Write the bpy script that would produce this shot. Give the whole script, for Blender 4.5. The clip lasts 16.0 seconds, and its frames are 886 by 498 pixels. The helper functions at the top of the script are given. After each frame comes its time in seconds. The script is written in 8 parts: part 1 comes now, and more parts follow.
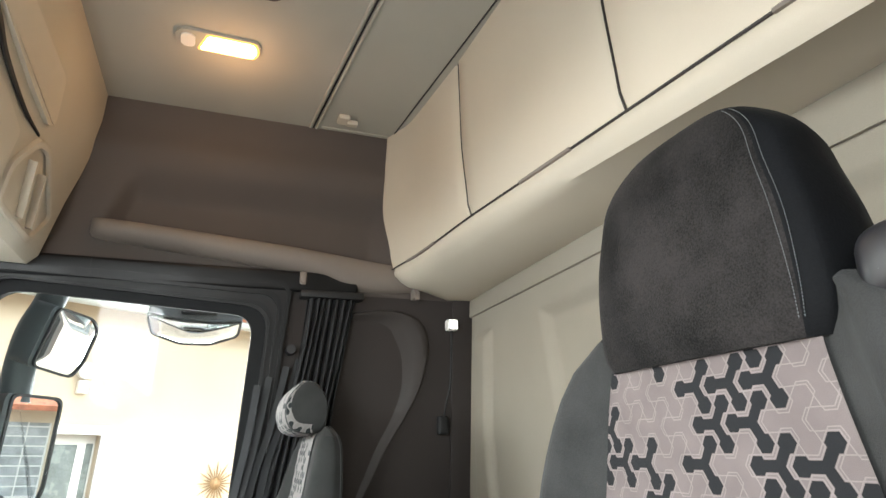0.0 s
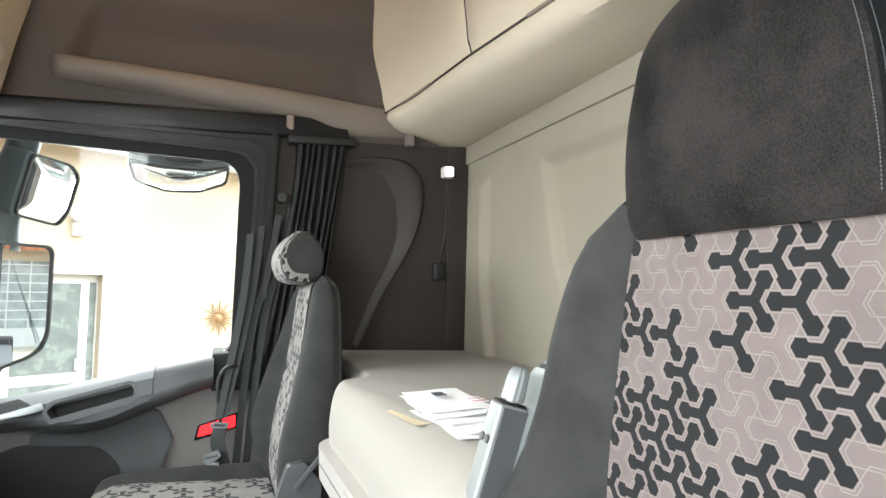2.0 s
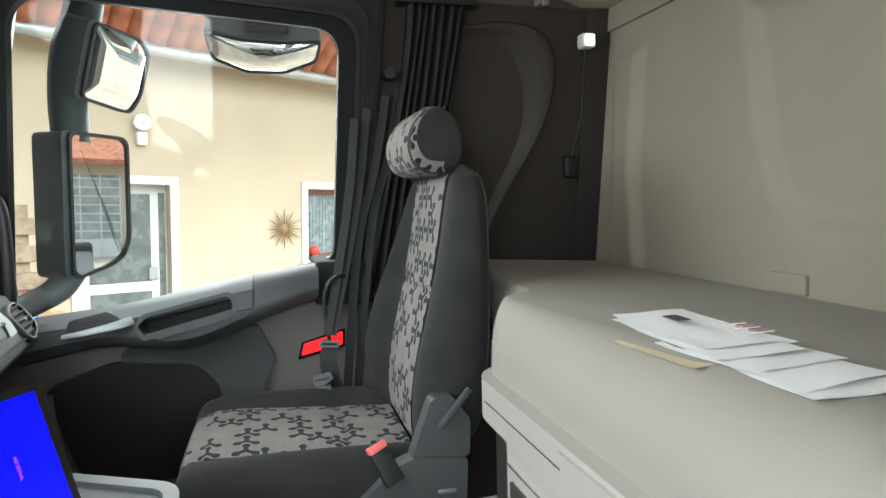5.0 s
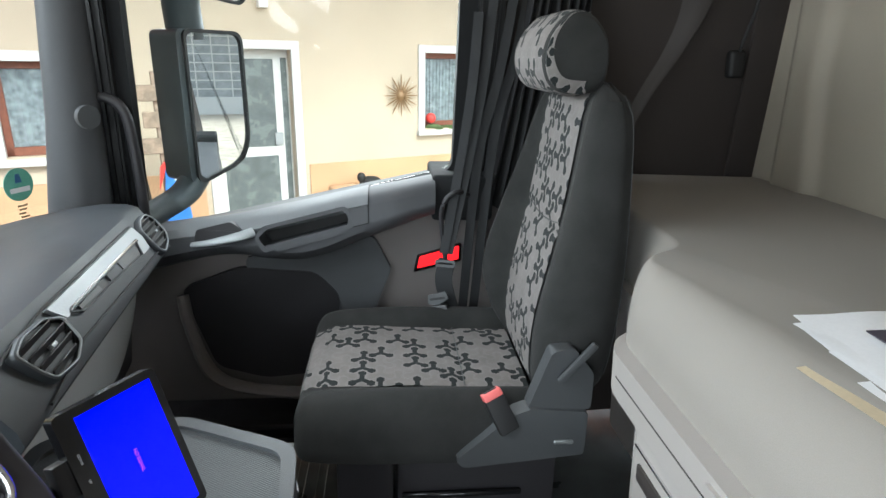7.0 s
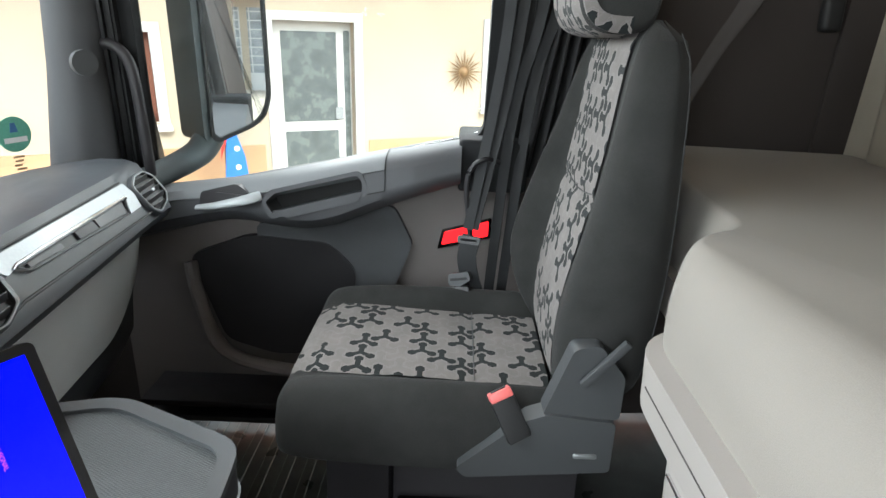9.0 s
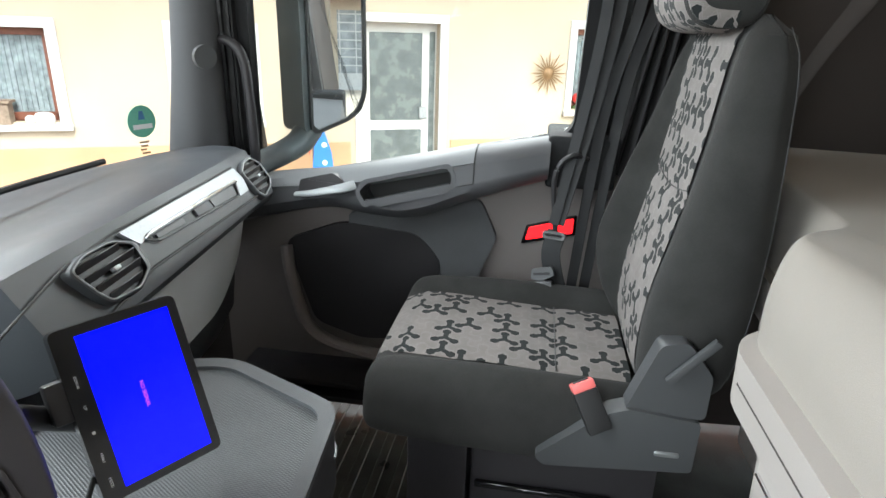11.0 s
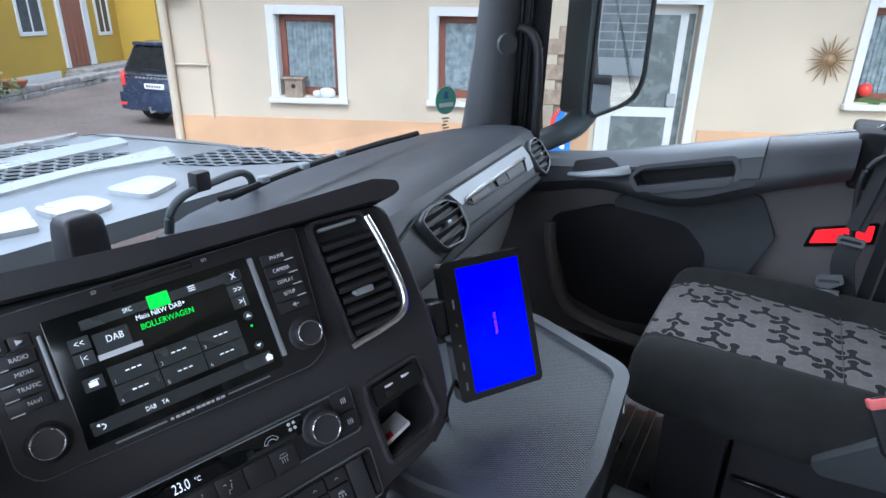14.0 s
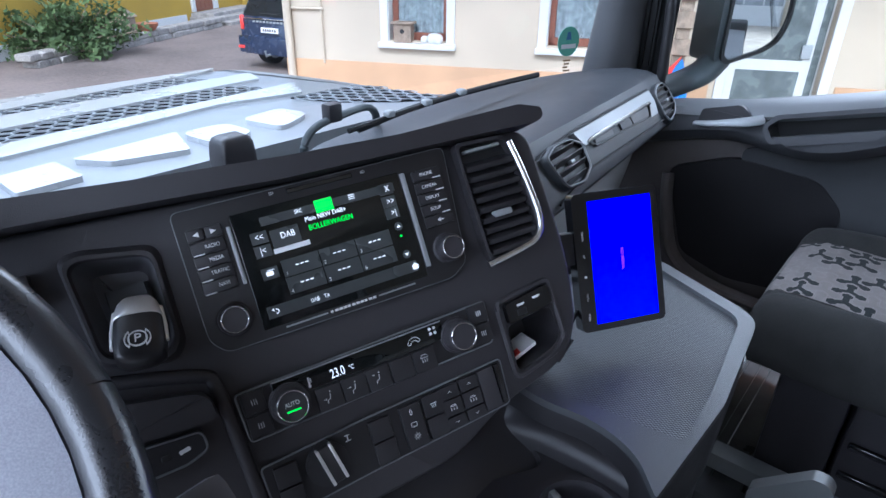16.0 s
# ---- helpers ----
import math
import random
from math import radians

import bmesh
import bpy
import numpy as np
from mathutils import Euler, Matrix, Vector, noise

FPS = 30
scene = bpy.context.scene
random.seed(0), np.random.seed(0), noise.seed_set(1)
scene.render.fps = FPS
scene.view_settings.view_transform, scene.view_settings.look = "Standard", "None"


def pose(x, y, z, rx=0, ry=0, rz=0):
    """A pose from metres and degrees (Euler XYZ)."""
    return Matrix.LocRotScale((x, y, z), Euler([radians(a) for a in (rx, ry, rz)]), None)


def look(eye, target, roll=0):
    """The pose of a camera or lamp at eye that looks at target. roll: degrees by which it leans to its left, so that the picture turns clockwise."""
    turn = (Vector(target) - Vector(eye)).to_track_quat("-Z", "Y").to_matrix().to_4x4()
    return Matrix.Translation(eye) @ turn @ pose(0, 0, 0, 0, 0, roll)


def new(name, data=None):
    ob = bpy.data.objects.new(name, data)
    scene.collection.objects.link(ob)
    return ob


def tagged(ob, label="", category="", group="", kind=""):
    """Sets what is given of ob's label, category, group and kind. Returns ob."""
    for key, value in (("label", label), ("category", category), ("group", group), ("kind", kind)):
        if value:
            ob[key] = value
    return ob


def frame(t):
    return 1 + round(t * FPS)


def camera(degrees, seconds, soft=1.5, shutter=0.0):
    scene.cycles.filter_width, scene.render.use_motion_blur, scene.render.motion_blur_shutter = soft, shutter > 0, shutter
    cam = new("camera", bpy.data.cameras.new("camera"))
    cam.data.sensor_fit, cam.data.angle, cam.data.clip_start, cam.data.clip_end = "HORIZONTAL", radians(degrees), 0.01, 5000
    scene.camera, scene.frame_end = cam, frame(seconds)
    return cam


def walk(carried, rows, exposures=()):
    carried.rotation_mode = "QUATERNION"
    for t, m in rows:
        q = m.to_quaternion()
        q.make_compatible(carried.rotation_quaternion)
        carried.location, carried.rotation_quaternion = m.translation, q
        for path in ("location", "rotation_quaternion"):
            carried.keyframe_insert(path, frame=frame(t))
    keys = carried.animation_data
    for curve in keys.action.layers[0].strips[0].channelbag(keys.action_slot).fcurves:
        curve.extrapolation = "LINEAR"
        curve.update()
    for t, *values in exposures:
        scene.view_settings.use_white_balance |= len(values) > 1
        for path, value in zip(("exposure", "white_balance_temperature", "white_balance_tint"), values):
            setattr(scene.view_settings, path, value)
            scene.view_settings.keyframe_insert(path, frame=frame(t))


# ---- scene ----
cam = camera(73.7, 16.0)
PATH = [
    (0, (0.099, -1.1, 1.06), (0.73, 0.678, 1.723), 0.8),
    (0.5, (0.097, -1.106, 1.113), (0.762, 0.725, 1.566), 0.6),
    (1, (0.102, -1.106, 1.127), (0.782, 0.747, 1.45), 0.7),
    (1.5, (0.107, -1.061, 1.108), (0.8, 0.802, 1.334), 0.7),
    (2, (0.106, -1.028, 1.095), (0.809, 0.839, 1.239), 0.7),
    (2.5, (0.103, -0.979, 1.085), (0.81, 0.89, 1.165), 0.7),
    (3, (0.097, -0.902, 1.069), (0.799, 0.971, 1.089), 0.8),
    (3.5, (0.084, -0.804, 1.056), (0.767, 1.076, 1.01), 0.8),
    (4, (0.07, -0.711, 1.065), (0.747, 1.167, 0.944), 0.7),
    (4.5, (0.033, -0.642, 1.056), (0.69, 1.241, 0.905), 0.7),
    (5, (-0.013, -0.621, 1.049), (0.533, 1.297, 0.898), 0.6),
    (5.2, (-0.023, -0.611, 1.048), (0.455, 1.325, 0.901), 0.6),
    (7.3, (0.0, -0.441, 1.176), (0.149, 1.443, 0.521), 1.1),
    (7.5, (0.007, -0.419, 1.171), (0.145, 1.463, 0.507), 1.2),
    (8, (0.045, -0.355, 1.142), (0.123, 1.529, 0.475), 1.2),
    (10.3, (0.104, -0.311, 1.086), (-0.074, 1.562, 0.408), 1.9),
    (10.5, (0.089, -0.325, 1.085), (-0.112, 1.547, 0.411), 1.8),
    (11, (0.072, -0.356, 1.091), (-0.22, 1.505, 0.418), 1.7),
    (11.5, (0.056, -0.379, 1.094), (-0.354, 1.459, 0.422), 1.6),
    (12, (0.033, -0.415, 1.102), (-0.515, 1.385, 0.425), 1.5),
    (12.5, (0.017, -0.436, 1.105), (-0.676, 1.313, 0.426), 1.4),
    (13, (0.004, -0.455, 1.107), (-0.789, 1.246, 0.417), 1.2),
    (13.5, (-0.008, -0.466, 1.1), (-0.882, 1.187, 0.39), 1.1),
    (14, (-0.015, -0.483, 1.102), (-0.967, 1.113, 0.364), 1.0),
    (14.5, (-0.021, -0.502, 1.102), (-1.051, 1.035, 0.342), 1.1),
    (15, (-0.027, -0.512, 1.097), (-1.125, 0.961, 0.306), 1.1),
    (15.5, (-0.025, -0.517, 1.093), (-1.165, 0.899, 0.259), 0.9),
    (16, (-0.031, -0.534, 1.084), (-1.197, 0.828, 0.196), 0.7),
]
EXPOSURES = [(0.0, 2.62, 6350, 3), (1.5, 2.78, 6400, 3), (2.8, 2.72, 6350, 0), (3.4, 2.50, 6600, 1), (4.0, 2.34, 6720, 3), (5.0, 1.90, 6300, 0), (7.5, 1.85, 6020, 3), (8.0, 1.93, 6060, 3), (10.5, 2.25, 6300, 4), (11.2, 2.15, 6200, 4), (12.5, 1.60, 5560, 5), (14.0, 1.40, 5250, 8), (16.0, 1.58, 5100, 11)]
walk(cam, [(t, look(eye, target, roll)) for t, eye, target, roll in PATH], EXPOSURES)

# ---- light ----
world = bpy.data.worlds.new("sky")
scene.world = world
world.use_nodes = True
wn = world.node_tree.nodes
sky = wn.new("ShaderNodeTexSky")
sky.sky_type = "NISHITA"
sky.sun_disc = False
sky.sun_elevation = radians(48)
sky.sun_rotation = radians(146)
sky.dust_density = 3.0
soften = wn.new("ShaderNodeHueSaturation")
soften.inputs["Saturation"].default_value = 0.35
world.node_tree.links.new(sky.outputs[0], soften.inputs["Color"])
world.node_tree.links.new(soften.outputs[0], wn["Background"].inputs[0])
wn["Background"].inputs[1].default_value = 0.15

sun = new("sun", bpy.data.lights.new("sun", "SUN"))
sun.data.energy, sun.data.angle, sun.data.color = 0.62, radians(14), (1.0, 0.96, 0.90)
sun.matrix_world = look((4, -6, 8), (0, 0, 0))


def daylight(name, m, wide, high, watts):
    """A window-sized area lamp that stands in for the sky's light."""
    data = bpy.data.lights.new(name, "AREA")
    data.shape, data.size, data.size_y, data.energy, data.color = "RECTANGLE", wide, high, watts, (0.97, 0.98, 1.0)
    ob = new(name, data)
    ob.matrix_world = m
    return ob


daylight("daylight_door", look((-0.6, -1.40, 1.05), (-0.42, -0.2, 0.75)), 0.6, 1.1, 6.5)
daylight("daylight_windscreen", look((-1.35, 0.0, 1.65), (0, 0, 0.9)), 1.8, 0.8, 15)
daylight("daylight_side_window", look((-0.25, 1.75, 1.5), (-0.2, 0, 0.9)), 1.2, 0.9, 9)


bulb = new("ceiling_bulb", bpy.data.lights.new("ceiling_bulb", "POINT"))
bulb.data.energy, bulb.data.color, bulb.data.shadow_soft_size = 0.26, (1.0, 0.52, 0.25), 0.05
bulb.location = (0.0, 0.53, 2.08)


# ---- building helpers ----
# The cab stands a little nose-down on the sloping yard: its shell is leaned by CAB; what is built on the dashboard's own grid is set by DASH.
def similar(scale, rows, shift):
    return Matrix.Translation(shift) @ Matrix([list(r) + [0] for r in rows] + [[0, 0, 0, 1]]) @ Matrix.Diagonal((scale, scale, scale, 1))


def towards(k, m):
    """m, then drawn in by the factor k towards the cab's middle."""
    c = Vector((0.03, -0.40, 1.10))
    return Matrix.Translation(c) @ Matrix.Diagonal((k, k, k, 1)) @ Matrix.Translation(-c) @ m


CAB = similar(0.9834, ((0.999, -0.0126, -0.0418), (0.0125, 0.9999, -0.0031), (0.0418, 0.0025, 0.9991)), (0.0849, -0.0153, 0.0214))
DASH = similar(1.0716, ((1.0, -0.0058, 0.005), (0.0058, 1.0, -0.0039), (-0.005, 0.0039, 1.0)), (0.0376, 0.0355, -0.0622))
PANEL = towards(0.949, DASH)
GRID = [DASH]


def on(m):
    """The following things are built on this grid."""
    GRID[0] = m


def thing(name, label, category, loc=(0, 0, 0), group="", kind=""):
    """A top-level Empty that carries parts."""
    ob = new(name)
    ob.location = GRID[0] @ Vector(loc)
    ob.empty_display_size = 0.05
    return tagged(ob, label, category, group, kind)


def mesh_of(bm, name, mat, smooth=True, m=None):
    bm.transform(m or GRID[0])
    bmesh.ops.recalc_face_normals(bm, faces=bm.faces[:])
    me = bpy.data.meshes.new(name)
    bm.to_mesh(me)
    bm.free()
    for m in mat if isinstance(mat, (list, tuple)) else [mat]:
        me.materials.append(m)
    if smooth:
        for p in me.polygons:
            p.use_smooth = True
        me.set_sharp_from_angle(angle=radians(38))
    return me


def part(name, bm, mat, parent=None, label="", smooth=True):
    """Links a bmesh, built in world coordinates, as one mesh under a thing or a part."""
    ob = new(name, mesh_of(bm, name, mat, smooth))
    if parent is not None:
        ob.parent = parent
        if parent.type == "EMPTY":
            ob.matrix_parent_inverse = Matrix.Translation(-parent.location)
    return tagged(ob, label) if label else ob


def solo(name, bm, mat, label, category, group="", kind="", smooth=True):
    """A top-level thing of one mesh."""
    return tagged(part(name, bm, mat, None, "", smooth), label, category, group, kind)


def join(bm, other):
    me = bpy.data.meshes.new("tmp")
    other.to_mesh(me)
    other.free()
    bm.from_mesh(me)
    bpy.data.meshes.remove(me)
    return bm


def rb(x0, x1, y0, y1, z0, z1, bev=0.004, seg=2, m=None, bm=None):
    """A box with rounded edges."""
    b = bmesh.new()
    bmesh.ops.create_cube(b, size=1.0)
    bmesh.ops.scale(b, vec=(x1 - x0, y1 - y0, z1 - z0), verts=b.verts)
    bmesh.ops.translate(b, vec=((x0 + x1) / 2, (y0 + y1) / 2, (z0 + z1) / 2), verts=b.verts)
    if bev:
        bmesh.ops.bevel(b, geom=b.edges[:], offset=bev, segments=seg, profile=0.6, affect="EDGES", clamp_overlap=True)
    if m is not None:
        b.transform(m)
    return join(bm, b) if bm is not None else b


def slab(pts, h0, h1, bev=0.003, seg=2, m=None, bm=None):
    """A prism: the polygon pts in local xy, from height h0 to h1, with rounded edges."""
    b = bmesh.new()
    low = [b.verts.new((x, y, h0)) for x, y in pts]
    top = [b.verts.new((x, y, h1)) for x, y in pts]
    n = len(pts)
    b.faces.new(low[::-1])
    b.faces.new(top)
    for i in range(n):
        b.faces.new((low[i], low[(i + 1) % n], top[(i + 1) % n], top[i]))
    if bev:
        bmesh.ops.bevel(b, geom=[e for e in b.edges if e.is_manifold and e.calc_face_angle() > 0.6], offset=bev, segments=seg, profile=0.6, affect="EDGES", clamp_overlap=True)
    if m is not None:
        b.transform(m)
    return join(bm, b) if bm is not None else b


def loft(rings, cap=True, close=True, bm=None):
    """A skin over rings of equally many points."""
    b = bm if bm is not None else bmesh.new()
    vs = [[b.verts.new(p) for p in r] for r in rings]
    n = len(rings[0])
    for a, c in zip(vs, vs[1:]):
        for i in range(n if close else n - 1):
            b.faces.new((a[i], a[(i + 1) % n], c[(i + 1) % n], c[i]))
    if cap:
        b.faces.new(vs[0][::-1])
        b.faces.new(vs[-1])
    return b


def spline(pts, steps=6):
    """Points on a smooth curve through pts."""
    ps = [Vector(p) for p in pts]
    ps = [2 * ps[0] - ps[1]] + ps + [2 * ps[-1] - ps[-2]]
    out = []
    for i in range(1, len(ps) - 2):
        a, b, c, d = ps[i - 1:i + 3]
        for k in range(steps):
            t = k / steps
            out.append(0.5 * (2 * b + (c - a) * t + (2 * a - 5 * b + 4 * c - d) * t * t + (3 * b - a - 3 * c + d) * t ** 3))
    return out + [ps[-2]]


def tube(pts, r, n=8, flat=1.0, side=(0, 0, 1), bm=None):
    """A rod along pts; flat squeezes it along side, for straps."""
    ps = [Vector(p) for p in pts]
    rings = []
    for i, p in enumerate(ps):
        d = (ps[min(i + 1, len(ps) - 1)] - ps[max(i - 1, 0)]).normalized()
        s = Vector(side)
        if abs(s.dot(d)) > 0.95:
            s = Vector((1, 0, 0)) if abs(d.x) < 0.9 else Vector((0, 1, 0))
        s = (s - d * s.dot(d)).normalized()
        q = d.cross(s)
        rad = r[i] if isinstance(r, (list, tuple)) else r
        rings.append([p + q * rad * math.cos(k * math.tau / n) + s * rad * flat * math.sin(k * math.tau / n) for k in range(n)])
    return loft(rings, True, True, bm)


def soft(c, h, e=0.35, m=None, nu=28, nv=16, bm=None):
    """A padded block: a super-ellipsoid of half sizes h; small e is boxy."""
    b = bm if bm is not None else bmesh.new()
    f = lambda w, k: math.copysign(abs(w) ** k, w)
    rings = []
    for j in range(nv + 1):
        v = -math.pi / 2 + math.pi * (j + 0.02) / (nv + 0.04)
        rings.append([])
        for i in range(nu):
            u = math.tau * i / nu
            p = Vector((h[0] * f(math.cos(v), e) * f(math.cos(u), e), h[1] * f(math.cos(v), e) * f(math.sin(u), e), h[2] * f(math.sin(v), e)))
            p = m @ p if m is not None else p
            rings[-1].append(p + Vector(c))
    return loft(rings, True, True, b)


def disc(r, h0, h1, n=32, bev=0.0015, m=None, bm=None):
    """A short cylinder along local z."""
    return slab([(r * math.cos(i * math.tau / n), r * math.sin(i * math.tau / n)) for i in range(n)], h0, h1, bev, 2, m, bm)


def round_rect(x0, x1, y0, y1, r, n=5):
    """The outline of a rectangle with round corners."""
    out = []
    for cx, cy, a in ((x1 - r, y1 - r, 0), (x0 + r, y1 - r, 90), (x0 + r, y0 + r, 180), (x1 - r, y0 + r, 270)):
        out += [(cx + r * math.cos(radians(a + 90 * k / n)), cy + r * math.sin(radians(a + 90 * k / n))) for k in range(n + 1)]
    return out


def round_poly(pts, r, n=5):
    """A polygon with its corners rounded by r (one radius, or one each)."""
    out = []
    for i, p in enumerate(pts):
        a, b, c = Vector(pts[i - 1]), Vector(p), Vector(pts[(i + 1) % len(pts)])
        k = r[i] if isinstance(r, (list, tuple)) else r
        s, e = b + (a - b).normalized() * k, b + (c - b).normalized() * k
        for j in range(n + 1):
            t = j / n
            out.append(tuple((1 - t) ** 2 * s + 2 * t * (1 - t) * b + t * t * e))
    return out


def ring(outer, inner, h0, h1, m=None, bm=None):
    """A frame between two outlines of equally many points, from h0 to h1."""
    b = bmesh.new()
    rows = [[b.verts.new((x, y, h)) for x, y in o] for o, h in ((outer, h0), (outer, h1), (inner, h1), (inner, h0))]
    n = len(outer)
    for k in range(4):
        a, c = rows[k], rows[(k + 1) % 4]
        for i in range(n):
            b.faces.new((a[i], a[(i + 1) % n], c[(i + 1) % n], c[i]))
    if m is not None:
        b.transform(m)
    return join(bm, b) if bm is not None else b


def holed(outline, holes, h0, h1, m=None, edge=0.008, inset=0.97):
    """A plate with openings through it and a rounded outer edge."""
    b = bmesh.new()
    cx, cy = (sum(p[k] for p in outline) / len(outline) for k in (0, 1))
    rim = lambda q, h: [(cx + (x - cx) * q, cy + (y - cy) * q, h) for x, y in outline]
    loft([rim(1.0, h0), rim(1.0, h1 - edge)] + [rim(inset + (1 - inset) * math.cos(a), h1 - edge + edge * math.sin(a)) for a in (0.4, 0.8, 1.2, 1.5708)], False, True, b)
    face = bmesh.new()
    for loop in [rim(inset, h1)] + [[(x, y, h1) for x, y in h] for h in holes]:
        vs = [face.verts.new(p) for p in loop]
        for i in range(len(vs)):
            face.edges.new((vs[i], vs[(i + 1) % len(vs)]))
    bmesh.ops.triangle_fill(face, use_beauty=True, use_dissolve=False, edges=face.edges[:])
    join(b, face)
    for h in holes:
        loft([[(x, y, h1) for x, y in h], [(x, y, h0) for x, y in h]], False, True, b)
    bmesh.ops.remove_doubles(b, verts=b.verts[:], dist=0.00001)
    if m is not None:
        b.transform(m)
    return b


def hollow(poly, h0, h1, q, m):
    """A lining that narrows inwards from an opening to a back wall."""
    cx, cy = (sum(p[k] for p in poly) / len(poly) for k in (0, 1))
    at = lambda k, h: [m @ Vector((cx + (x - cx) * k, cy + (y - cy) * k, h)) for x, y in poly]
    b = loft([at(1.0, h1), at(1.0 - (1 - q) * 0.4, h1 - (h1 - h0) * 0.7), at(q, h0)], False)
    b.faces.new([b.verts.new(p) for p in at(q, h0)])
    bmesh.ops.remove_doubles(b, verts=b.verts[:], dist=0.00001)
    return b


def frame_of(o, u, v):
    """A matrix with local x along u, y along v, z away from both."""
    u, v = Vector(u).normalized(), Vector(v)
    v = (v - u * v.dot(u)).normalized()
    w = u.cross(v)
    return Matrix(((u.x, v.x, w.x, o[0]), (u.y, v.y, w.y, o[1]), (u.z, v.z, w.z, o[2]), (0, 0, 0, 1)))


def table(rows, x):
    """A value at x on a smooth curve through the rows."""
    n = len(rows)
    x = max(x, rows[0][0])
    for i in range(n - 1):
        (a, p), (b, q) = rows[i], rows[i + 1]
        if x <= b:
            (a0, p0), (b1, q1) = rows[max(i - 1, 0)], rows[min(i + 2, n - 1)]
            t, h = (x - a) / (b - a), b - a
            ma, mb = (q - p0) / (b - a0), (q1 - p) / (b1 - a)
            return p * (1 + 2 * t) * (1 - t) ** 2 + q * t * t * (3 - 2 * t) + h * (ma * t * (1 - t) ** 2 + mb * t * t * (t - 1))
    return rows[-1][1]


# ---- materials ----
def material(name, color, rough=0.6, metal=0.0, grain=0.0, scale=200.0, vary=0.12, vscale=6.0, coat=0.0, spec=0.5, fuzz=0.0, dirt=0.0):
    """A plain surface with mottling, fine grain and a little unevenness of gloss."""
    mat = bpy.data.materials.new(name)
    mat.use_nodes = True
    nt = mat.node_tree
    N, L = nt.nodes, nt.links
    b = N["Principled BSDF"]
    pos = N.new("ShaderNodeTexCoord")
    big = N.new("ShaderNodeTexNoise")
    big.inputs["Scale"].default_value, big.inputs["Detail"].default_value = vscale, 4
    fine = N.new("ShaderNodeTexNoise")
    fine.inputs["Scale"].default_value, fine.inputs["Detail"].default_value = scale, 2
    for n in (big, fine):
        L.new(pos.outputs["Object"], n.inputs["Vector"])
    mix = N.new("ShaderNodeMath")
    mix.operation = "MULTIPLY_ADD"
    mix.inputs[1].default_value = 0.6
    L.new(fine.outputs[0], mix.inputs[0])
    L.new(big.outputs[0], mix.inputs[2])
    ramp = N.new("ShaderNodeMapRange")
    ramp.inputs[1].default_value, ramp.inputs[2].default_value = 0.60, 1.0
    ramp.inputs[3].default_value, ramp.inputs[4].default_value = 1 - vary, 1 + vary
    L.new(mix.outputs[0], ramp.inputs[0])
    tint = N.new("ShaderNodeVectorMath")
    tint.operation = "SCALE"
    tint.inputs[0].default_value = color
    L.new(ramp.outputs[0], tint.inputs["Scale"])
    L.new(tint.outputs[0], b.inputs["Base Color"])
    rr = N.new("ShaderNodeMapRange")
    rr.inputs[1].default_value, rr.inputs[2].default_value = 0.3, 0.7
    rr.inputs[3].default_value, rr.inputs[4].default_value = max(rough - 0.08, 0.02), min(rough + 0.08, 1)
    L.new(big.outputs[0], rr.inputs[0])
    L.new(rr.outputs[0], b.inputs["Roughness"])
    b.inputs["Metallic"].default_value = metal
    b.inputs["Specular IOR Level"].default_value = spec
    b.inputs["Coat Weight"].default_value = coat
    if fuzz:
        b.inputs["Sheen Weight"].default_value = fuzz
        b.inputs["Sheen Roughness"].default_value = 0.4
    if grain:
        bump = N.new("ShaderNodeBump")
        bump.inputs["Strength"].default_value, bump.inputs["Distance"].default_value = grain, 0.001
        L.new(fine.outputs[0], bump.inputs["Height"])
        L.new(bump.outputs[0], b.inputs["Normal"])
    return mat


def glow(name, color, strength):
    mat = bpy.data.materials.new(name)
    mat.use_nodes = True
    b = mat.node_tree.nodes["Principled BSDF"]
    b.inputs["Base Color"].default_value = (*[min(c, 0.8) for c in color], 1)
    b.inputs["Emission Color"].default_value = (*color, 1)
    b.inputs["Emission Strength"].default_value = strength
    b.inputs["Roughness"].default_value = 0.25
    return mat


def glass(name, color=(0.96, 0.98, 0.97), alpha=0.06):
    mat = bpy.data.materials.new(name)
    mat.use_nodes = True
    N, L = mat.node_tree.nodes, mat.node_tree.links
    N.remove(N["Principled BSDF"])
    clear = N.new("ShaderNodeBsdfTransparent")
    clear.inputs[0].default_value = (*color, 1)
    gloss = N.new("ShaderNodeBsdfGlossy")
    gloss.inputs["Roughness"].default_value = 0.0
    fres = N.new("ShaderNodeFresnel")
    fres.inputs[0].default_value = 1.3
    mix = N.new("ShaderNodeMixShader")
    L.new(fres.outputs[0], mix.inputs[0])
    L.new(clear.outputs[0], mix.inputs[1])
    L.new(gloss.outputs[0], mix.inputs[2])
    L.new(mix.outputs[0], N["Material Output"].inputs[0])
    return mat


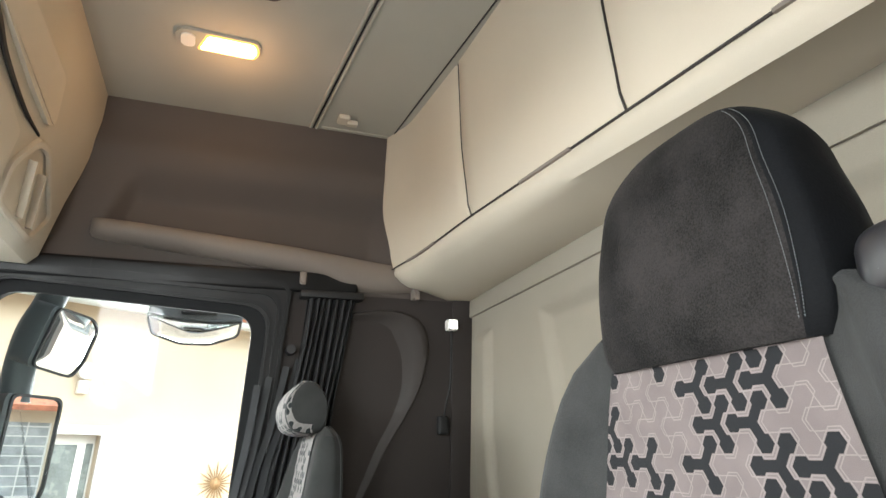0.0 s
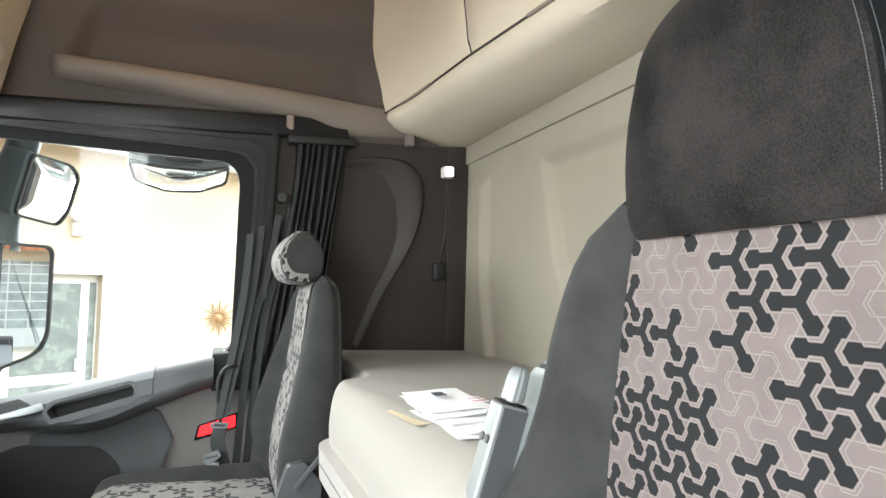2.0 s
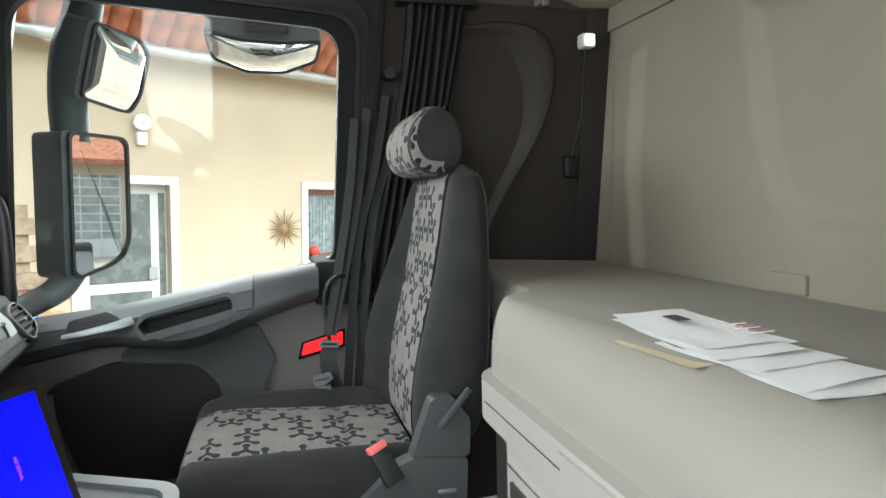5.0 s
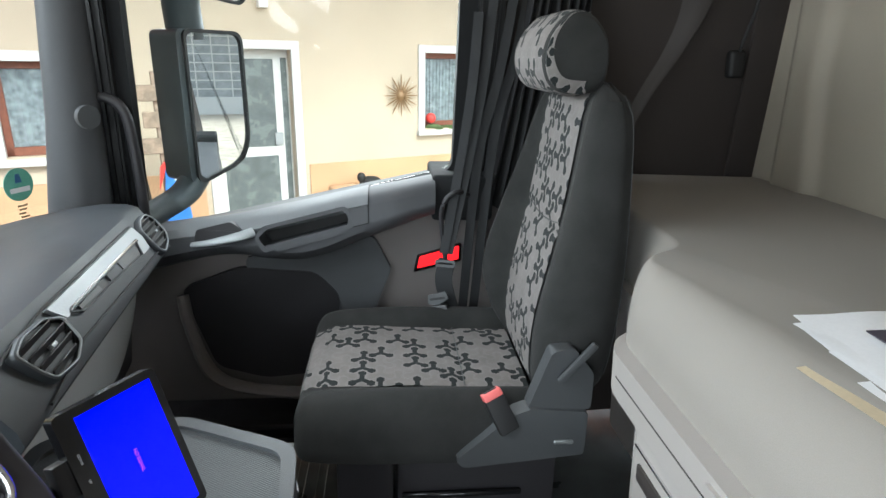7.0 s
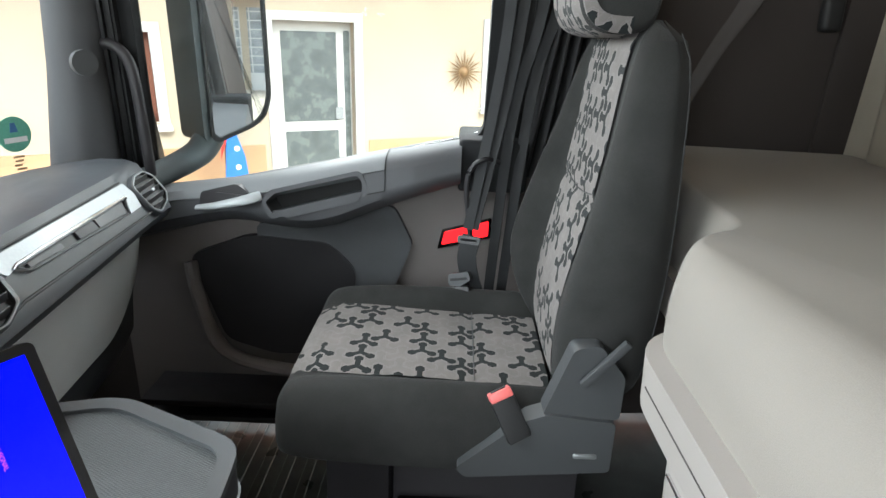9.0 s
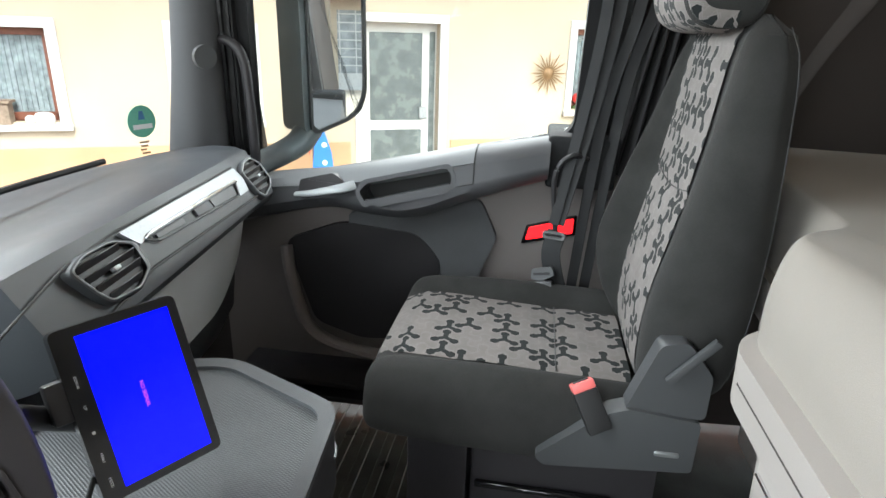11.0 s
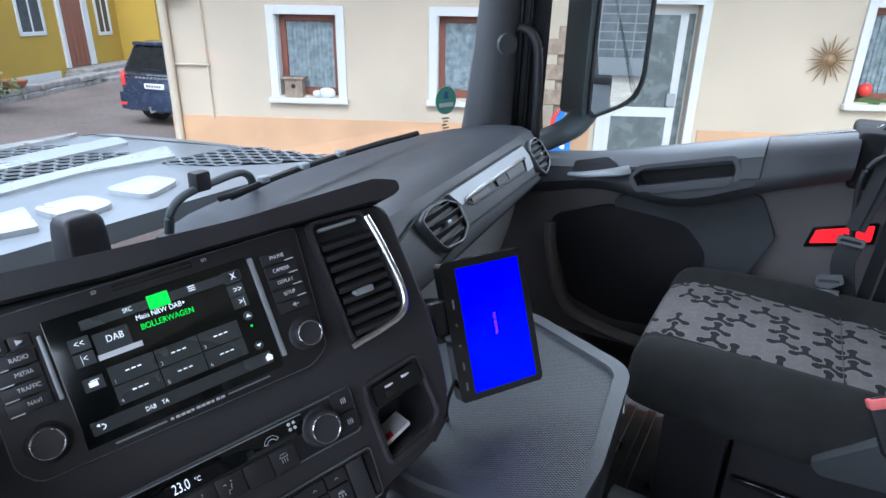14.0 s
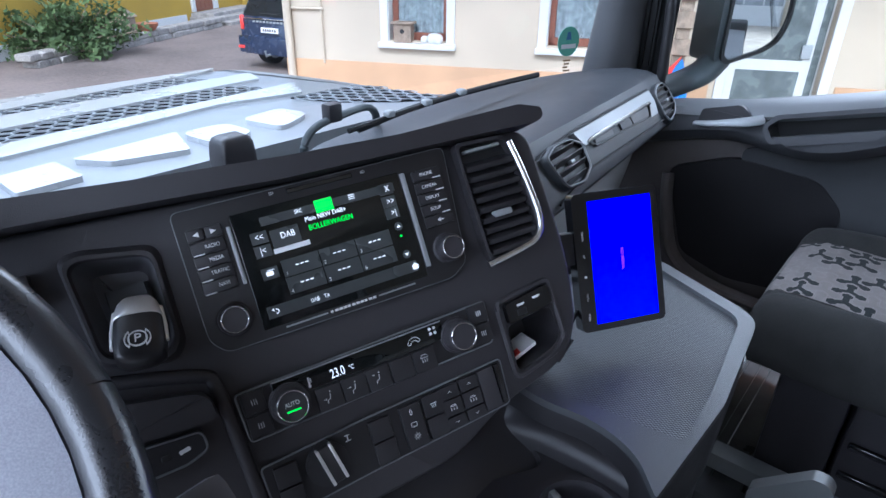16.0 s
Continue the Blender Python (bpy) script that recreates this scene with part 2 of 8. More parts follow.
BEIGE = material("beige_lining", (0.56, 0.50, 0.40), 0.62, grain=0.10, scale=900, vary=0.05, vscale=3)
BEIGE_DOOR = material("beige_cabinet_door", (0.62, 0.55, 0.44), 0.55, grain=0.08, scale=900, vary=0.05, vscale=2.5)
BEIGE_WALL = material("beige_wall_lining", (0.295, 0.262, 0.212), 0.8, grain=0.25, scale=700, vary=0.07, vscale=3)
ROOF = material("grey_beige_roof_lining", (0.40, 0.383, 0.325), 0.75, grain=0.2, scale=800, vary=0.06, vscale=3)
# one taupe lining: lamp light above and shade below are put into its colour
TAUPE = material("shaded_taupe_wall", (0.032, 0.0252, 0.0226), 0.75, grain=0.2, scale=700, vary=0.1, vscale=3)
TAUPE_UPPER_LIT = material("lit_taupe_upper_wall", (0.084, 0.068, 0.059), 0.75, grain=0.2, scale=700, vary=0.1, vscale=3)
TAUPE_LIGHT = material("taupe_trim", (0.20, 0.168, 0.144), 0.6, grain=0.12, scale=700, vary=0.08, vscale=3)
TAUPE_MID = material("taupe_moulding", (0.037, 0.0305, 0.0275), 0.65, grain=0.15, scale=700, vary=0.08, vscale=3)
BLACK_PLASTIC = material("black_plastic", (0.0185, 0.0175, 0.0195), 0.45, grain=0.1, scale=1200, vary=0.15, vscale=8)
SOFT_BLACK = material("soft_black_dashboard", (0.0265, 0.0245, 0.0275), 0.55, grain=0.3, scale=1500, vary=0.12, vscale=5)
UNIT_BLACK = material("black_panel_face", (0.0115, 0.0108, 0.012), 0.42, grain=0.12, scale=1400, vary=0.12, vscale=8)
# black plastic made paler: daylight inside the brake recess is put into its colour
RECESS_LIT = material("lit_recess_plastic", (0.105, 0.105, 0.115), 0.34, grain=0.1, scale=1200, vary=0.1, vscale=8)
GLOSS_BLACK = material("gloss_black", (0.008, 0.008, 0.009), 0.12, vary=0.1, vscale=5)
DASH_GREY = material("dark_blue_grey_dash", (0.045, 0.05, 0.056), 0.48, grain=0.25, scale=1300, vary=0.1, vscale=5)
DOOR_GREY = material("dark_grey_door_plastic", (0.060, 0.062, 0.067), 0.58, grain=0.22, scale=1200, vary=0.08, vscale=5)
DOOR_TAUPE = material("taupe_door_plastic", (0.15, 0.134, 0.126), 0.58, grain=0.22, scale=1200, vary=0.08, vscale=5)
DOOR_FABRIC = material("dark_door_insert", (0.066, 0.069, 0.073), 0.85, grain=0.35, scale=900, vary=0.15, vscale=10, fuzz=0.05)
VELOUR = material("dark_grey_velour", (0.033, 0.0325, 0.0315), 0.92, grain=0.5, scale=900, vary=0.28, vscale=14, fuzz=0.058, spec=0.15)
# same velour, darker: the passenger seat's shade is put into its colour
VELOUR_SHADED = material("shaded_dark_velour", (0.029, 0.029, 0.028), 0.92, grain=0.5, scale=900, vary=0.22, vscale=14, fuzz=0.06, spec=0.15)
HEADREST_SIDE = material("black_headrest_side", (0.0042, 0.0044, 0.0050), 0.75, grain=0.5, scale=420, vary=0.3, vscale=11, fuzz=0.004, spec=0.1)
LEATHERETTE = material("worn_black_headrest_cover", (0.0158, 0.0138, 0.0132), 0.85, grain=0.55, scale=520, vary=0.75, vscale=13, fuzz=0.02, spec=0.12)
BED_FABRIC = material("beige_bunk_cover", (0.268, 0.245, 0.218), 0.85, grain=0.3, scale=900, vary=0.06, vscale=4, fuzz=0.05)
BUNK_PANEL = material("pale_bunk_panel", (0.36, 0.335, 0.31), 0.55, grain=0.1, scale=900, vary=0.05, vscale=3)
CURTAIN = material("black_curtain_cloth", (0.010, 0.010, 0.011), 0.85, grain=0.3, scale=900, vary=0.25, vscale=20, fuzz=0.02)
BELT = material("black_belt_webbing", (0.014, 0.0147, 0.016), 0.6, spec=0.3, grain=0.4, scale=700, vary=0.15, vscale=30)
CHROME = material("satin_chrome", (0.72, 0.72, 0.73), 0.22, metal=1.0, vary=0.05)
SATIN = material("brushed_bright_metal", (0.80, 0.80, 0.80), 0.45, metal=0.7, vary=0.05)
SILVER = material("silver_trim", (0.33, 0.35, 0.36), 0.45, metal=0.35, vary=0.06, vscale=8)
GREY_METAL = material("grey_seat_metal", (0.205, 0.215, 0.215), 0.42, metal=0.3, grain=0.15, scale=1000, vary=0.06)
SEAT_PLASTIC = material("grey_seat_plastic", (0.057, 0.060, 0.063), 0.5, grain=0.25, scale=1200, vary=0.08)
RED = material("red_plastic", (0.75, 0.05, 0.04), 0.35, vary=0.05)
RED_GLOW = glow("red_warning_light", (0.9, 0.01, 0.015), 0.55)
PALE_RED = material("pale_red_buckle", (0.78, 0.16, 0.15), 0.4, vary=0.05)
PAPER = material("white_paper", (0.82, 0.82, 0.83), 0.7, vary=0.03, vscale=8)
PAPER_TAN = material("tan_envelope", (0.62, 0.52, 0.36), 0.75, vary=0.05)
INK = material("dark_ink", (0.05, 0.045, 0.06), 0.7)
INK_RED = material("red_ink", (0.6, 0.2, 0.22), 0.7)
WHITE_PLASTIC = material("white_plastic", (0.78, 0.77, 0.74), 0.4, vary=0.03)
FRAME_GREY = material("dark_window_frame", (0.016, 0.0165, 0.0175), 0.75, grain=0.2, scale=1200, vary=0.1, vscale=5, spec=0.15)
VENT_BLACK = material("vent_black", (0.0055, 0.0055, 0.006), 0.45, spec=0.35, vary=0.1)
SILL_GREY = material("grey_sill_ledge", (0.125, 0.132, 0.138), 0.55, grain=0.22, scale=1200, vary=0.08, vscale=5)
RUBBER = material("black_rubber", (0.008, 0.008, 0.0085), 0.6, vary=0.15)
FLOOR_MAT = material("dark_rubber_floor", (0.078, 0.085, 0.083), 0.34, grain=0.3, scale=500, vary=0.3, vscale=9)
TRAY_GREY = material("grey_tray_plastic", (0.056, 0.060, 0.064), 0.40, grain=0.2, scale=1200, vary=0.1, vscale=6)
MIRROR = material("mirror_glass", (0.9, 0.92, 0.92), 0.01, metal=1.0, vary=0.0)
MIRROR.node_tree.nodes["Principled BSDF"].inputs["Roughness"].default_value = 0.01
for link in list(MIRROR.node_tree.nodes["Principled BSDF"].inputs["Roughness"].links):
    MIRROR.node_tree.links.remove(link)
HOUSING = material("grey_mirror_housing", (0.05, 0.062, 0.066), 0.5, grain=0.2, scale=900, vary=0.1)
SCREEN_BLUE = glow("blue_screen", (0.0, 0.0, 1.0), 0.5)
SCREEN_DARK = material("dark_screen", (0.006, 0.007, 0.007), 0.1, vary=0.1)
TEXT_WHITE = glow("lit_white_text", (0.85, 0.88, 0.9), 0.3)
TEXT_GREEN = glow("lit_green", (0.06, 0.70, 0.05), 0.35)
TEXT_PRINT = material("grey_print", (0.72, 0.73, 0.74), 0.5, vary=0.02)
TEXT_PINK = glow("pink_screen_text", (0.45, 0.06, 0.75), 0.35)
KEY_GREY = material("screen_key_grey", (0.05, 0.055, 0.056), 0.3, vary=0.05)
LAMP_GLOW = glow("warm_lamp_glow", (1.0, 0.66, 0.28), 2.2)
LAMP_RIM = glow("amber_lamp_rim", (1.0, 0.42, 0.08), 0.4)
GLASS = glass("clear_glass")
PALE_DASH = material("pale_grey_dash_plastic", (0.50, 0.51, 0.50), 0.55, grain=0.25, scale=1200, vary=0.08, vscale=5)


def dimpled(mat, scale, depth):
    """Presses small round dimples into a surface."""
    N, L = mat.node_tree.nodes, mat.node_tree.links
    dots = N.new("ShaderNodeTexVoronoi")
    dots.voronoi_dimensions = "2D"
    dots.inputs["Scale"].default_value, dots.inputs["Randomness"].default_value = scale, 0.03
    pos = N.new("ShaderNodeTexCoord")
    squash, turn = N.new("ShaderNodeMapping"), N.new("ShaderNodeMapping")
    squash.inputs["Scale"].default_value = (1.0, 1.732, 1.0)
    turn.inputs["Rotation"].default_value = (0, 0, radians(45))
    L.new(pos.outputs["Object"], squash.inputs["Vector"])
    L.new(squash.outputs["Vector"], turn.inputs["Vector"])
    L.new(turn.outputs["Vector"], dots.inputs["Vector"])
    bump = N.new("ShaderNodeBump")
    bump.inputs["Strength"].default_value, bump.inputs["Distance"].default_value = depth, 0.002
    L.new(dots.outputs["Distance"], bump.inputs["Height"])
    L.new(bump.outputs[0], N["Principled BSDF"].inputs["Normal"])
    return mat


TRAY_MAT = dimpled(material("dimpled_grey_mat", (0.049, 0.053, 0.057), 0.40, vary=0.18, vscale=9), 230, 0.45)


def seat_pattern(name, ground, motif, line, pitch=0.039, presence=0.52):
    """Velour woven with three-armed motifs on a hexagonal lattice, some places left as thin outlines."""
    mat = bpy.data.materials.new(name)
    mat.use_nodes = True
    nt = mat.node_tree
    N, L = nt.nodes, nt.links
    b = N["Principled BSDF"]

    def put(sock, v):
        if isinstance(v, (int, float, tuple)):
            sock.default_value = v
        else:
            L.new(v, sock)

    def vm(op, *a):
        n = N.new("ShaderNodeVectorMath")
        n.operation = op
        for i, v in enumerate(a):
            put(n.inputs["Scale"] if op == "SCALE" and i == 1 else n.inputs[i], v)
        return n.outputs["Value" if op in ("DOT_PRODUCT", "LENGTH") else "Vector"]

    def ma(op, *a, clamp=False):
        n = N.new("ShaderNodeMath")
        n.operation, n.use_clamp = op, clamp
        for i, v in enumerate(a):
            put(n.inputs[i], v)
        return n.outputs[0]

    def mixc(f, x, y):
        n = N.new("ShaderNodeMix")
        n.data_type = "RGBA"
        put(n.inputs[0], f)
        put(n.inputs[6], x)
        put(n.inputs[7], y)
        return n.outputs[2]

    uv = N.new("ShaderNodeUVMap").outputs[0]
    q = vm("SCALE", uv, 1 / pitch)
    per, half = (1.0, 1.7320508, 1.0), (0.5, 0.8660254, 0.5)
    wrap = lambda v: vm("SUBTRACT", vm("MULTIPLY", vm("FRACTION", vm("DIVIDE", v, per)), per), half)
    ga, gb = wrap(q), wrap(vm("SUBTRACT", q, half))
    flat = (1.0, 1.0, 0.0)
    ga, gb = vm("MULTIPLY", ga, flat), vm("MULTIPLY", gb, flat)
    pick = ma("LESS_THAN", vm("LENGTH", ga), vm("LENGTH", gb))
    g = vm("ADD", gb, vm("SCALE", vm("SUBTRACT", ga, gb), pick))
    cell = vm("SUBTRACT", q, g)

    def chance(where):
        """A random number for the motif whose middle is here."""
        w = N.new("ShaderNodeTexWhiteNoise")
        w.noise_dimensions = "3D"
        L.new(vm("SNAP", vm("ADD", where, (0.013, 0.017, 0.3)), (0.05, 0.05, 1.0)), w.inputs["Vector"])
        third = ma("FRACT", vm("DOT_PRODUCT", where, (0.33333, -0.57735, 0.0)))
        turn = ma("FRACT", ma("ADD", third, 0.05))
        return ma("LESS_THAN", ma("ADD", ma("MULTIPLY", w.outputs["Value"], 0.6), ma("MULTIPLY", turn, 0.4)), presence)

    def hexagon(p, r):
        """Distance to the edge of a six-sided knob."""
        far = None
        for k in range(3):
            a = radians(30 + 60 * k)
            one = ma("ABSOLUTE", vm("DOT_PRODUCT", p, (math.cos(a), math.sin(a), 0.0)))
            far = one if far is None else ma("MAXIMUM", far, one)
        return ma("SUBTRACT", far, r)

    # all motifs point the same way and interlock: the end of each arm lies in its neighbour's notch
    own = chance(cell)
    dist, inside, rim = None, None, None
    for k in range(3):
        a = radians(120 * k)
        d = (math.cos(a), math.sin(a), 0.0)
        t = ma("MINIMUM", ma("MAXIMUM", vm("DOT_PRODUCT", g, d), 0.0), 0.5)
        bar = ma("SUBTRACT", vm("LENGTH", vm("SUBTRACT", g, vm("SCALE", d, t))), 0.118)
        one = ma("MINIMUM", bar, hexagon(vm("SUBTRACT", g, tuple(0.5 * c for c in d)), 0.19))
        dist = one if dist is None else ma("MINIMUM", dist, one)
    dark = ma("MULTIPLY", ma("LESS_THAN", dist, 0.0), own)
    line_of = lambda q: ma("LESS_THAN", ma("ABSOLUTE", ma("SUBTRACT", q, 0.03)), 0.014)
    rim = line_of(dist)
    for k in range(3):
        a = radians(120 * k)
        d = (math.cos(a), math.sin(a), 0.0)
        guest = hexagon(vm("ADD", g, tuple(0.5 * c for c in d)), 0.19)
        dark = ma("MAXIMUM", dark, ma("MULTIPLY", ma("LESS_THAN", guest, 0.0), chance(vm("SUBTRACT", cell, d))))
        rim = ma("MAXIMUM", rim, line_of(guest))
    inside, shown = dark, 1.0
    outl = ma("MULTIPLY", rim, ma("SUBTRACT", 1.0, dark))
    cloud = N.new("ShaderNodeTexNoise")
    cloud.inputs["Scale"].default_value, cloud.inputs["Detail"].default_value = 25, 5
    L.new(uv, cloud.inputs["Vector"])
    weave = N.new("ShaderNodeTexNoise")
    weave.inputs["Scale"].default_value = 1400
    L.new(uv, weave.inputs["Vector"])
    base = mixc(ma("MULTIPLY", outl, 0.55), (*ground, 1), (*line, 1))
    col = mixc(ma("MULTIPLY", inside, shown), base, (*motif, 1))
    shade = ma("ADD", 0.62, ma("ADD", ma("MULTIPLY", cloud.outputs[0], 0.5), ma("MULTIPLY", weave.outputs[0], 0.26)))
    L.new(vm("SCALE", col, shade), b.inputs["Base Color"])
    b.inputs["Roughness"].default_value = 0.9
    b.inputs["Sheen Weight"].default_value = 0.05
    b.inputs["Specular IOR Level"].default_value = 0.2
    bump = N.new("ShaderNodeBump")
    bump.inputs["Strength"].default_value, bump.inputs["Distance"].default_value = 0.35, 0.0008
    L.new(ma("SUBTRACT", weave.outputs[0], ma("MULTIPLY", ma("MULTIPLY", inside, shown), 0.8)), bump.inputs["Height"])
    L.new(bump.outputs[0], b.inputs["Normal"])
    return mat


PATTERN = seat_pattern("patterned_seat_velour", (0.178, 0.164, 0.155), (0.017, 0.020, 0.020), (0.24, 0.226, 0.217), 0.040, 0.47)
PATTERN_WORN = seat_pattern("worn_patterned_seat_velour", (0.138, 0.113, 0.108), (0.012, 0.012, 0.013), (0.23, 0.195, 0.187), 0.040, 0.50)
STITCH = material("pale_stitching", (0.085, 0.087, 0.09), 0.7)


# ---- the cab's shell ----
# x runs to the rear, y to the passenger's side, z up; the rear wall stands at x = 0.98, the cab floor at z = 0.05
def side_y(z):
    """The passenger's side wall leans inwards towards the roof."""
    return 1.13 - 0.13 * (z - 0.9)


SIDE = frame_of((0, side_y(0), 0), (1, 0, 0), (0, -0.13, 1))   # local x: to the rear, local y: up the wall, local z: into the cab (towards -y)
UP = math.sqrt(1 + 0.13 ** 2)


def s(x, z):
    return (x, z * UP)


solo("floor", rb(-1.05, 1.0, -1.15, 1.252, -0.02, 0.05, 0), FLOOR_MAT, "dark grey ribbed rubber floor of the cab", "floor", kind="structure")
rib_bm = bmesh.new()
for i in range(11):
    rb(-0.80 + i * 0.055, -0.775 + i * 0.055, 0.26, 1.10, 0.05, 0.056, 0.002, 1, bm=rib_bm)
solo("floor_rib_mat", rib_bm, FLOOR_MAT, "black rubber mat with raised ribs", "floor mat", kind="structure")

on(CAB)
# passenger's side: door frame round the window, wall behind it and over it
win_in = round_poly([s(-0.712, 0.718), s(0.116, 0.876), s(0.150, 1.505), s(-0.62, 1.555)], [0.05, 0.035, 0.075, 0.09], 7)
win_mid = round_poly([s(-0.742, 0.690), s(0.158, 0.850), s(0.198, 1.535), s(-0.65, 1.592)], [0.06, 0.045, 0.09, 0.1], 7)
win_out = round_poly([s(-0.80, 0.64), s(0.205, 0.80), s(0.275, 1.640), s(-0.70, 1.650)], [0.06, 0.045, 0.04, 0.08], 7)
door = thing("door_1", "dark grey truck door, closed, with a large side window", "door", (0, 1.1, 0.05), kind="structure")
part("window_frame", ring(win_mid, win_in, -0.025, 0.012, SIDE), FRAME_GREY, door, "dark grey window surround")
part("window_seal", ring(win_out, win_mid, -0.06, 0.03, SIDE), RUBBER, door, "black rubber door seal")
for q0, q1, h in ((0.10, 0.20, 0.036), (0.42, 0.56, 0.040), (0.80, 0.90, 0.036)):
    outer, inner = ([(a[0] + (b[0] - a[0]) * q, a[1] + (b[1] - a[1]) * q) for a, b in zip(win_mid, win_out)] for q in (q1, q0))
    part("seal_lip", ring(outer, inner, 0.02, h, SIDE), VENT_BLACK, door, "raised lip of the door seal")
pane = part("window_pane", slab(win_in, -0.02, -0.016, 0, m=SIDE), GLASS, door)
pane.visible_shadow = False

wall = thing("wall_right", "dark taupe padded side wall of the sleeper cab", "wall", (0.6, 1.15, 0.05), kind="structure")
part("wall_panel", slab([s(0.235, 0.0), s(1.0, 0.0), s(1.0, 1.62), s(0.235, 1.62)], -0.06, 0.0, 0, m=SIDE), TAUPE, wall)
LIP = [(-0.388, 0.0, 1.800, 1.752), (-0.378, 0.028, 1.800, 1.738), (-0.35, 0.048, 1.797, 1.730), (-0.2, 0.055, 1.788, 1.714), (0.08, 0.055, 1.769, 1.686), (0.26, 0.053, 1.756, 1.668), (0.38, 0.050, 1.745, 1.652), (0.455, 0.046, 1.739, 1.622), (0.55, 0.040, 1.730, 1.612), (0.64, 0.034, 1.722, 1.614), (0.74, 0.026, 1.712, 1.622)]
ease = lambda a, b, t: (lambda q: q * q * (3 - 2 * q))(min(1.0, max(0.0, (t - a) / (b - a))))


def wall_depth(x, z):
    """The side wall over the door: a soft roll below the roof and a recess behind the shelf lip."""
    left_end = -0.352 + 0.354 * (z - 1.826)
    zt = table([(r[0], r[2]) for r in LIP], max(-0.388, min(0.74, x)))
    hollow = ease(left_end, left_end + 0.065, x) * (1 - ease(0.555, 0.66, x)) * ease(zt - 0.05, zt - 0.04, z) * (1 - ease(1.875, 2.01, z))
    return 0.002 - 0.055 * hollow + 0.016 * math.exp(-((z - 2.06) / 0.06) ** 2)


rows = [[SIDE @ Vector((*s(-1.0 + 0.0125 * i, 1.60 + 0.7 * k / 70), wall_depth(-1.0 + 0.0125 * i, 1.60 + 0.7 * k / 70))) for i in range(161)] for k in range(71)]
part("upper_panel", loft(rows, False, False), TAUPE_UPPER_LIT, wall)
part("outer_panel", slab([s(-1.0, 1.62), s(1.0, 1.62), s(1.0, 2.3), s(-1.0, 2.3)], -0.12, -0.08, 0, m=SIDE), TAUPE_UPPER_LIT, wall)
part("corner_panel", slab([s(-0.80, 0.0), s(-0.72, 0.0), s(-0.72, 1.7), s(-0.80, 1.7)], -0.09, -0.03, 0, m=SIDE), BLACK_PLASTIC, wall)
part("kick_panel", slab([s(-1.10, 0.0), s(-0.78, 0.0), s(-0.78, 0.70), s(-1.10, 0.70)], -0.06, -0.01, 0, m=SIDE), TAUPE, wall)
# rail over the door, from the front cabinet to the rear cabinet
part("door_header", rb(-0.75, 0.51, 1.6, 1.672, 0.0, 0.035, 0.012, 3, SIDE @ Matrix.Diagonal((1, UP, 1, 1))), VENT_BLACK, wall, "black door header")
part("header_joint", rb(-0.367, -0.364, 1.602, 1.67, 0.03, 0.0358, 0, 1, SIDE @ Matrix.Diagonal((1, UP, 1, 1))), RUBBER, wall)
# rounded shelf lip under the recess
rings = []
for q in range(61):
    x = LIP[0][0] + (LIP[-1][0] - LIP[0][0]) * (q / 60) ** 1.25
    d, zt, zb = (table([(r[0], r[k]) for r in LIP], x) for k in (1, 2, 3))
    y = side_y((zt + zb) / 2)
    f = lambda q: zt + (zb - zt) * q
    rings.append([(x, y + 0.06, zt - 0.006), (x, y - d * 0.55, zt), (x, y - d * 0.82, f(0.03)), (x, y - d * 0.97, f(0.12)), (x, y - d * 1.05, f(0.30)), (x, y - d * 1.05, f(0.52)), (x, y - d * 0.92, f(0.72)), (x, y - d * 0.62, f(0.88)), (x, y - d * 0.2, f(0.97)), (x, y + 0.06, zb)])
part("shelf_lip", loft(rings), TAUPE_LIGHT, wall, "taupe padded shelf lip")
# curved grab moulding behind the seat: a crescent with a raised outer edge
outer = spline([(0.50, 1.535, 0), (0.62, 1.552, 0), (0.725, 1.54, 0), (0.785, 1.49, 0), (0.803, 1.40, 0), (0.775, 1.275, 0), (0.715, 1.16, 0), (0.645, 1.05, 0), (0.555, 0.86, 0)], 5)
inner = spline([(0.50, 1.505, 0), (0.58, 1.505, 0), (0.635, 1.485, 0), (0.665, 1.44, 0), (0.692, 1.37, 0), (0.695, 1.26, 0), (0.664, 1.16, 0), (0.608, 1.05, 0), (0.535, 0.87, 0)], 5)
rings = []
for a, b in zip(inner, outer):
    rings.append([SIDE @ Vector((*s(a.x + (b.x - a.x) * q, a.y + (b.y - a.y) * q), h)) for q, h in ((0.0, -0.01), (0.0, -0.001), (0.2, 0.003), (0.45, 0.012), (0.7, 0.020), (0.88, 0.021), (0.97, 0.014), (1.03, 0.002), (1.03, -0.01))])
part("curved_moulding", loft(rings), TAUPE_MID, wall, "curved taupe moulding")
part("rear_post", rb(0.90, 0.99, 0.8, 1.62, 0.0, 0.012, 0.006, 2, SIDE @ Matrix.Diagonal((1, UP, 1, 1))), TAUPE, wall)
for nm, x, z in (("coat_hook", 0.307, 1.645), ("coat_hook", 0.735, 1.615)):
    hk = bmesh.new()
    rb(x - 0.012, x + 0.012, side_y(z) - 0.05, side_y(z) - 0.002, z - 0.022, z + 0.022, 0.006, 2, bm=hk)
    rb(x - 0.009, x + 0.009, side_y(z) - 0.062, side_y(z) - 0.045, z - 0.03, z + 0.002, 0.005, 2, bm=hk)
    solo(nm, hk, TAUPE_LIGHT, "small taupe plastic coat hook on the side wall", "coat hook", "coat hooks")

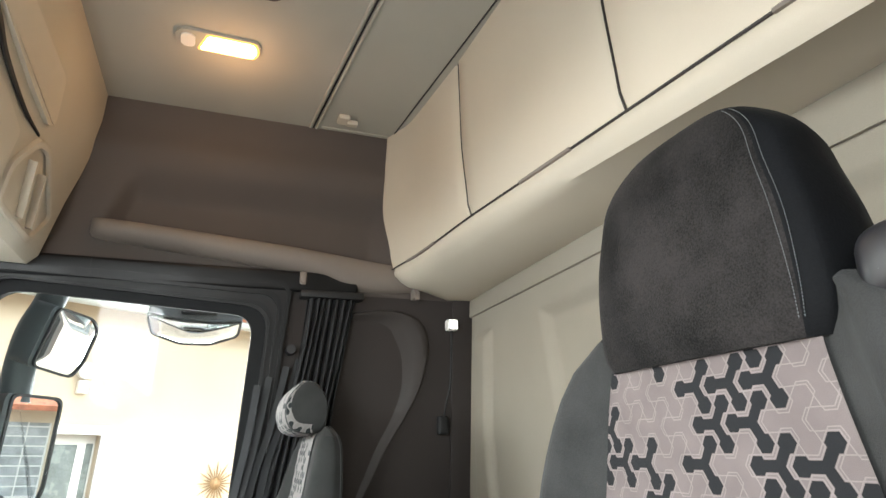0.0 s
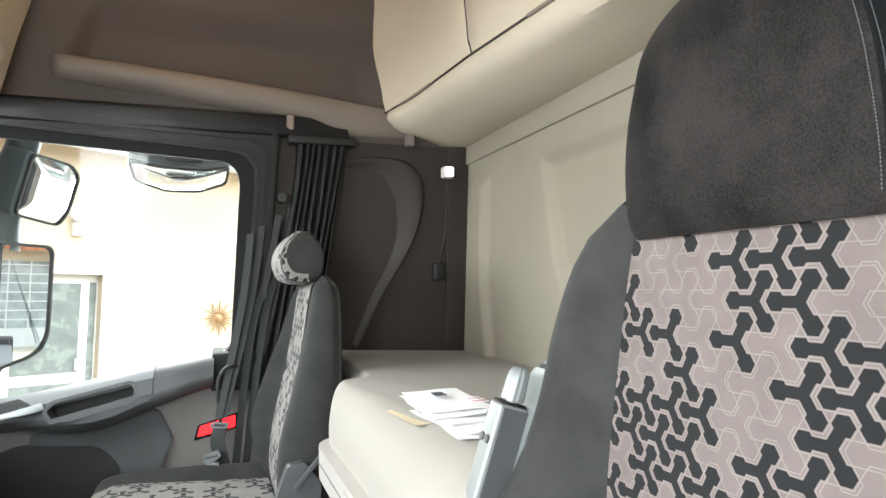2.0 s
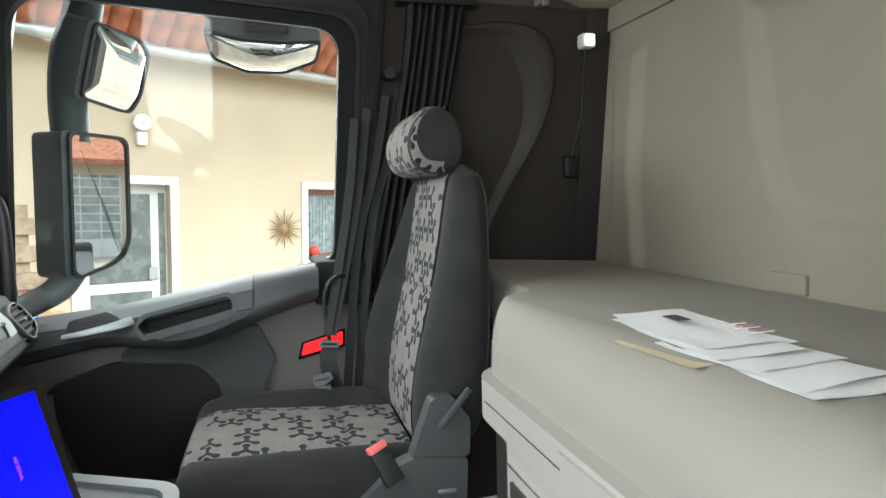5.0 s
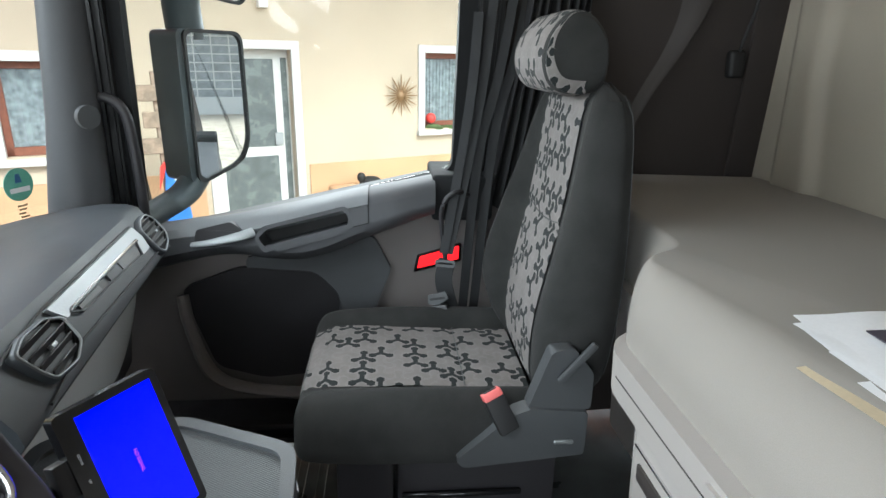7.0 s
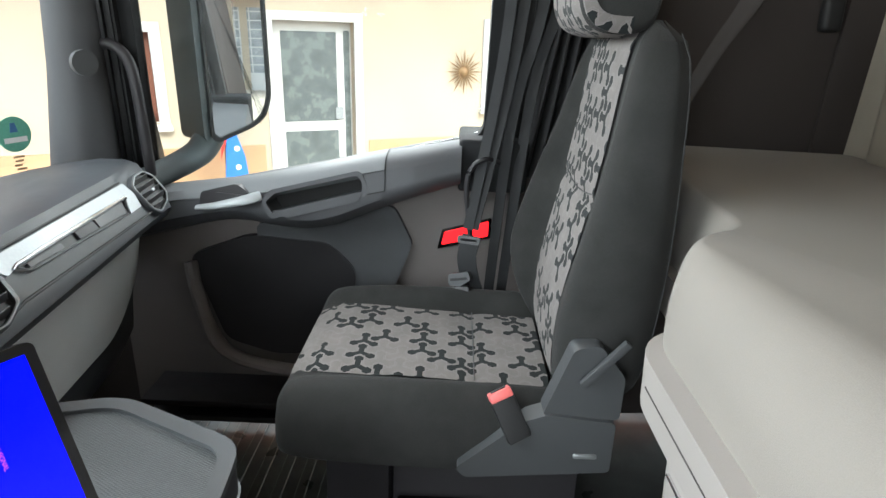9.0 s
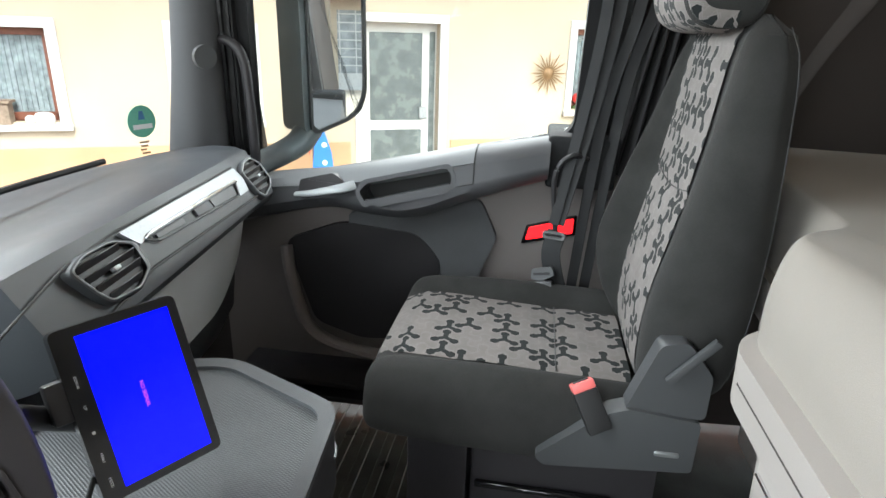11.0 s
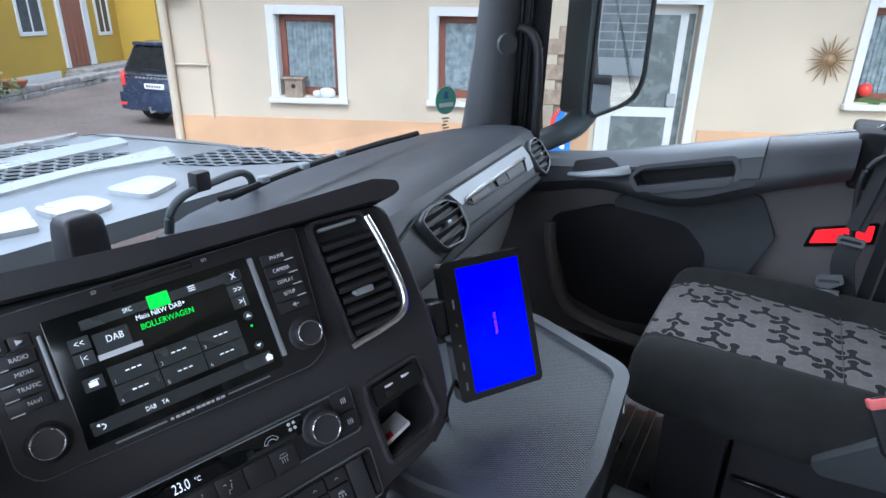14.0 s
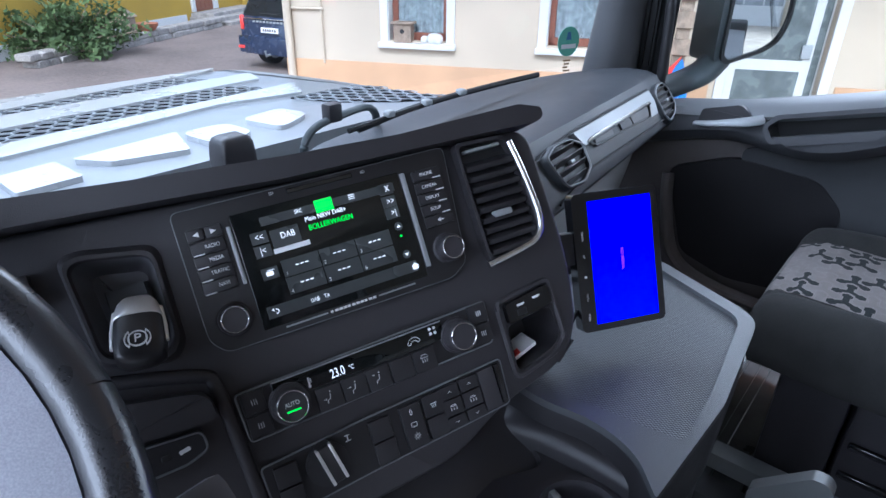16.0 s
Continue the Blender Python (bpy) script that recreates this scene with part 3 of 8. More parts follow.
# rear wall
rear = thing("wall_rear", "beige padded rear wall behind the bunk", "wall", (1.0, 0, 0.05), kind="structure")
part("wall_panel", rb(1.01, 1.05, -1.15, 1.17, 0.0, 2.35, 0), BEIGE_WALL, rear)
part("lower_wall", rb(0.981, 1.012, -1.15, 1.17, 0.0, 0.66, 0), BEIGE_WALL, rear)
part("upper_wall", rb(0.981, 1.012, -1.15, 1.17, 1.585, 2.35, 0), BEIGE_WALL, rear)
part("wall_seam", rb(0.970, 0.984, -1.15, 1.075, 1.538, 1.62, 0.003), BEIGE_WALL, rear)
# a narrow pad in the corner and a long shallow hollow behind the seats, both soft-edged
PADS = ([(0.86, 0.74), (1.03, 0.74), (1.012, 1.10), (0.995, 1.45), (0.862, 1.45), (0.90, 1.10)], [(-1.25, 0.965), (0.33, 0.965), (0.395, 1.02), (0.445, 1.16), (0.495, 1.45), (-1.25, 1.45)])


def depth_in(poly, y, z):
    """Distance from a polygon's outline, positive inside it."""
    best, within = 9.0, False
    for (y0, z0), (y1, z1) in zip(poly, poly[1:] + poly[:1]):
        dy, dz = y1 - y0, z1 - z0
        q = min(1.0, max(0.0, ((y - y0) * dy + (z - z0) * dz) / (dy * dy + dz * dz)))
        best = min(best, math.hypot(y - y0 - q * dy, z - z0 - q * dz))
        if (z0 > z) != (z1 > z) and y < dy * (z - z0) / dz + y0:
            within = not within
    return best if within else -best


rows = []
for k in range(75):
    z = 0.66 + 0.0125 * k
    row = []
    for i in range(233):
        y = -1.15 + 0.01 * i
        corner, field = (ease(-0.018, 0.024, depth_in(p, y, z)) for p in PADS)
        row.append((0.981 - 0.026 * corner + 0.028 * field, y, z))
    rows.append(row)
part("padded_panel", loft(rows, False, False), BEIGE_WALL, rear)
part("upper_pad", slab(round_poly([(-0.452, 1.515), (-0.452, 1.585), (-0.50, 1.600), (-0.62, 1.600), (-0.62, 1.515)], 0.02), 0.0, 0.006, 0.003, 2, frame_of((0.975, 0, 0), (0, 1, 0), (0, 0, 1)) @ Matrix.Diagonal((1, 1, -1, 1))), BEIGE_WALL, rear)
# roof
roof = thing("ceiling", "grey-beige moulded roof lining", "ceiling", (0, 0, 2.25), kind="structure")
part("roof_panel", rb(-1.05, 1.02, -1.15, 1.1, 2.235, 2.29, 0), ROOF, roof)

# driver's side: wall with the open doorway, where the camera comes in
left = thing("wall_left", "dark taupe side wall with an open doorway", "wall", (0, -1.15, 0.05), kind="structure")
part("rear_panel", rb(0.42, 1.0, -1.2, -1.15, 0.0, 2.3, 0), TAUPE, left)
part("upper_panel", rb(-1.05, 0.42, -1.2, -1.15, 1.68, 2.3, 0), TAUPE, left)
part("front_post", rb(-1.05, -0.72, -1.2, -1.15, 0.0, 1.68, 0), BLACK_PLASTIC, left)

on(DASH)
# windscreen, its posts and header
front = thing("windscreen", "large curved windscreen between dark posts", "windscreen", (-1.0, 0, 0.8), kind="structure")
scr = bmesh.new()
rows = []
for z, x, w in ((0.80, -1.02, 1.10), (1.2, -0.98, 1.08), (1.66, -0.90, 1.04)):
    rows.append([(x + 0.22 * abs(t) ** 2.6, w * t, z) for t in [k / 12 for k in range(-12, 13)]])
scr = loft(rows, False, False)
p = part("windscreen_pane", scr, GLASS, front)
p.visible_shadow = False
on(CAB)
part("header", rb(-1.0, -0.62, -1.15, 1.1, 1.66, 1.72, 0.02), BEIGE, front)
on(DASH)
for sd in (1, -1):
    post = [(-0.765, sd * 0.925, 0.70), (-0.742, sd * 0.938, 1.0), (-0.712, sd * 0.942, 1.35), (-0.66, sd * 0.94, 1.72)]
    part("screen_post", tube(spline(post, 4), [0.068 - 0.012 * min(1.0, k / 4) for k in range(13)], 14, 1.25, (0, 1, 0)), DOOR_GREY, front, "dark grey windscreen post")
    for dx, dy in ((0.02, 0.075), (0.045, 0.11)):
        part("post_seal", tube([(x + dx, y + sd * dy, z) for x, y, z in post], 0.014, 8), RUBBER, front, "black rubber seal")
    part("outer_post", tube([(x - 0.0, y + sd * 0.125, z) for x, y, z in post], 0.055, 10), BLACK_PLASTIC, front)
part("nose_wall", rb(-1.10, -1.02, -1.15, 1.17, -0.02, 0.60, 0), BLACK_PLASTIC, front)


on(DASH)
# ---- inside of the passenger's door ----
def sill_z(x):
    return 0.872 + 0.218 * (x - 0.129)


RAIL_LOW = [(-0.74, 0.605), (-0.60, 0.645), (-0.47, 0.678), (-0.40, 0.683), (-0.33, 0.677), (-0.26, 0.675), (-0.20, 0.689), (-0.12, 0.722), (0.0, 0.764), (0.06, 0.780), (0.2, 0.80)]
RAIL_OUT = [(-0.74, 0.25), (-0.55, 0.45), (-0.42, 0.75), (-0.32, 1.0), (-0.05, 1.0), (0.06, 0.7), (0.2, 0.55)]


CREST = [(-0.74, 0.034), (-0.59, 0.032), (-0.40, 0.020), (-0.106, 0.024), (0.0, 0.020), (0.10, 0.016), (0.2, 0.014)]


def rail_section(x):
    ze = table(CREST, x)
    zs, zb, k = sill_z(x), table(RAIL_LOW, x), table(RAIL_OUT, x)
    zm = zs * 0.55 + zb * 0.45
    return [(x, 1.125, zs + 0.004), (x, 1.03, zs + 0.010), (x, 0.985 - 0.03 * k, zs + ze + 0.004), (x, 0.962 - 0.045 * k, zs + ze + 0.002), (x, 0.950 - 0.060 * k, zs + ze - 0.006), (x, 0.944 - 0.070 * k, zs + ze - 0.022),
            (x, 0.940 - 0.074 * k, zm), (x, 0.940 - 0.072 * k, zb + 0.035), (x, 0.95 - 0.06 * k, zb + 0.012), (x, 0.975 - 0.04 * k, zb + 0.001), (x, 1.06, zb - 0.004), (x, 1.135, zb)]


rc = frame_of((-0.247, 0.8685, 0.7725), (0.205, 0, 0.052), (0, 0.10, 1))
slot_o = round_poly([(-0.110, 0.000), (-0.100, -0.029), (0.098, -0.025), (0.106, -0.004), (0.098, 0.016), (-0.085, 0.016)], 0.008)


def dense(sec):
    """More points on the rail's inner face."""
    return sec[:5] + [tuple(sec[5][i] + (sec[6][i] - sec[5][i]) * q / 10 for i in range(3)) for q in range(10)] + sec[6:]


rail = loft([dense(rail_section(-0.745 + 0.803 * k / 130)) for k in range(131)])
away = []
inv = rc.inverted()
for fc in rail.faces:
    u, v, w = inv @ fc.calc_center_median()
    if -0.106 < u < 0.103 and -0.0285 < v < 0.0165 and abs(w) < 0.05:
        away.append(fc)
bmesh.ops.delete(rail, geom=away, context="FACES")
part("arm_rail", rail, DOOR_GREY, door, "dark grey armrest moulding along the sill")
# paler ledge along the window sill, ending at an upright joint
rings = []
for q in range(41):
    x = -0.62 + 0.52 * q / 40
    top = rail_section(x)[1:6]
    up = [(a, b - (0.0 if i < 3 else 0.0025), c + (0.0028 if i < 4 else 0.001)) for i, (a, b, c) in enumerate(top)]
    rings.append(up + [(a, b + 0.012, c - 0.012) for a, b, c in top[::-1]])
part("sill_ledge", loft(rings), SILL_GREY, door, "paler grey ledge along the window sill")
sec = rail_section(-0.099)
part("rail_joint", tube([(-0.099, y - 0.001, z + 0.0005) for _, y, z in sec[2:7]] + [(-0.135, sec[6][1] - 0.001, sec[6][2] - 0.008)], 0.0012, 6), RUBBER, door)
DP = frame_of((0, 1.06, 0), (1, 0, 0), (0, 0, 1))   # local x, y: along and up the door; local z: into the cab
on(PANEL)
part("lower_panel", slab([(-0.80, 0.05), (0.36, 0.05), (0.36, 0.86), (-0.80, 0.70)], -0.05, 0.0, 0.006, 2, DP), DOOR_TAUPE, door, "taupe lower door panel")
part("panel_insert", slab(round_poly([(-0.43, 0.64), (-0.16, 0.72), (-0.09, 0.692), (-0.048, 0.605), (-0.083, 0.515), (-0.12, 0.40), (-0.43, 0.40)], 0.012), 0.0, 0.018, 0.007, 3, DP), DOOR_FABRIC, door, "dark cloth door insert")
part("pocket", slab(round_poly([(-0.605, 0.555), (-0.45, 0.615), (-0.25, 0.60), (-0.185, 0.53), (-0.21, 0.38), (-0.24, 0.30), (-0.40, 0.285), (-0.53, 0.325)], 0.03), 0.002, 0.021, 0.006, 3, DP), BLACK_PLASTIC, door, "deep black door pocket")
part("pocket_rim", tube(spline([(-0.60, 1.035, 0.54), (-0.585, 1.02, 0.46), (-0.54, 1.01, 0.325), (-0.44, 1.0, 0.275), (-0.25, 1.0, 0.255), (-0.02, 1.01, 0.245)], 6), 0.022, 10, 0.7), DOOR_TAUPE, door)
for z in (0.19, 0.13):
    part("step_edge", rb(-0.72, 0.15, 1.0 - z * 0.4, 1.06, z, z + 0.018, 0.006, 2), BLACK_PLASTIC, door)
on(DASH)
# recess for the hand, with a paler floor
part("hand_recess", slab(slot_o, -0.075, -0.070, 0.001, 1, rc), RUBBER, door, "black hand recess")
part("recess_rim", ring([(x * 1.07, -0.006 + (y + 0.006) * 1.35) for x, y in slot_o], [(x * 0.985, -0.006 + (y + 0.006) * 0.93) for x, y in slot_o], -0.07, 0.0020, rc), DOOR_GREY, door)
part("recess_floor", slab(round_poly([(-0.098, -0.0235), (-0.07, -0.042), (0.085, -0.039), (0.100, -0.0195)], 0.008), -0.02, 0.0042, 0.002, 2, rc), DOOR_GREY, door)
hz = spline([(-0.510, 0.893, 0.722), (-0.465, 0.874, 0.732), (-0.415, 0.868, 0.744), (-0.385, 0.870, 0.751), (-0.364, 0.880, 0.757)], 6)
cup_m = frame_of((-0.452, 0.900, 0.752), (0.16, -0.02, 0.032), (0, 0.15, 1))
part("handle_pocket", slab(round_poly([(-0.056, -0.018), (-0.045, 0.012), (0.040, 0.018), (0.064, -0.004), (0.060, -0.018)], 0.008), -0.03, 0.010, 0.005, 3, cup_m), BLACK_PLASTIC, door, "dark cup behind the door handle")
grip_r = [0.0075 + 0.0065 * min(1.0, k / 16) for k in range(25)]
part("door_handle", tube(hz, grip_r, 12, 0.62, (0, -0.5, 1)), SILVER, door, "satin silver door handle")
sw = bmesh.new()
for x in (-0.30, -0.275, -0.20, -0.17):
    rb(x - 0.011, x + 0.011, 1.0, 1.022, sill_z(x) + 0.006, sill_z(x) + 0.0125, 0.002, 1, bm=sw)
part("lock_button", sw, DASH_GREY, door)
part("lock_slot", rb(-0.192, -0.180, 1.0, 1.02, sill_z(-0.186) + 0.008, sill_z(-0.186) + 0.0135, 0.001, 1), RUBBER, door)
on(PANEL)
# red plate taken for a door warning light and made to glow
part("warning_light_frame", slab(round_poly([(0.012, 0.592), (0.022, 0.64), (0.142, 0.675), (0.142, 0.625)], 0.004), 0.0, 0.008, 0.002, 2, DP), GLOSS_BLACK, door)
part("reflector", slab(round_poly([(0.022, 0.604), (0.029, 0.637), (0.135, 0.668), (0.135, 0.63)], 0.004), 0.006, 0.0105, 0.001, 2, DP), RED_GLOW, door, "red door warning light with its own glow")
on(DASH)
# end cap of the rail and the door's rear edge
part("rail_end", rb(0.052, 0.20, 0.915, 1.13, 0.772, 0.884, 0.012, 3), FRAME_GREY, door, "black end cap of the armrest")

# grab handle on the windscreen post
post_handle = spline([(-0.70, 0.935, 1.05), (-0.665, 0.93, 1.05), (-0.635, 0.93, 1.02), (-0.625, 0.93, 0.95), (-0.622, 0.935, 0.80), (-0.63, 0.96, 0.72)], 6)
solo("grab_handle", tube(post_handle, 0.0115, 10), BLACK_PLASTIC, "black grab handle on the windscreen post", "grab handle")

on(CAB)
# curtain
cur = bmesh.new()
rows = []
for j in range(25):
    t = j / 24
    z = 1.575 - 0.80 * t
    x0, x1 = 0.325 - 0.13 * t ** 1.4, 0.50 - 0.12 * t
    row = []
    for i in range(65):
        q = i / 64
        amp = 0.012 + 0.012 * t
        row.append((x0 + (x1 - x0) * q + 0.004 * math.sin(9 * q + 5 * t), side_y(z) - 0.035 - 0.02 * t + amp * math.sin(q * math.tau * 7.5 + 0.5 * math.sin(4 * t) + 1.2 * t), z))
    rows.append(row)
cur = loft(rows, False, False)
curtain = solo("curtain", cur, CURTAIN, "black pleated curtain drawn back behind the door", "curtain")
sol = curtain.modifiers.new("thickness", "SOLIDIFY")
sol.thickness = 0.002
track = thing("curtain_track", "black curtain track above the door", "curtain track", (0.4, 1.03, 1.58))
part("rail", rb(0.30, 0.53, side_y(1.58) - 0.06, side_y(1.58) - 0.005, 1.572, 1.60, 0.008, 2), RUBBER, track)
# knob taken for the seat belt's upper anchor
knob_bm = disc(0.016, -0.02, 0.05, 16, 0.003, frame_of((0.281, side_y(1.39), 1.39), (1, 0, 0), (0, 0, 1)))
solo("belt_anchor", knob_bm, BLACK_PLASTIC, "small black belt anchor on the door post", "fastener")


# seat belt of the passenger's seat
def strap(pts, wide, thick=0.0016):
    ps = [Vector(p) for p in pts]
    rings = []
    for i, p in enumerate(ps):
        d = (ps[min(i + 1, len(ps) - 1)] - ps[max(i - 1, 0)]).normalized()
        w = Vector((1, -0.35, 0))
        w = (w - d * w.dot(d)).normalized() * wide / 2
        n = d.cross(w).normalized() * thick
        rings.append([p - w - n, p + w - n, p + w + n, p - w + n])
    return loft(rings)


on(towards(0.92, DASH))
belt = thing("seat_belt", "black three-point seat belt hanging beside the passenger seat", "seat belt", (0.1, 0.98, 0.5))
for name, top, mid, low in (("webbing", (0.160, 1.01, 1.26), (0.124, 1.0, 0.90), (0.086, 0.975, 0.672)), ("webbing", (0.196, 1.02, 1.29), (0.145, 1.005, 0.90), (0.098, 0.975, 0.672)), ("webbing_return", (0.250, 1.03, 1.33), (0.172, 1.02, 0.90), (0.135, 0.99, 0.40)), ("webbing_return", (0.292, 1.04, 1.36), (0.212, 1.035, 0.95), (0.165, 1.0, 0.40))):
    bend = tuple((top[i] + mid[i]) / 2 + (0.006 if i == 0 else 0) for i in range(3))
    part(name, strap(spline([top, bend, mid, low], 6), 0.024), BELT, belt)
part("lap_webbing", strap(spline([(0.095, 0.962, 0.66), (0.085, 0.955, 0.61), (0.095, 0.95, 0.56), (0.115, 0.95, 0.50)], 6), 0.045), BELT, belt)
tg = frame_of((0.088, 0.945, 0.655), (1, -0.3, 0.0), (0.1, 0.2, 1))
part("guide", ring(round_rect(-0.035, 0.035, -0.012, 0.012, 0.008), round_rect(-0.026, 0.026, -0.004, 0.004, 0.003), -0.004, 0.004, tg @ Matrix.Diagonal((0.75, 0.75, 1, 1))), SEAT_PLASTIC, belt, "steel belt guide")
tm = frame_of((0.07, 0.94, 0.565), (1, -0.3, 0.25), (0.1, 0.2, 1))
tongue = part("tongue", slab(round_poly([(-0.034, -0.018), (-0.03, 0.012), (0.03, 0.016), (0.036, -0.008), (0.0, -0.026)], 0.006), -0.006, 0.006, 0.003, 2, tm @ Matrix.Diagonal((0.8, 0.8, 1, 1))), SEAT_PLASTIC, belt, "grey metal belt tongue")
part("tongue_slot", slab(round_rect(-0.02, 0.02, -0.006, 0.0, 0.002), 0.005, 0.008, 0.0005, 1, tm), RUBBER, tongue)
part("stalk", rb(-0.022, 0.022, -0.075, -0.02, -0.009, 0.009, 0.005, 2, tm), BLACK_PLASTIC, belt, "black belt buckle stalk")
part("side_rail", tube(spline([(0.15, 1.01, 0.82), (0.12, 0.99, 0.832), (0.09, 0.985, 0.815), (0.078, 0.985, 0.77), (0.088, 0.99, 0.68), (0.11, 1.0, 0.52)], 6), 0.006, 8), BLACK_PLASTIC, belt, "black upright rod")


on(CAB)
# ---- fittings of the sleeper ----
def cabinet_front(y):
    """The cabinet's lower front edge, which swings forward towards the passenger's side."""
    return 0.703 + (0.0786 if y > 0.404 else 0.03) * (0.404 - y) - 0.022 * ease(0.75, 1.02, y)


def cabinet_foot(y):
    """How far the lower front edge drops towards the driver's side."""
    return -0.07 * max(0.0, 0.404 - y)


def overhead_cabinet():
    c = thing("overhead_cabinet", "beige overhead cabinet along the rear wall with closed flap doors", "cabinet", (0.85, 0, 1.6))
    rings = []
    for k in range(41):
        y = -1.14 + 2.165 * k / 40
        f, g = cabinet_front(y), cabinet_foot(y)
        e = 0.02 * max(0.0, (y - 0.99) / 0.035) ** 2
        rings.append([(0.98, y, 1.605), (0.87, y, 1.601), (f + 0.058 + e, y, 1.628 + e + 0.6 * g), (f + 0.028 + e, y, 1.645 + e + g), (f + 0.010 + e, y, 1.664 + e + g), (f + 0.002 + e, y, 1.684 + g), (f + 0.006 + e, y, 1.698 + g), (f + 0.026, y, 1.706 + g), (f + 0.018, y, 2.24), (0.98, y, 2.24)])
    part("body", loft(rings), BEIGE, c)
    ys = [1.018, 0.404, -0.297, -1.0]
    for a, b in zip(ys, ys[1:]):
        rings = []
        n = 14
        for k in range(n + 1):
            t = k / n
            foot = lambda y: 1.705 + 0.53 * t + cabinet_foot(y) * (1 - t)
            back = -0.0145 * ease(0.0, 0.5, t) + 0.010 * max(0.0, 1 - t / 0.06)
            e = 0.006 if 0 < k < n else 0.012
            y0, y1 = b + 0.004, a - 0.004
            if a > 1:
                y1 = a - 0.010 - 0.055 * t
            fx = lambda y: cabinet_front(y) + back - (0.03 * ease(0.8, 1.0, y) * ease(0.05, 0.45, t))
            mids = [y0 + 0.008 + (y1 - y0 - 0.016) * i / 10 for i in range(11)]
            rings.append([(fx(y0) + 0.03, y0, foot(y0)), (fx(y0) + e, y0, foot(y0))] + [(fx(y), y, foot(y)) for y in mids] + [(fx(y1) + e, y1, foot(y1)), (fx(y1) + 0.03, y1, foot(y1))])
        d = part("flap_door", loft(rings), BEIGE_DOOR, c)
        if b > -0.9:
            part("door_gap", tube([(p[2][0] + 0.006, b, p[2][2]) for p in rings], 0.0028, 6), TAUPE, c)
        ym = a - 0.26 if a > 1 else (a - 0.42 if a > 0 else a - 0.44)
        strip = [[(cabinet_front(y) + dx, y, z + cabinet_foot(y)) for dx, z in ((-0.002, 1.696), (0.014, 1.696), (0.014, 1.7035), (-0.002, 1.7035))] for y in (ym - 0.11, ym - 0.05, ym + 0.05, ym + 0.11)]
        part("latch", loft(strip), TAUPE_LIGHT, d, "slim grey latch strip")
    part("door_shadow_gap", tube([(cabinet_front(y) + 0.004, y, 1.701 + cabinet_foot(y)) for y in [-1.0 + 2.0 * k / 30 for k in range(31)]], 0.0030, 6), TAUPE, c)
    return c


overhead_cabinet()


def front_cabinet():
    c = thing("front_cabinet", "beige overhead compartment above the windscreen", "cabinet", (-0.6, 0.3, 1.68))
    m = frame_of((0, -1.1, 0), (1, 0, 0), (0, 0, 1)) @ Matrix.Diagonal((1, 1, -1, 1))
    part("body", slab([(-0.95, 1.64), (-0.535, 1.622), (-0.508, 1.65), (-0.496, 1.70), (-0.465, 1.83), (-0.434, 1.936), (-0.411, 2.03), (-0.397, 2.14), (-0.391, 2.235), (-0.95, 2.235)], 0.0, 2.08, 0.02, 3, m), BEIGE, c)
    fm = frame_of((-0.497, 0, 1.70), (0, 1, 0), (0.258, 0, 0.966))   # slanting face: local x across the cab, y up
    lid = round_poly([(-1.0, 0.22), (0.12, 0.245), (0.40, 0.215), (0.575, 0.205), (0.60, 0.232), (0.52, 0.33), (-1.0, 0.33)], 0.02)
    part("lid", slab(lid, -0.004, 0.012, 0.006, 3, fm), BEIGE_DOOR, c)
    gap = [fm @ Vector(p) for p in spline([(-0.9, 0.20, 0.0), (0.0, 0.222, 0.002), (0.128, 0.226, 0.002), (0.246, 0.194, 0.002), (0.436, 0.170, 0.002), (0.575, 0.172, 0.0)], 5)]
    part("shelf_gap", tube(gap, [0.020 - 0.015 * k / (len(gap) - 1) for k in range(len(gap))], 8, 0.5, (1, 0, 0)), RUBBER, c, "dark gap under the lid")
    pocket = round_poly([(0.53, 0.055), (0.60, 0.150), (0.66, 0.165), (0.90, 0.05), (0.84, -0.035), (0.56, -0.03)], 0.02)
    grown = lambda kx, ky, h: [fm @ Vector((0.71 + (x - 0.71) * kx, 0.06 + (y - 0.06) * ky, h)) for x, y in pocket]
    part("pocket_rim", loft([grown(1.16, 1.24, -0.004), grown(1.13, 1.19, 0.008), grown(1.07, 1.10, 0.012), grown(1.01, 1.01, 0.010), grown(0.97, 0.96, 0.0015)], False), BEIGE, c)
    for u0, u1 in ((0.60, 0.70), (0.69, 0.79)):
        rib = [(u0, 0.11), (u0 + 0.015, 0.112), (u1 + 0.012, -0.022), (u1 - 0.006, -0.026)]
        part("pocket_divider", slab(round_poly(rib, 0.004), -0.01, 0.020, 0.004, 2, fm), BEIGE_DOOR, c)
    part("corner_panel", slab(round_poly([(-1.0, -0.06), (0.50, -0.06), (0.46, 0.12), (0.30, 0.15), (-1.0, 0.17)], 0.02), -0.004, 0.010, 0.006, 3, fm), BEIGE_DOOR, c)
    return c


front_cabinet()

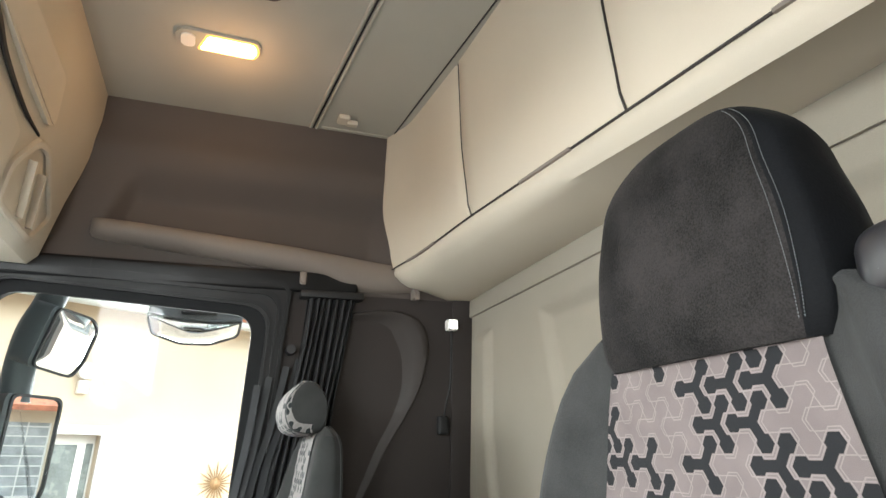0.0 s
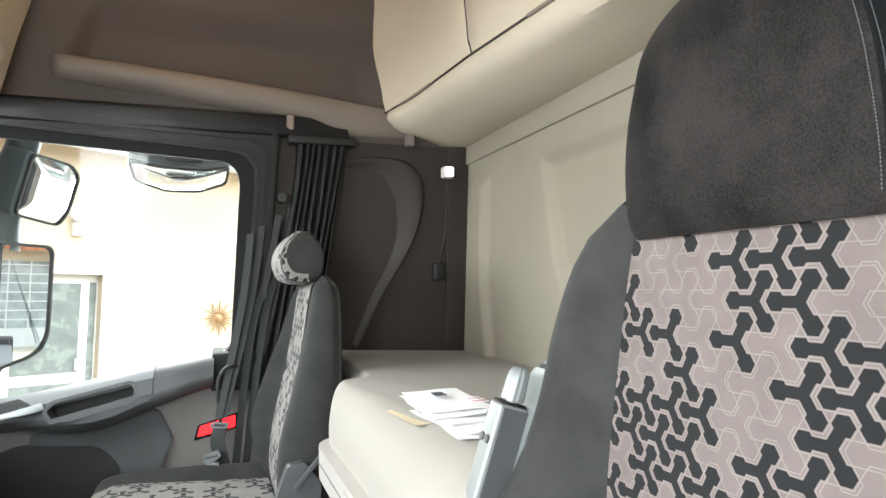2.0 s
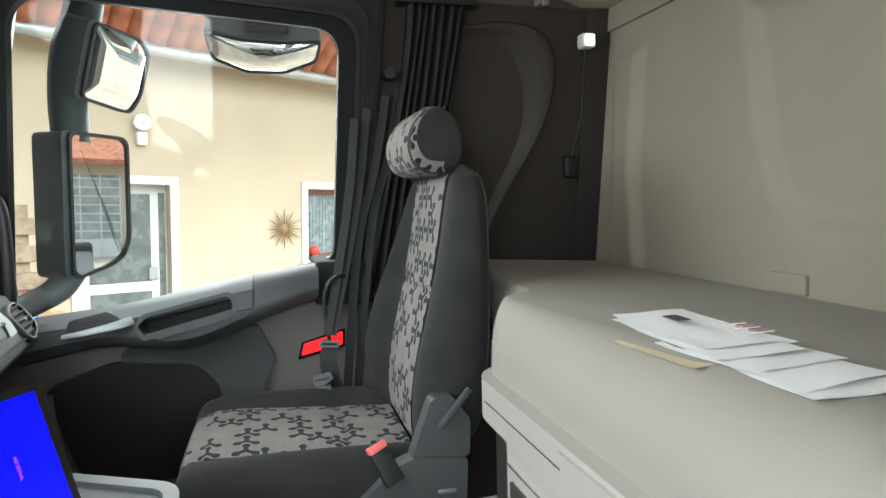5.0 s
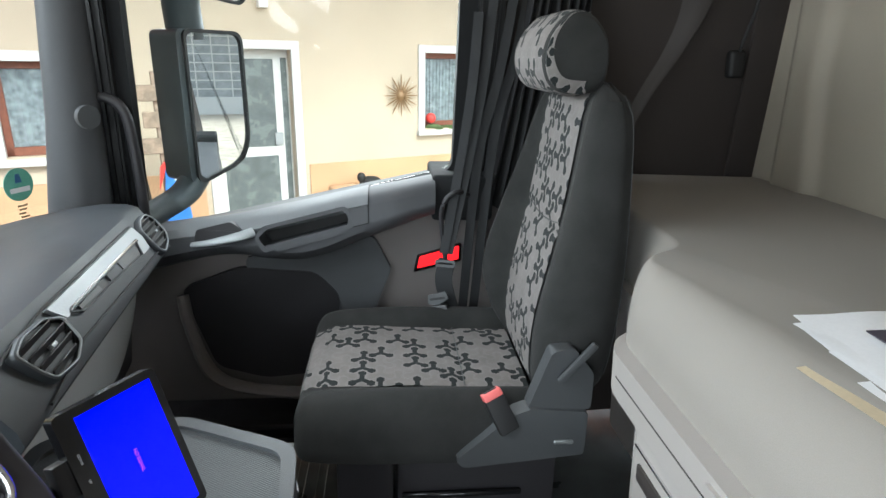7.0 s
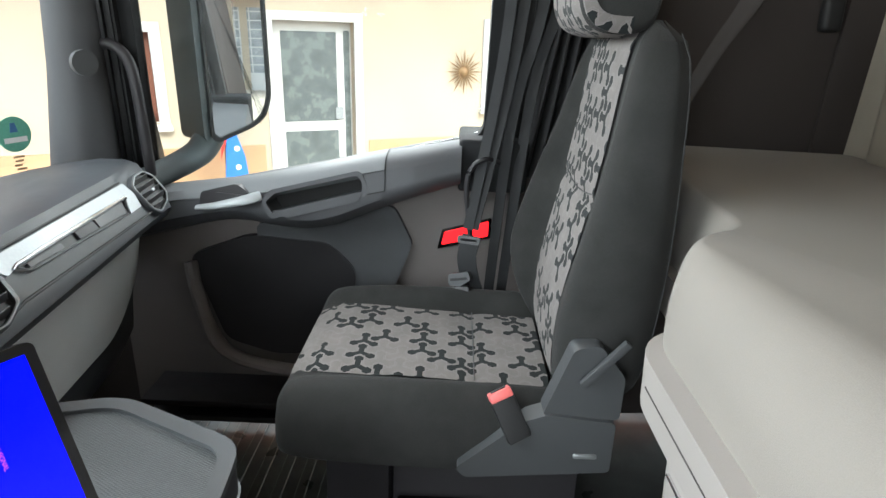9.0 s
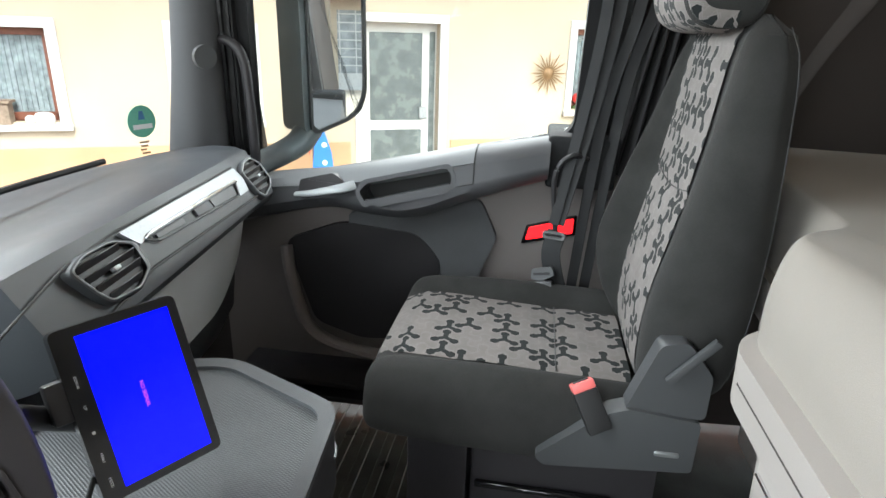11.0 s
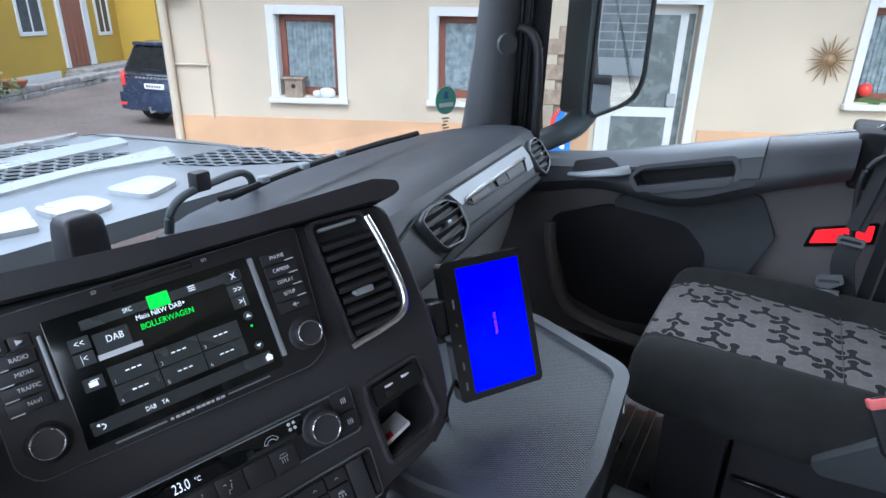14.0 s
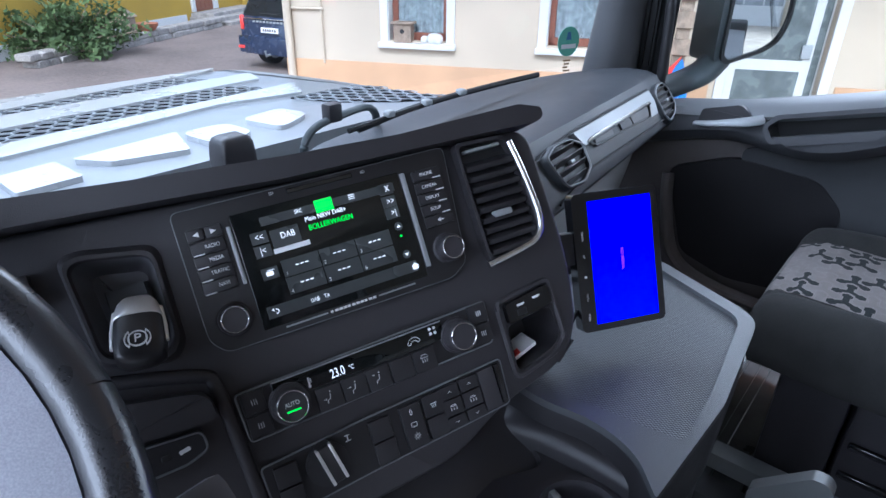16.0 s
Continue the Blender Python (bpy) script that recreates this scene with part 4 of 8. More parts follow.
# roof rails, lamp and hook
for dx in (-0.012, 0.012):
    part("roof_rail", tube([(0.483 + dx, -1.1, 2.233), (0.311 + dx, 0.95, 2.233)], 0.006, 8), ROOF, roof)
part("roof_groove", tube([(0.483, -1.1, 2.234), (0.311, 0.95, 2.234)], 0.003, 6), BLACK_PLASTIC, roof)
part("edge_groove", tube([(0.613, 1.02, 2.2345), (0.686, 0.096, 2.2345), (0.735, -0.52, 2.2345)], 0.0030, 6), BLACK_PLASTIC, roof)
part("hook_plate", rb(0.34, 0.60, 0.93, 0.936, 2.229, 2.236, 0.002, 1), ROOF, roof)
lamp = thing("ceiling_lamp", "lit amber ceiling lamp in a grey housing", "lamp", (-0.02, 0.535, 2.235))
LM = frame_of((-0.02, 0.535, 2.235), (1, 0.02, 0), (0, -1, 0))
part("housing", slab(round_rect(-0.135, 0.105, -0.045, 0.045, 0.03), 0.0, 0.010, 0.004, m=LM), ROOF, lamp)
part("lens", slab(round_poly([(-0.07, -0.034), (0.085, -0.034), (0.096, 0.0), (0.085, 0.034), (-0.045, 0.034)], 0.01), 0.010, 0.014, 0.002, m=LM), LAMP_GLOW, lamp, "glowing warm lens")
part("amber_rim", slab(round_poly([(-0.078, -0.041), (0.090, -0.041), (0.104, 0.0), (0.090, 0.041), (-0.05, 0.041)], 0.012), 0.009, 0.0115, 0.001, m=LM), LAMP_RIM, lamp, "amber rim of the lens")
part("spot", slab(round_rect(-0.122, -0.082, -0.03, 0.03, 0.018), 0.010, 0.015, 0.003, m=LM), WHITE_PLASTIC, lamp, "clear reading spot")


# bunk
def bunk():
    b = thing("bunk_bed", "beige covered bunk bed across the rear wall", "bed", (0.6, 0, 0.05))
    top = round_poly([(0.66, -1.12), (0.66, -0.42), (0.30, -0.33), (0.30, 0.385), (0.40, 0.43), (0.43, 1.10), (0.975, 1.10), (0.975, -1.12)], [0.02, 0.05, 0.05, 0.07, 0.05, 0.03, 0.02, 0.02], 6)
    # the front edge rounds off in one broad curve
    rows = [[(x, y, 0.735) for x, y in top]]
    for k in range(13):
        a = math.pi / 2 * k / 12
        rows.append([(x + 0.17 * (1 - math.cos(a)) * (x < 0.72) * (0.20 + 0.80 * min(1.0, max(0.0, (0.36 - y) / 0.34))), y, 0.755 + 0.113 * math.sin(a)) for x, y in top])
    mt = loft(rows)
    for v in mt.verts:
        if v.co.z > 0.76:
            v.co.z -= 0.07 * max(0.0, v.co.x - 0.32)
    part("mattress", mt, BED_FABRIC, b, "beige fitted mattress cover")
    rim = round_poly([(0.66, -1.12), (0.66, -0.42), (0.275, -0.34), (0.275, 0.365), (0.38, 0.41), (0.41, 1.10), (0.97, 1.10), (0.97, -1.12)], [0.02, 0.05, 0.05, 0.06, 0.05, 0.02, 0.02, 0.02], 6)
    part("bed_frame", slab(rim, 0.665, 0.735, 0.012, 3), BUNK_PANEL, b)
    low = [(0.68, -1.12), (0.68, -0.42), (0.315, -0.34), (0.315, 0.315), (0.60, 0.36), (0.60, 1.10), (0.97, 1.10), (0.97, -1.12)]
    part("storage_front", slab(low, 0.05, 0.665, 0.01, 2), BUNK_PANEL, b)
    part("frame_groove", tube([(0.2765, -0.31, 0.699), (0.2765, 0.31, 0.699)], 0.0025, 6), TAUPE_MID, b)
    for y0, y1 in ((0.02, 0.285), (-0.30, -0.02)):
        dr = part("drawer_front", rb(0.303, 0.322, y0, y1, 0.36, 0.635, 0.008, 2), BUNK_PANEL, b)
        part("drawer_slot", rb(0.298, 0.306, y0 + 0.02, y1 - 0.02, 0.545, 0.575, 0.004, 2), TAUPE_MID, dr)
        part("drawer_edge", tube([(0.301, y0 + 0.01, 0.60), (0.301, y1 - 0.01, 0.60)], 0.003, 6), CHROME, dr)
    part("latch_panel", slab(round_poly([(-0.10, 0.69), (0.02, 0.69), (0.045, 0.725), (-0.10, 0.728)], 0.006), 0.0, 0.006, 0.002, 2, frame_of((0.2755, 0, 0), (0, 1, 0), (0, 0, 1)) @ Matrix.Diagonal((1, 1, -1, 1))), BUNK_PANEL, b)
    return b


bunk()


# ---- seats ----
def closed_spline(pts, steps=4):
    n = len(pts)
    out = []
    for i in range(n):
        a, b, c, d = (Vector(pts[(i + k) % n]) for k in (-1, 0, 1, 2))
        for k in range(steps):
            t = k / steps
            out.append(0.5 * (2 * b + (c - a) * t + (2 * a - 5 * b + 4 * c - d) * t * t + (3 * b - a - 3 * c + d) * t ** 3))
    return out


def between(levels, z):
    """Values of a table of rows (z, ...) at z, on a smooth curve."""
    n = len(levels)
    for i in range(n - 1):
        a, b = levels[i], levels[i + 1]
        if z <= b[0]:
            p, q = levels[max(i - 1, 0)], levels[min(i + 2, n - 1)]
            h = b[0] - a[0]
            t = (z - a[0]) / h
            out = []
            for k in range(1, len(a)):
                ma, mb = (b[k] - p[k]) / (b[0] - p[0]), (q[k] - a[k]) / (q[0] - a[0])
                out.append(a[k] * (1 + 2 * t) * (1 - t) ** 2 + b[k] * t * t * (3 - 2 * t) + h * (ma * t * (1 - t) ** 2 + mb * t * t * (t - 1)))
            return out
    return list(levels[-1][1:])


def seat_back(yc, levels, hw_of, steps=22, near=1.0):
    """A padded backrest; levels: z, front x, back x, half width, depth of the side bolsters."""
    z0, z1 = levels[0][0], levels[-1][0]
    rings = []
    for k in range(steps + 1):
        z = z0 + (z1 - z0) * k / steps
        xf, xb, w, bol = between(levels, z)
        h = hw_of(z)
        q = (w - h)
        side = [(xf, yc, z), (xf, yc + h, z), (xf - bol, yc + h + 0.45 * q, z), (xf - bol * 0.6 + 0.01, yc + h + 0.85 * q, z),
                ((xf + xb) / 2, yc + w, z), (xb - 0.02, yc + w * 0.97, z), (xb, yc + w * 0.8, z), (xb + 0.006, yc, z)]
        other = [(x + (1 - near) * (bol if k in (1, 2) else 0) * (1 if k == 1 else 0.6), 2 * yc - y, z) for k, (x, y, z) in enumerate(side[1:-1])][::-1]
        rings.append(closed_spline(side + other, 4))
    return loft(rings)


def sheet(rows, thick=0.004, uv_of=None):
    """A cloth insert: a grid of points, thickened away from its front; UV in metres."""
    b = bmesh.new()
    lay = b.loops.layers.uv.new("UVMap")
    vs = [[b.verts.new(p) for p in r] for r in rows]
    for j in range(len(vs) - 1):
        for i in range(len(vs[0]) - 1):
            fc = b.faces.new((vs[j][i], vs[j][i + 1], vs[j + 1][i + 1], vs[j + 1][i]))
            for lp, (jj, ii) in zip(fc.loops, ((j, i), (j, i + 1), (j + 1, i + 1), (j + 1, i))):
                lp[lay].uv = uv_of(jj, ii)
    return b


def seat_buckle(t, x, y, z):
    m = frame_of((x, y, z), (0.85, 0.25, 0.35), (0.35, -0.35, -0.85))
    body = part("buckle", rb(-0.018, 0.018, -0.026, 0.04, -0.010, 0.010, 0.004, 2, m), RUBBER, t, "black belt buckle")
    part("release_button", rb(-0.0175, 0.0175, -0.038, -0.024, -0.0112, 0.0112, 0.003, 2, m), PALE_RED, body, "red release button")
    part("slot", rb(-0.012, 0.012, -0.0395, -0.034, -0.004, 0.004, 0.001, 1, m), BLACK_PLASTIC, body)


def seat_passenger():
    yc = 0.64
    t = thing("passenger_seat", "dark grey velour passenger seat with a patterned insert", "seat", (0.0, yc, 0.05))
    levels = [(0.545, 0.225, 0.31, 0.17, 0.005), (0.60, 0.216, 0.335, 0.205, 0.03), (0.70, 0.221, 0.347, 0.216, 0.058), (0.82, 0.243, 0.352, 0.216, 0.052),
              (0.95, 0.264, 0.350, 0.208, 0.03), (1.06, 0.277, 0.345, 0.195, 0.012), (1.10, 0.287, 0.335, 0.175, 0.004), (1.116, 0.30, 0.322, 0.13, 0.0)]
    hw = lambda z: 0.118
    part("backrest", seat_back(yc, levels, hw, 22, 0.25), VELOUR_SHADED, t)
    zs = [0.565 + 0.54 * k / 24 for k in range(25)]
    dip = lambda z: 0.006 * math.exp(-((z - 0.862) / 0.012) ** 2)
    rows = [[(between(levels, z)[0] - 0.004 + dip(z) - 0.003 * math.cos(math.pi * (i - 4) / 8), yc - 0.117 + 0.02925 * i, z) for i in range(9)] for z in zs]
    part("back_insert", sheet(rows, uv_of=lambda j, i: (0.02925 * i, 0.0225 * j)), PATTERN, t, "grey insert woven with dark three-armed motifs")
    part("back_seam", tube([(between(levels, 0.862)[0] - 0.0005 - 0.003 * math.cos(math.pi * i / 8), yc + 0.029 * i, 0.862 + 0.0008 * i * i) for i in range(-4, 5)], 0.0010, 6), RUBBER, t)
    pip = [(between(levels, z)[1] - 0.012, yc - between(levels, z)[2] * 0.975, z) for z in [0.62 + 0.48 * k / 16 for k in range(17)]]
    part("piping", tube(pip, 0.0006, 5), SEAT_PLASTIC, t)
    # headrest: a tilted padded roll
    prof = [(0.212, 1.112), (0.199, 1.150), (0.208, 1.19), (0.238, 1.224), (0.270, 1.224), (0.298, 1.194), (0.308, 1.155), (0.302, 1.112), (0.28, 1.098), (0.24, 1.097)]
    loop = [Vector((x, 0, z)) for x, z in prof]
    cx = Vector((0.275, 0, 1.165))
    rings = []
    for y, k in ((0.505, 0.80), (0.511, 0.93), (0.522, 0.985), (0.56, 1.0), (0.64, 1.0), (0.72, 1.0), (0.758, 0.985), (0.769, 0.93), (0.775, 0.80)):
        rings.append([cx + (p - cx) * k + Vector((0, y, 0)) for p in closed_spline(loop, 4)])
    part("headrest", loft(rings), VELOUR_SHADED, t)
    front = [p for p in spline([(0.27, 0, 1.095)] + [(x, 0, z) for x, z in (prof[9], prof[0], prof[1], prof[2], prof[3])] + [(0.268, 0, 1.226)], 4)]
    rows = []
    for j, p in enumerate(front):
        n = (p - cx).normalized()
        deep = 0.66 + 0.28 * min(1.0, max(0.0, (j / (len(front) - 1) - 0.15) / 0.65))   # the face wraps further round at the bottom
        near = [cx + (p - cx) * q + Vector((0, 0.5035 + 0.006 * max(0.0, (q - 0.80) / 0.16), 0)) for q in (deep + (0.96 - deep) * i / 3 for i in range(4))]
        rows.append(near + [p + n * (0.003 - 0.006 * max(0, abs(i - 4) - 3)) + Vector((0, 0.521 + 0.0297 * i, 0)) for i in range(9)])
    part("headrest_insert", sheet(rows, uv_of=lambda j, i: (0.0297 * (i - 4) if i > 3 else -0.0065 * (4 - i), 0.0105 * j)), PATTERN, t, "grey patterned headrest face")
    # cushion
    rings = []
    stations = ((-0.226, 0.515, 0.485, 0.17, 0.0), (-0.218, 0.545, 0.466, 0.205, 0.004), (-0.195, 0.563, 0.458, 0.218, 0.010), (-0.12, 0.565, 0.452, 0.222, 0.018), (0.0, 0.558, 0.45, 0.224, 0.028), (0.12, 0.55, 0.45, 0.224, 0.034), (0.21, 0.545, 0.45, 0.222, 0.036), (0.26, 0.54, 0.455, 0.215, 0.03))
    for x in [-0.226, -0.225, -0.223, -0.220, -0.216, -0.210, -0.203, -0.195, -0.18] + [-0.16 + 0.03 * k for k in range(15)]:
        zt, zb, w, bol = between(stations, x)
        h = 0.125
        half = [(x, yc, zt), (x, yc + h, zt), (x, yc + h + 0.05, zt + bol), (x, yc + w - 0.012, zt + bol * 0.7 - 0.01), (x, yc + w, (zt + zb) / 2), (x, yc + w - 0.02, zb), (x, yc, zb)]
        rings.append(closed_spline(half + [(a, 2 * yc - c, d) for a, c, d in half[1:-1]][::-1], 4))
    part("cushion", loft(rings), VELOUR_SHADED, t)
    xs = [-0.222, -0.218, -0.208, -0.19] + [-0.17 + 0.0255 * k for k in range(16)]
    NARROW = {k: 1.0 for k in range(len(xs))} | {0: 0.80, 1: 0.85, 2: 0.91, 3: 0.96, 4: 0.985}
    zt = {0: 0.522, 1: 0.541, 2: 0.5605, 3: 0.568}
    top = lambda j, x: zt.get(j, 0.570 - 0.045 * max(0, x + 0.12) + 0.004 - 0.006 * math.exp(-((x - 0.09) / 0.010) ** 2))
    rows = [[(x - (0.003 if j < 3 else 0), yc - (0.127 + 0.012 * (1 if j < 9 else 0.5)) * NARROW[j] + (0.0327 if j < 9 else 0.0315) * NARROW[j] * i, top(j, x) - 0.004 * (abs(i - 4) > 3)) for i in range(9)] for j, x in enumerate(xs)]
    part("cushion_insert", sheet(rows, uv_of=lambda j, i: (0.0317 * i, xs[j] + (0 if j > 3 else 0.012 * (j - 4)))), PATTERN, t, "grey insert woven with dark three-armed motifs")
    part("cushion_seam", tube([(0.09, yc - 0.128, 0.5605), (0.09, yc, 0.5615), (0.09, yc + 0.122, 0.5595)], 0.0009, 6), SEAT_PLASTIC, t)
    # plastic side shield, lever and buckle
    sh = frame_of((0, 0.432, 0), (1, 0, 0), (0, 0, 1))
    low = round_poly([(0.062, 0.478), (0.16, 0.566), (0.192, 0.578), (0.292, 0.568), (0.292, 0.482), (0.076, 0.462)], 0.008)
    shield = part("side_shield", slab(low, 0.0, 0.035, 0.008, 3, sh), SEAT_PLASTIC, t, "grey plastic side shield")
    part("shield_upper", slab(round_poly([(0.185, 0.570), (0.222, 0.682), (0.258, 0.690), (0.298, 0.640), (0.298, 0.57)], 0.01), -0.005, 0.028, 0.008, 3, sh), SEAT_PLASTIC, shield)
    lm = frame_of((0.262, 0.396, 0.664), (0.06, -0.002, 0.075), (-0.075, 0, 0.06))
    part("recline_lever", rb(-0.042, 0.048, -0.006, 0.006, -0.004, 0.006, 0.003, 2, lm), SEAT_PLASTIC, shield, "grey recline lever")
    part("height_tab", rb(0.235, 0.27, 0.506, 0.514, 0.0, 0.039, 0.002, 1, sh @ Matrix.Translation((0, 0, 0.0))), GREY_METAL, shield)
    seat_buckle(t, 0.137, 0.405, 0.572)
    part("slide_rail", rb(-0.22, 0.26, 0.425, 0.468, 0.205, 0.242, 0.006, 2), GREY_METAL, t, "grey slide rail")
    # pedestal
    part("pedestal", rb(-0.04, 0.27, 0.47, 0.83, 0.05, 0.44, 0.015, 2), SOFT_BLACK, t, "black steel pedestal")
    part("front_box", rb(-0.155, -0.045, 0.48, 0.80, 0.05, 0.45, 0.012, 2), SOFT_BLACK, t)
    for k in range(5):
        part("pedestal_rib", rb(-0.03, 0.2, 0.455, 0.468, 0.10 + k * 0.062, 0.112 + k * 0.062, 0.003, 1), GLOSS_BLACK, t)
    return t


on(DASH)
seat_passenger()


def seat_driver():
    yc = -0.645
    t = thing("driver_seat", "driver's seat with a worn patterned insert and black headrest", "seat", (0.4, yc, 0.05))
    levels = [(0.50, 0.50, 0.62, 0.32, 0.02), (0.60, 0.485, 0.63, 0.48, 0.17), (0.745, 0.478, 0.63, 0.430, 0.13), (0.86, 0.476, 0.63, 0.352, 0.070), (0.95, 0.476, 0.63, 0.314, 0.048),
              (1.022, 0.478, 0.625, 0.292, 0.042), (1.09, 0.48, 0.62, 0.262, 0.032), (1.14, 0.485, 0.61, 0.232, 0.02), (1.18, 0.49, 0.60, 0.160, 0.005), (1.205, 0.505, 0.59, 0.10, 0.0)]
    hw = lambda z: 0.134 + max(0.0, 1.13 - z) * 0.2 if z > 0.85 else 0.19
    back = seat_back(yc, levels, hw)
    back.verts.ensure_lookup_table()
    n = len(back.verts) // 23
    seam = spline([back.verts[k * n + i].co + Vector((-0.001, 0.001, 0)) for k, i in ((12, 15), (11, 14), (10, 13), (9, 12), (8, 11), (7, 10), (6, 9), (5, 8), (4, 7))], 6)
    rest = part("backrest", back, VELOUR, t)
    part("side_seam", tube(seam, 0.0012, 6), RUBBER, rest)
    st = bmesh.new()
    for a in range(0, len(seam) - 1):
        tube([seam[a] + Vector((-0.002, -0.004, 0)), seam[a] + (seam[a + 1] - seam[a]) * 0.55 + Vector((-0.002, -0.004, 0))], 0.0005, 5, bm=st)
    part("seam_stitching", st, STITCH, rest, "grey stitching along the side seam")
    rows, zs = [], [0.55 + 0.583 * k / 26 for k in range(27)]
    for z in zs:
        h = hw(z)
        rows.append([(between(levels, z)[0] - 0.005 - 0.003 * math.cos(math.pi * (i - 5) / 10), yc - h + h * i / 5, z) for i in range(11)])
    part("back_insert", sheet(rows, uv_of=lambda j, i: ((i - 5) * hw(zs[j]) / 5, 0.0224 * j)), PATTERN_WORN, t, "pinkish grey insert woven with black three-armed motifs")
    # headrest: broad, tapering to a rounded top
    rings = []
    yh = yc - 0.004
    shape = ((1.131, 0.142, 0.4685, 0.60), (1.137, 0.146, 0.464, 0.605), (1.18, 0.150, 0.462, 0.605), (1.24, 0.146, 0.463, 0.60), (1.29, 0.134, 0.466, 0.595), (1.33, 0.122, 0.472, 0.59), (1.36, 0.094, 0.483, 0.58), (1.378, 0.060, 0.497, 0.565), (1.384, 0.026, 0.515, 0.55))
    for k in range(31):
        a = k / 30
        z = 1.131 + 0.253 * (1 - (1 - a) ** 1.8)
        w, xf, xb = between(shape, z)
        half = [(xf, yh, z), (xf + 0.002, yh + w * 0.7, z), (xf + 0.010, yh + w * 0.93, z), (xf + 0.03, yh + w, z), ((xf + xb) / 2 + 0.01, yh + w * 0.97, z), (xb, yh + w * 0.72, z), (xb + 0.004, yh, z)]
        rings.append(closed_spline(half + [(a, 2 * yh - c, d) for a, c, d in half[1:-1]][::-1], 4))
    head = part("headrest", loft(rings), LEATHERETTE, t, "worn black headrest cover with a darker side panel")
    head.data.materials.append(HEADREST_SIDE)
    n = len(rings[0])
    for pg in head.data.polygons:
        # the side panel begins at the stitched seam
        pg.material_index = 1 if pg.index < n * (len(rings) - 1) and 31 <= pg.index % n < 42 else 0
    for k in (41, 43):
        seam = spline([r[42] + (r[k] - r[42]) * (0.25 + 0.4 * min(1.0, (r[0].z - 1.131) / 0.10)) + Vector((-0.0008, -0.0006, 0)) for r in rings[1:24]], 5)
        st = bmesh.new()
        for a in range(0, len(seam) - 2):
            q = seam[a] + (seam[a + 1] - seam[a]) * 0.62
            tube([seam[a], q], 0.00042, 5, bm=st)
        part("seam_stitching", st, STITCH, head, "pale double stitching")
    # belt outlet on the shoulder
    guide = part("belt_guide", soft((0.53, yc - 0.205, 1.175), (0.055, 0.045, 0.035), 0.6), BLACK_PLASTIC, t, "black belt outlet on the shoulder")
    part("belt_slot", rb(0.476, 0.49, yc - 0.225, yc - 0.185, 1.165, 1.185, 0.004), GREY_METAL, guide)
    part("cushion", soft((0.28, yc, 0.47), (0.24, 0.25, 0.08), 0.35), VELOUR, t)
    part("pedestal", rb(0.1, 0.5, yc - 0.2, yc + 0.2, 0.05, 0.4, 0.02), BLACK_PLASTIC, t)
    # folded armrest arm with its adjusting knob
    am = frame_of((0.405, -0.335, 0.935), (0.0, -1, -0.05), (0.34, -0.09, 1))   # local x to the door side, y up the arm, z to the front
    arm = part("armrest_arm", rb(-0.014, 0.0165, -0.42, 0.0, -0.03, 0.012, 0.005, 3, am), GREY_METAL, t, "grey metal armrest arm")
    part("arm_side", rb(0.015, 0.0172, -0.40, -0.004, -0.05, 0.006, 0.0008, 1, am), SEAT_PLASTIC, arm)
    part("arm_plate", slab(round_rect(-0.004, 0.039, -0.20, 0.056, 0.012), -0.048, -0.030, 0.004, 3, am), GREY_METAL, arm)
    part("arm_gasket", slab(round_rect(-0.010, 0.047, -0.205, 0.063, 0.017), -0.054, -0.040, 0.002, 2, am), RUBBER, arm)
    part("arm_cover", slab(round_rect(-0.016, 0.056, -0.21, 0.072, 0.022), -0.068, -0.050, 0.006, 3, am), GREY_METAL, arm)
    kb = bmesh.new()
    km = am @ Matrix.Translation((0.002, 0.006, -0.010)) @ pose(0, 0, 0, -90, 0, 0)
    n = 44
    rings = [[km @ Vector(((r + 0.0011 * (k % 4 < 2)) * math.cos(k * math.tau / n), (r + 0.0011 * (k % 4 < 2)) * math.sin(k * math.tau / n), z)) for k in range(n)] for z, r in ((0.0, 0.0142), (0.024, 0.0136), (0.036, 0.0124), (0.042, 0.009), (0.044, 0.004))]
    part("adjusting_knob", loft(rings), GREY_METAL, arm, "ribbed grey knob")
    part("knob_stem", disc(0.008, -0.012, 0.002, 20, 0, km), GREY_METAL, arm)
    part("knob_seat", rb(-0.0125, 0.015, -0.002, 0.003, -0.028, 0.010, 0.002, 1, am), RUBBER, arm)
    for u in (-0.0075, 0.0068):
        part("screw_recess", disc(0.0060, 0.010, 0.0128, 20, 0, am @ Matrix.Translation((u, -0.048, 0))), BLACK_PLASTIC, arm)
        part("screw", disc(0.0042, 0.0115, 0.0136, 20, 0.0008, am @ Matrix.Translation((u, -0.048, 0))), SEAT_PLASTIC, arm, "steel cross-head screw")


on(CAB)
seat_driver()


on(DASH)
# ---- dashboard ----
CON = frame_of((-0.4206, -0.257, 0.8588), (0.3727, 0.9226, 0.0991), (-0.472, 0.0965, 0.8763)) @ Matrix.Diagonal((0.984, 0.984, 0.984, 1))   # the centre panel, turned to the driver


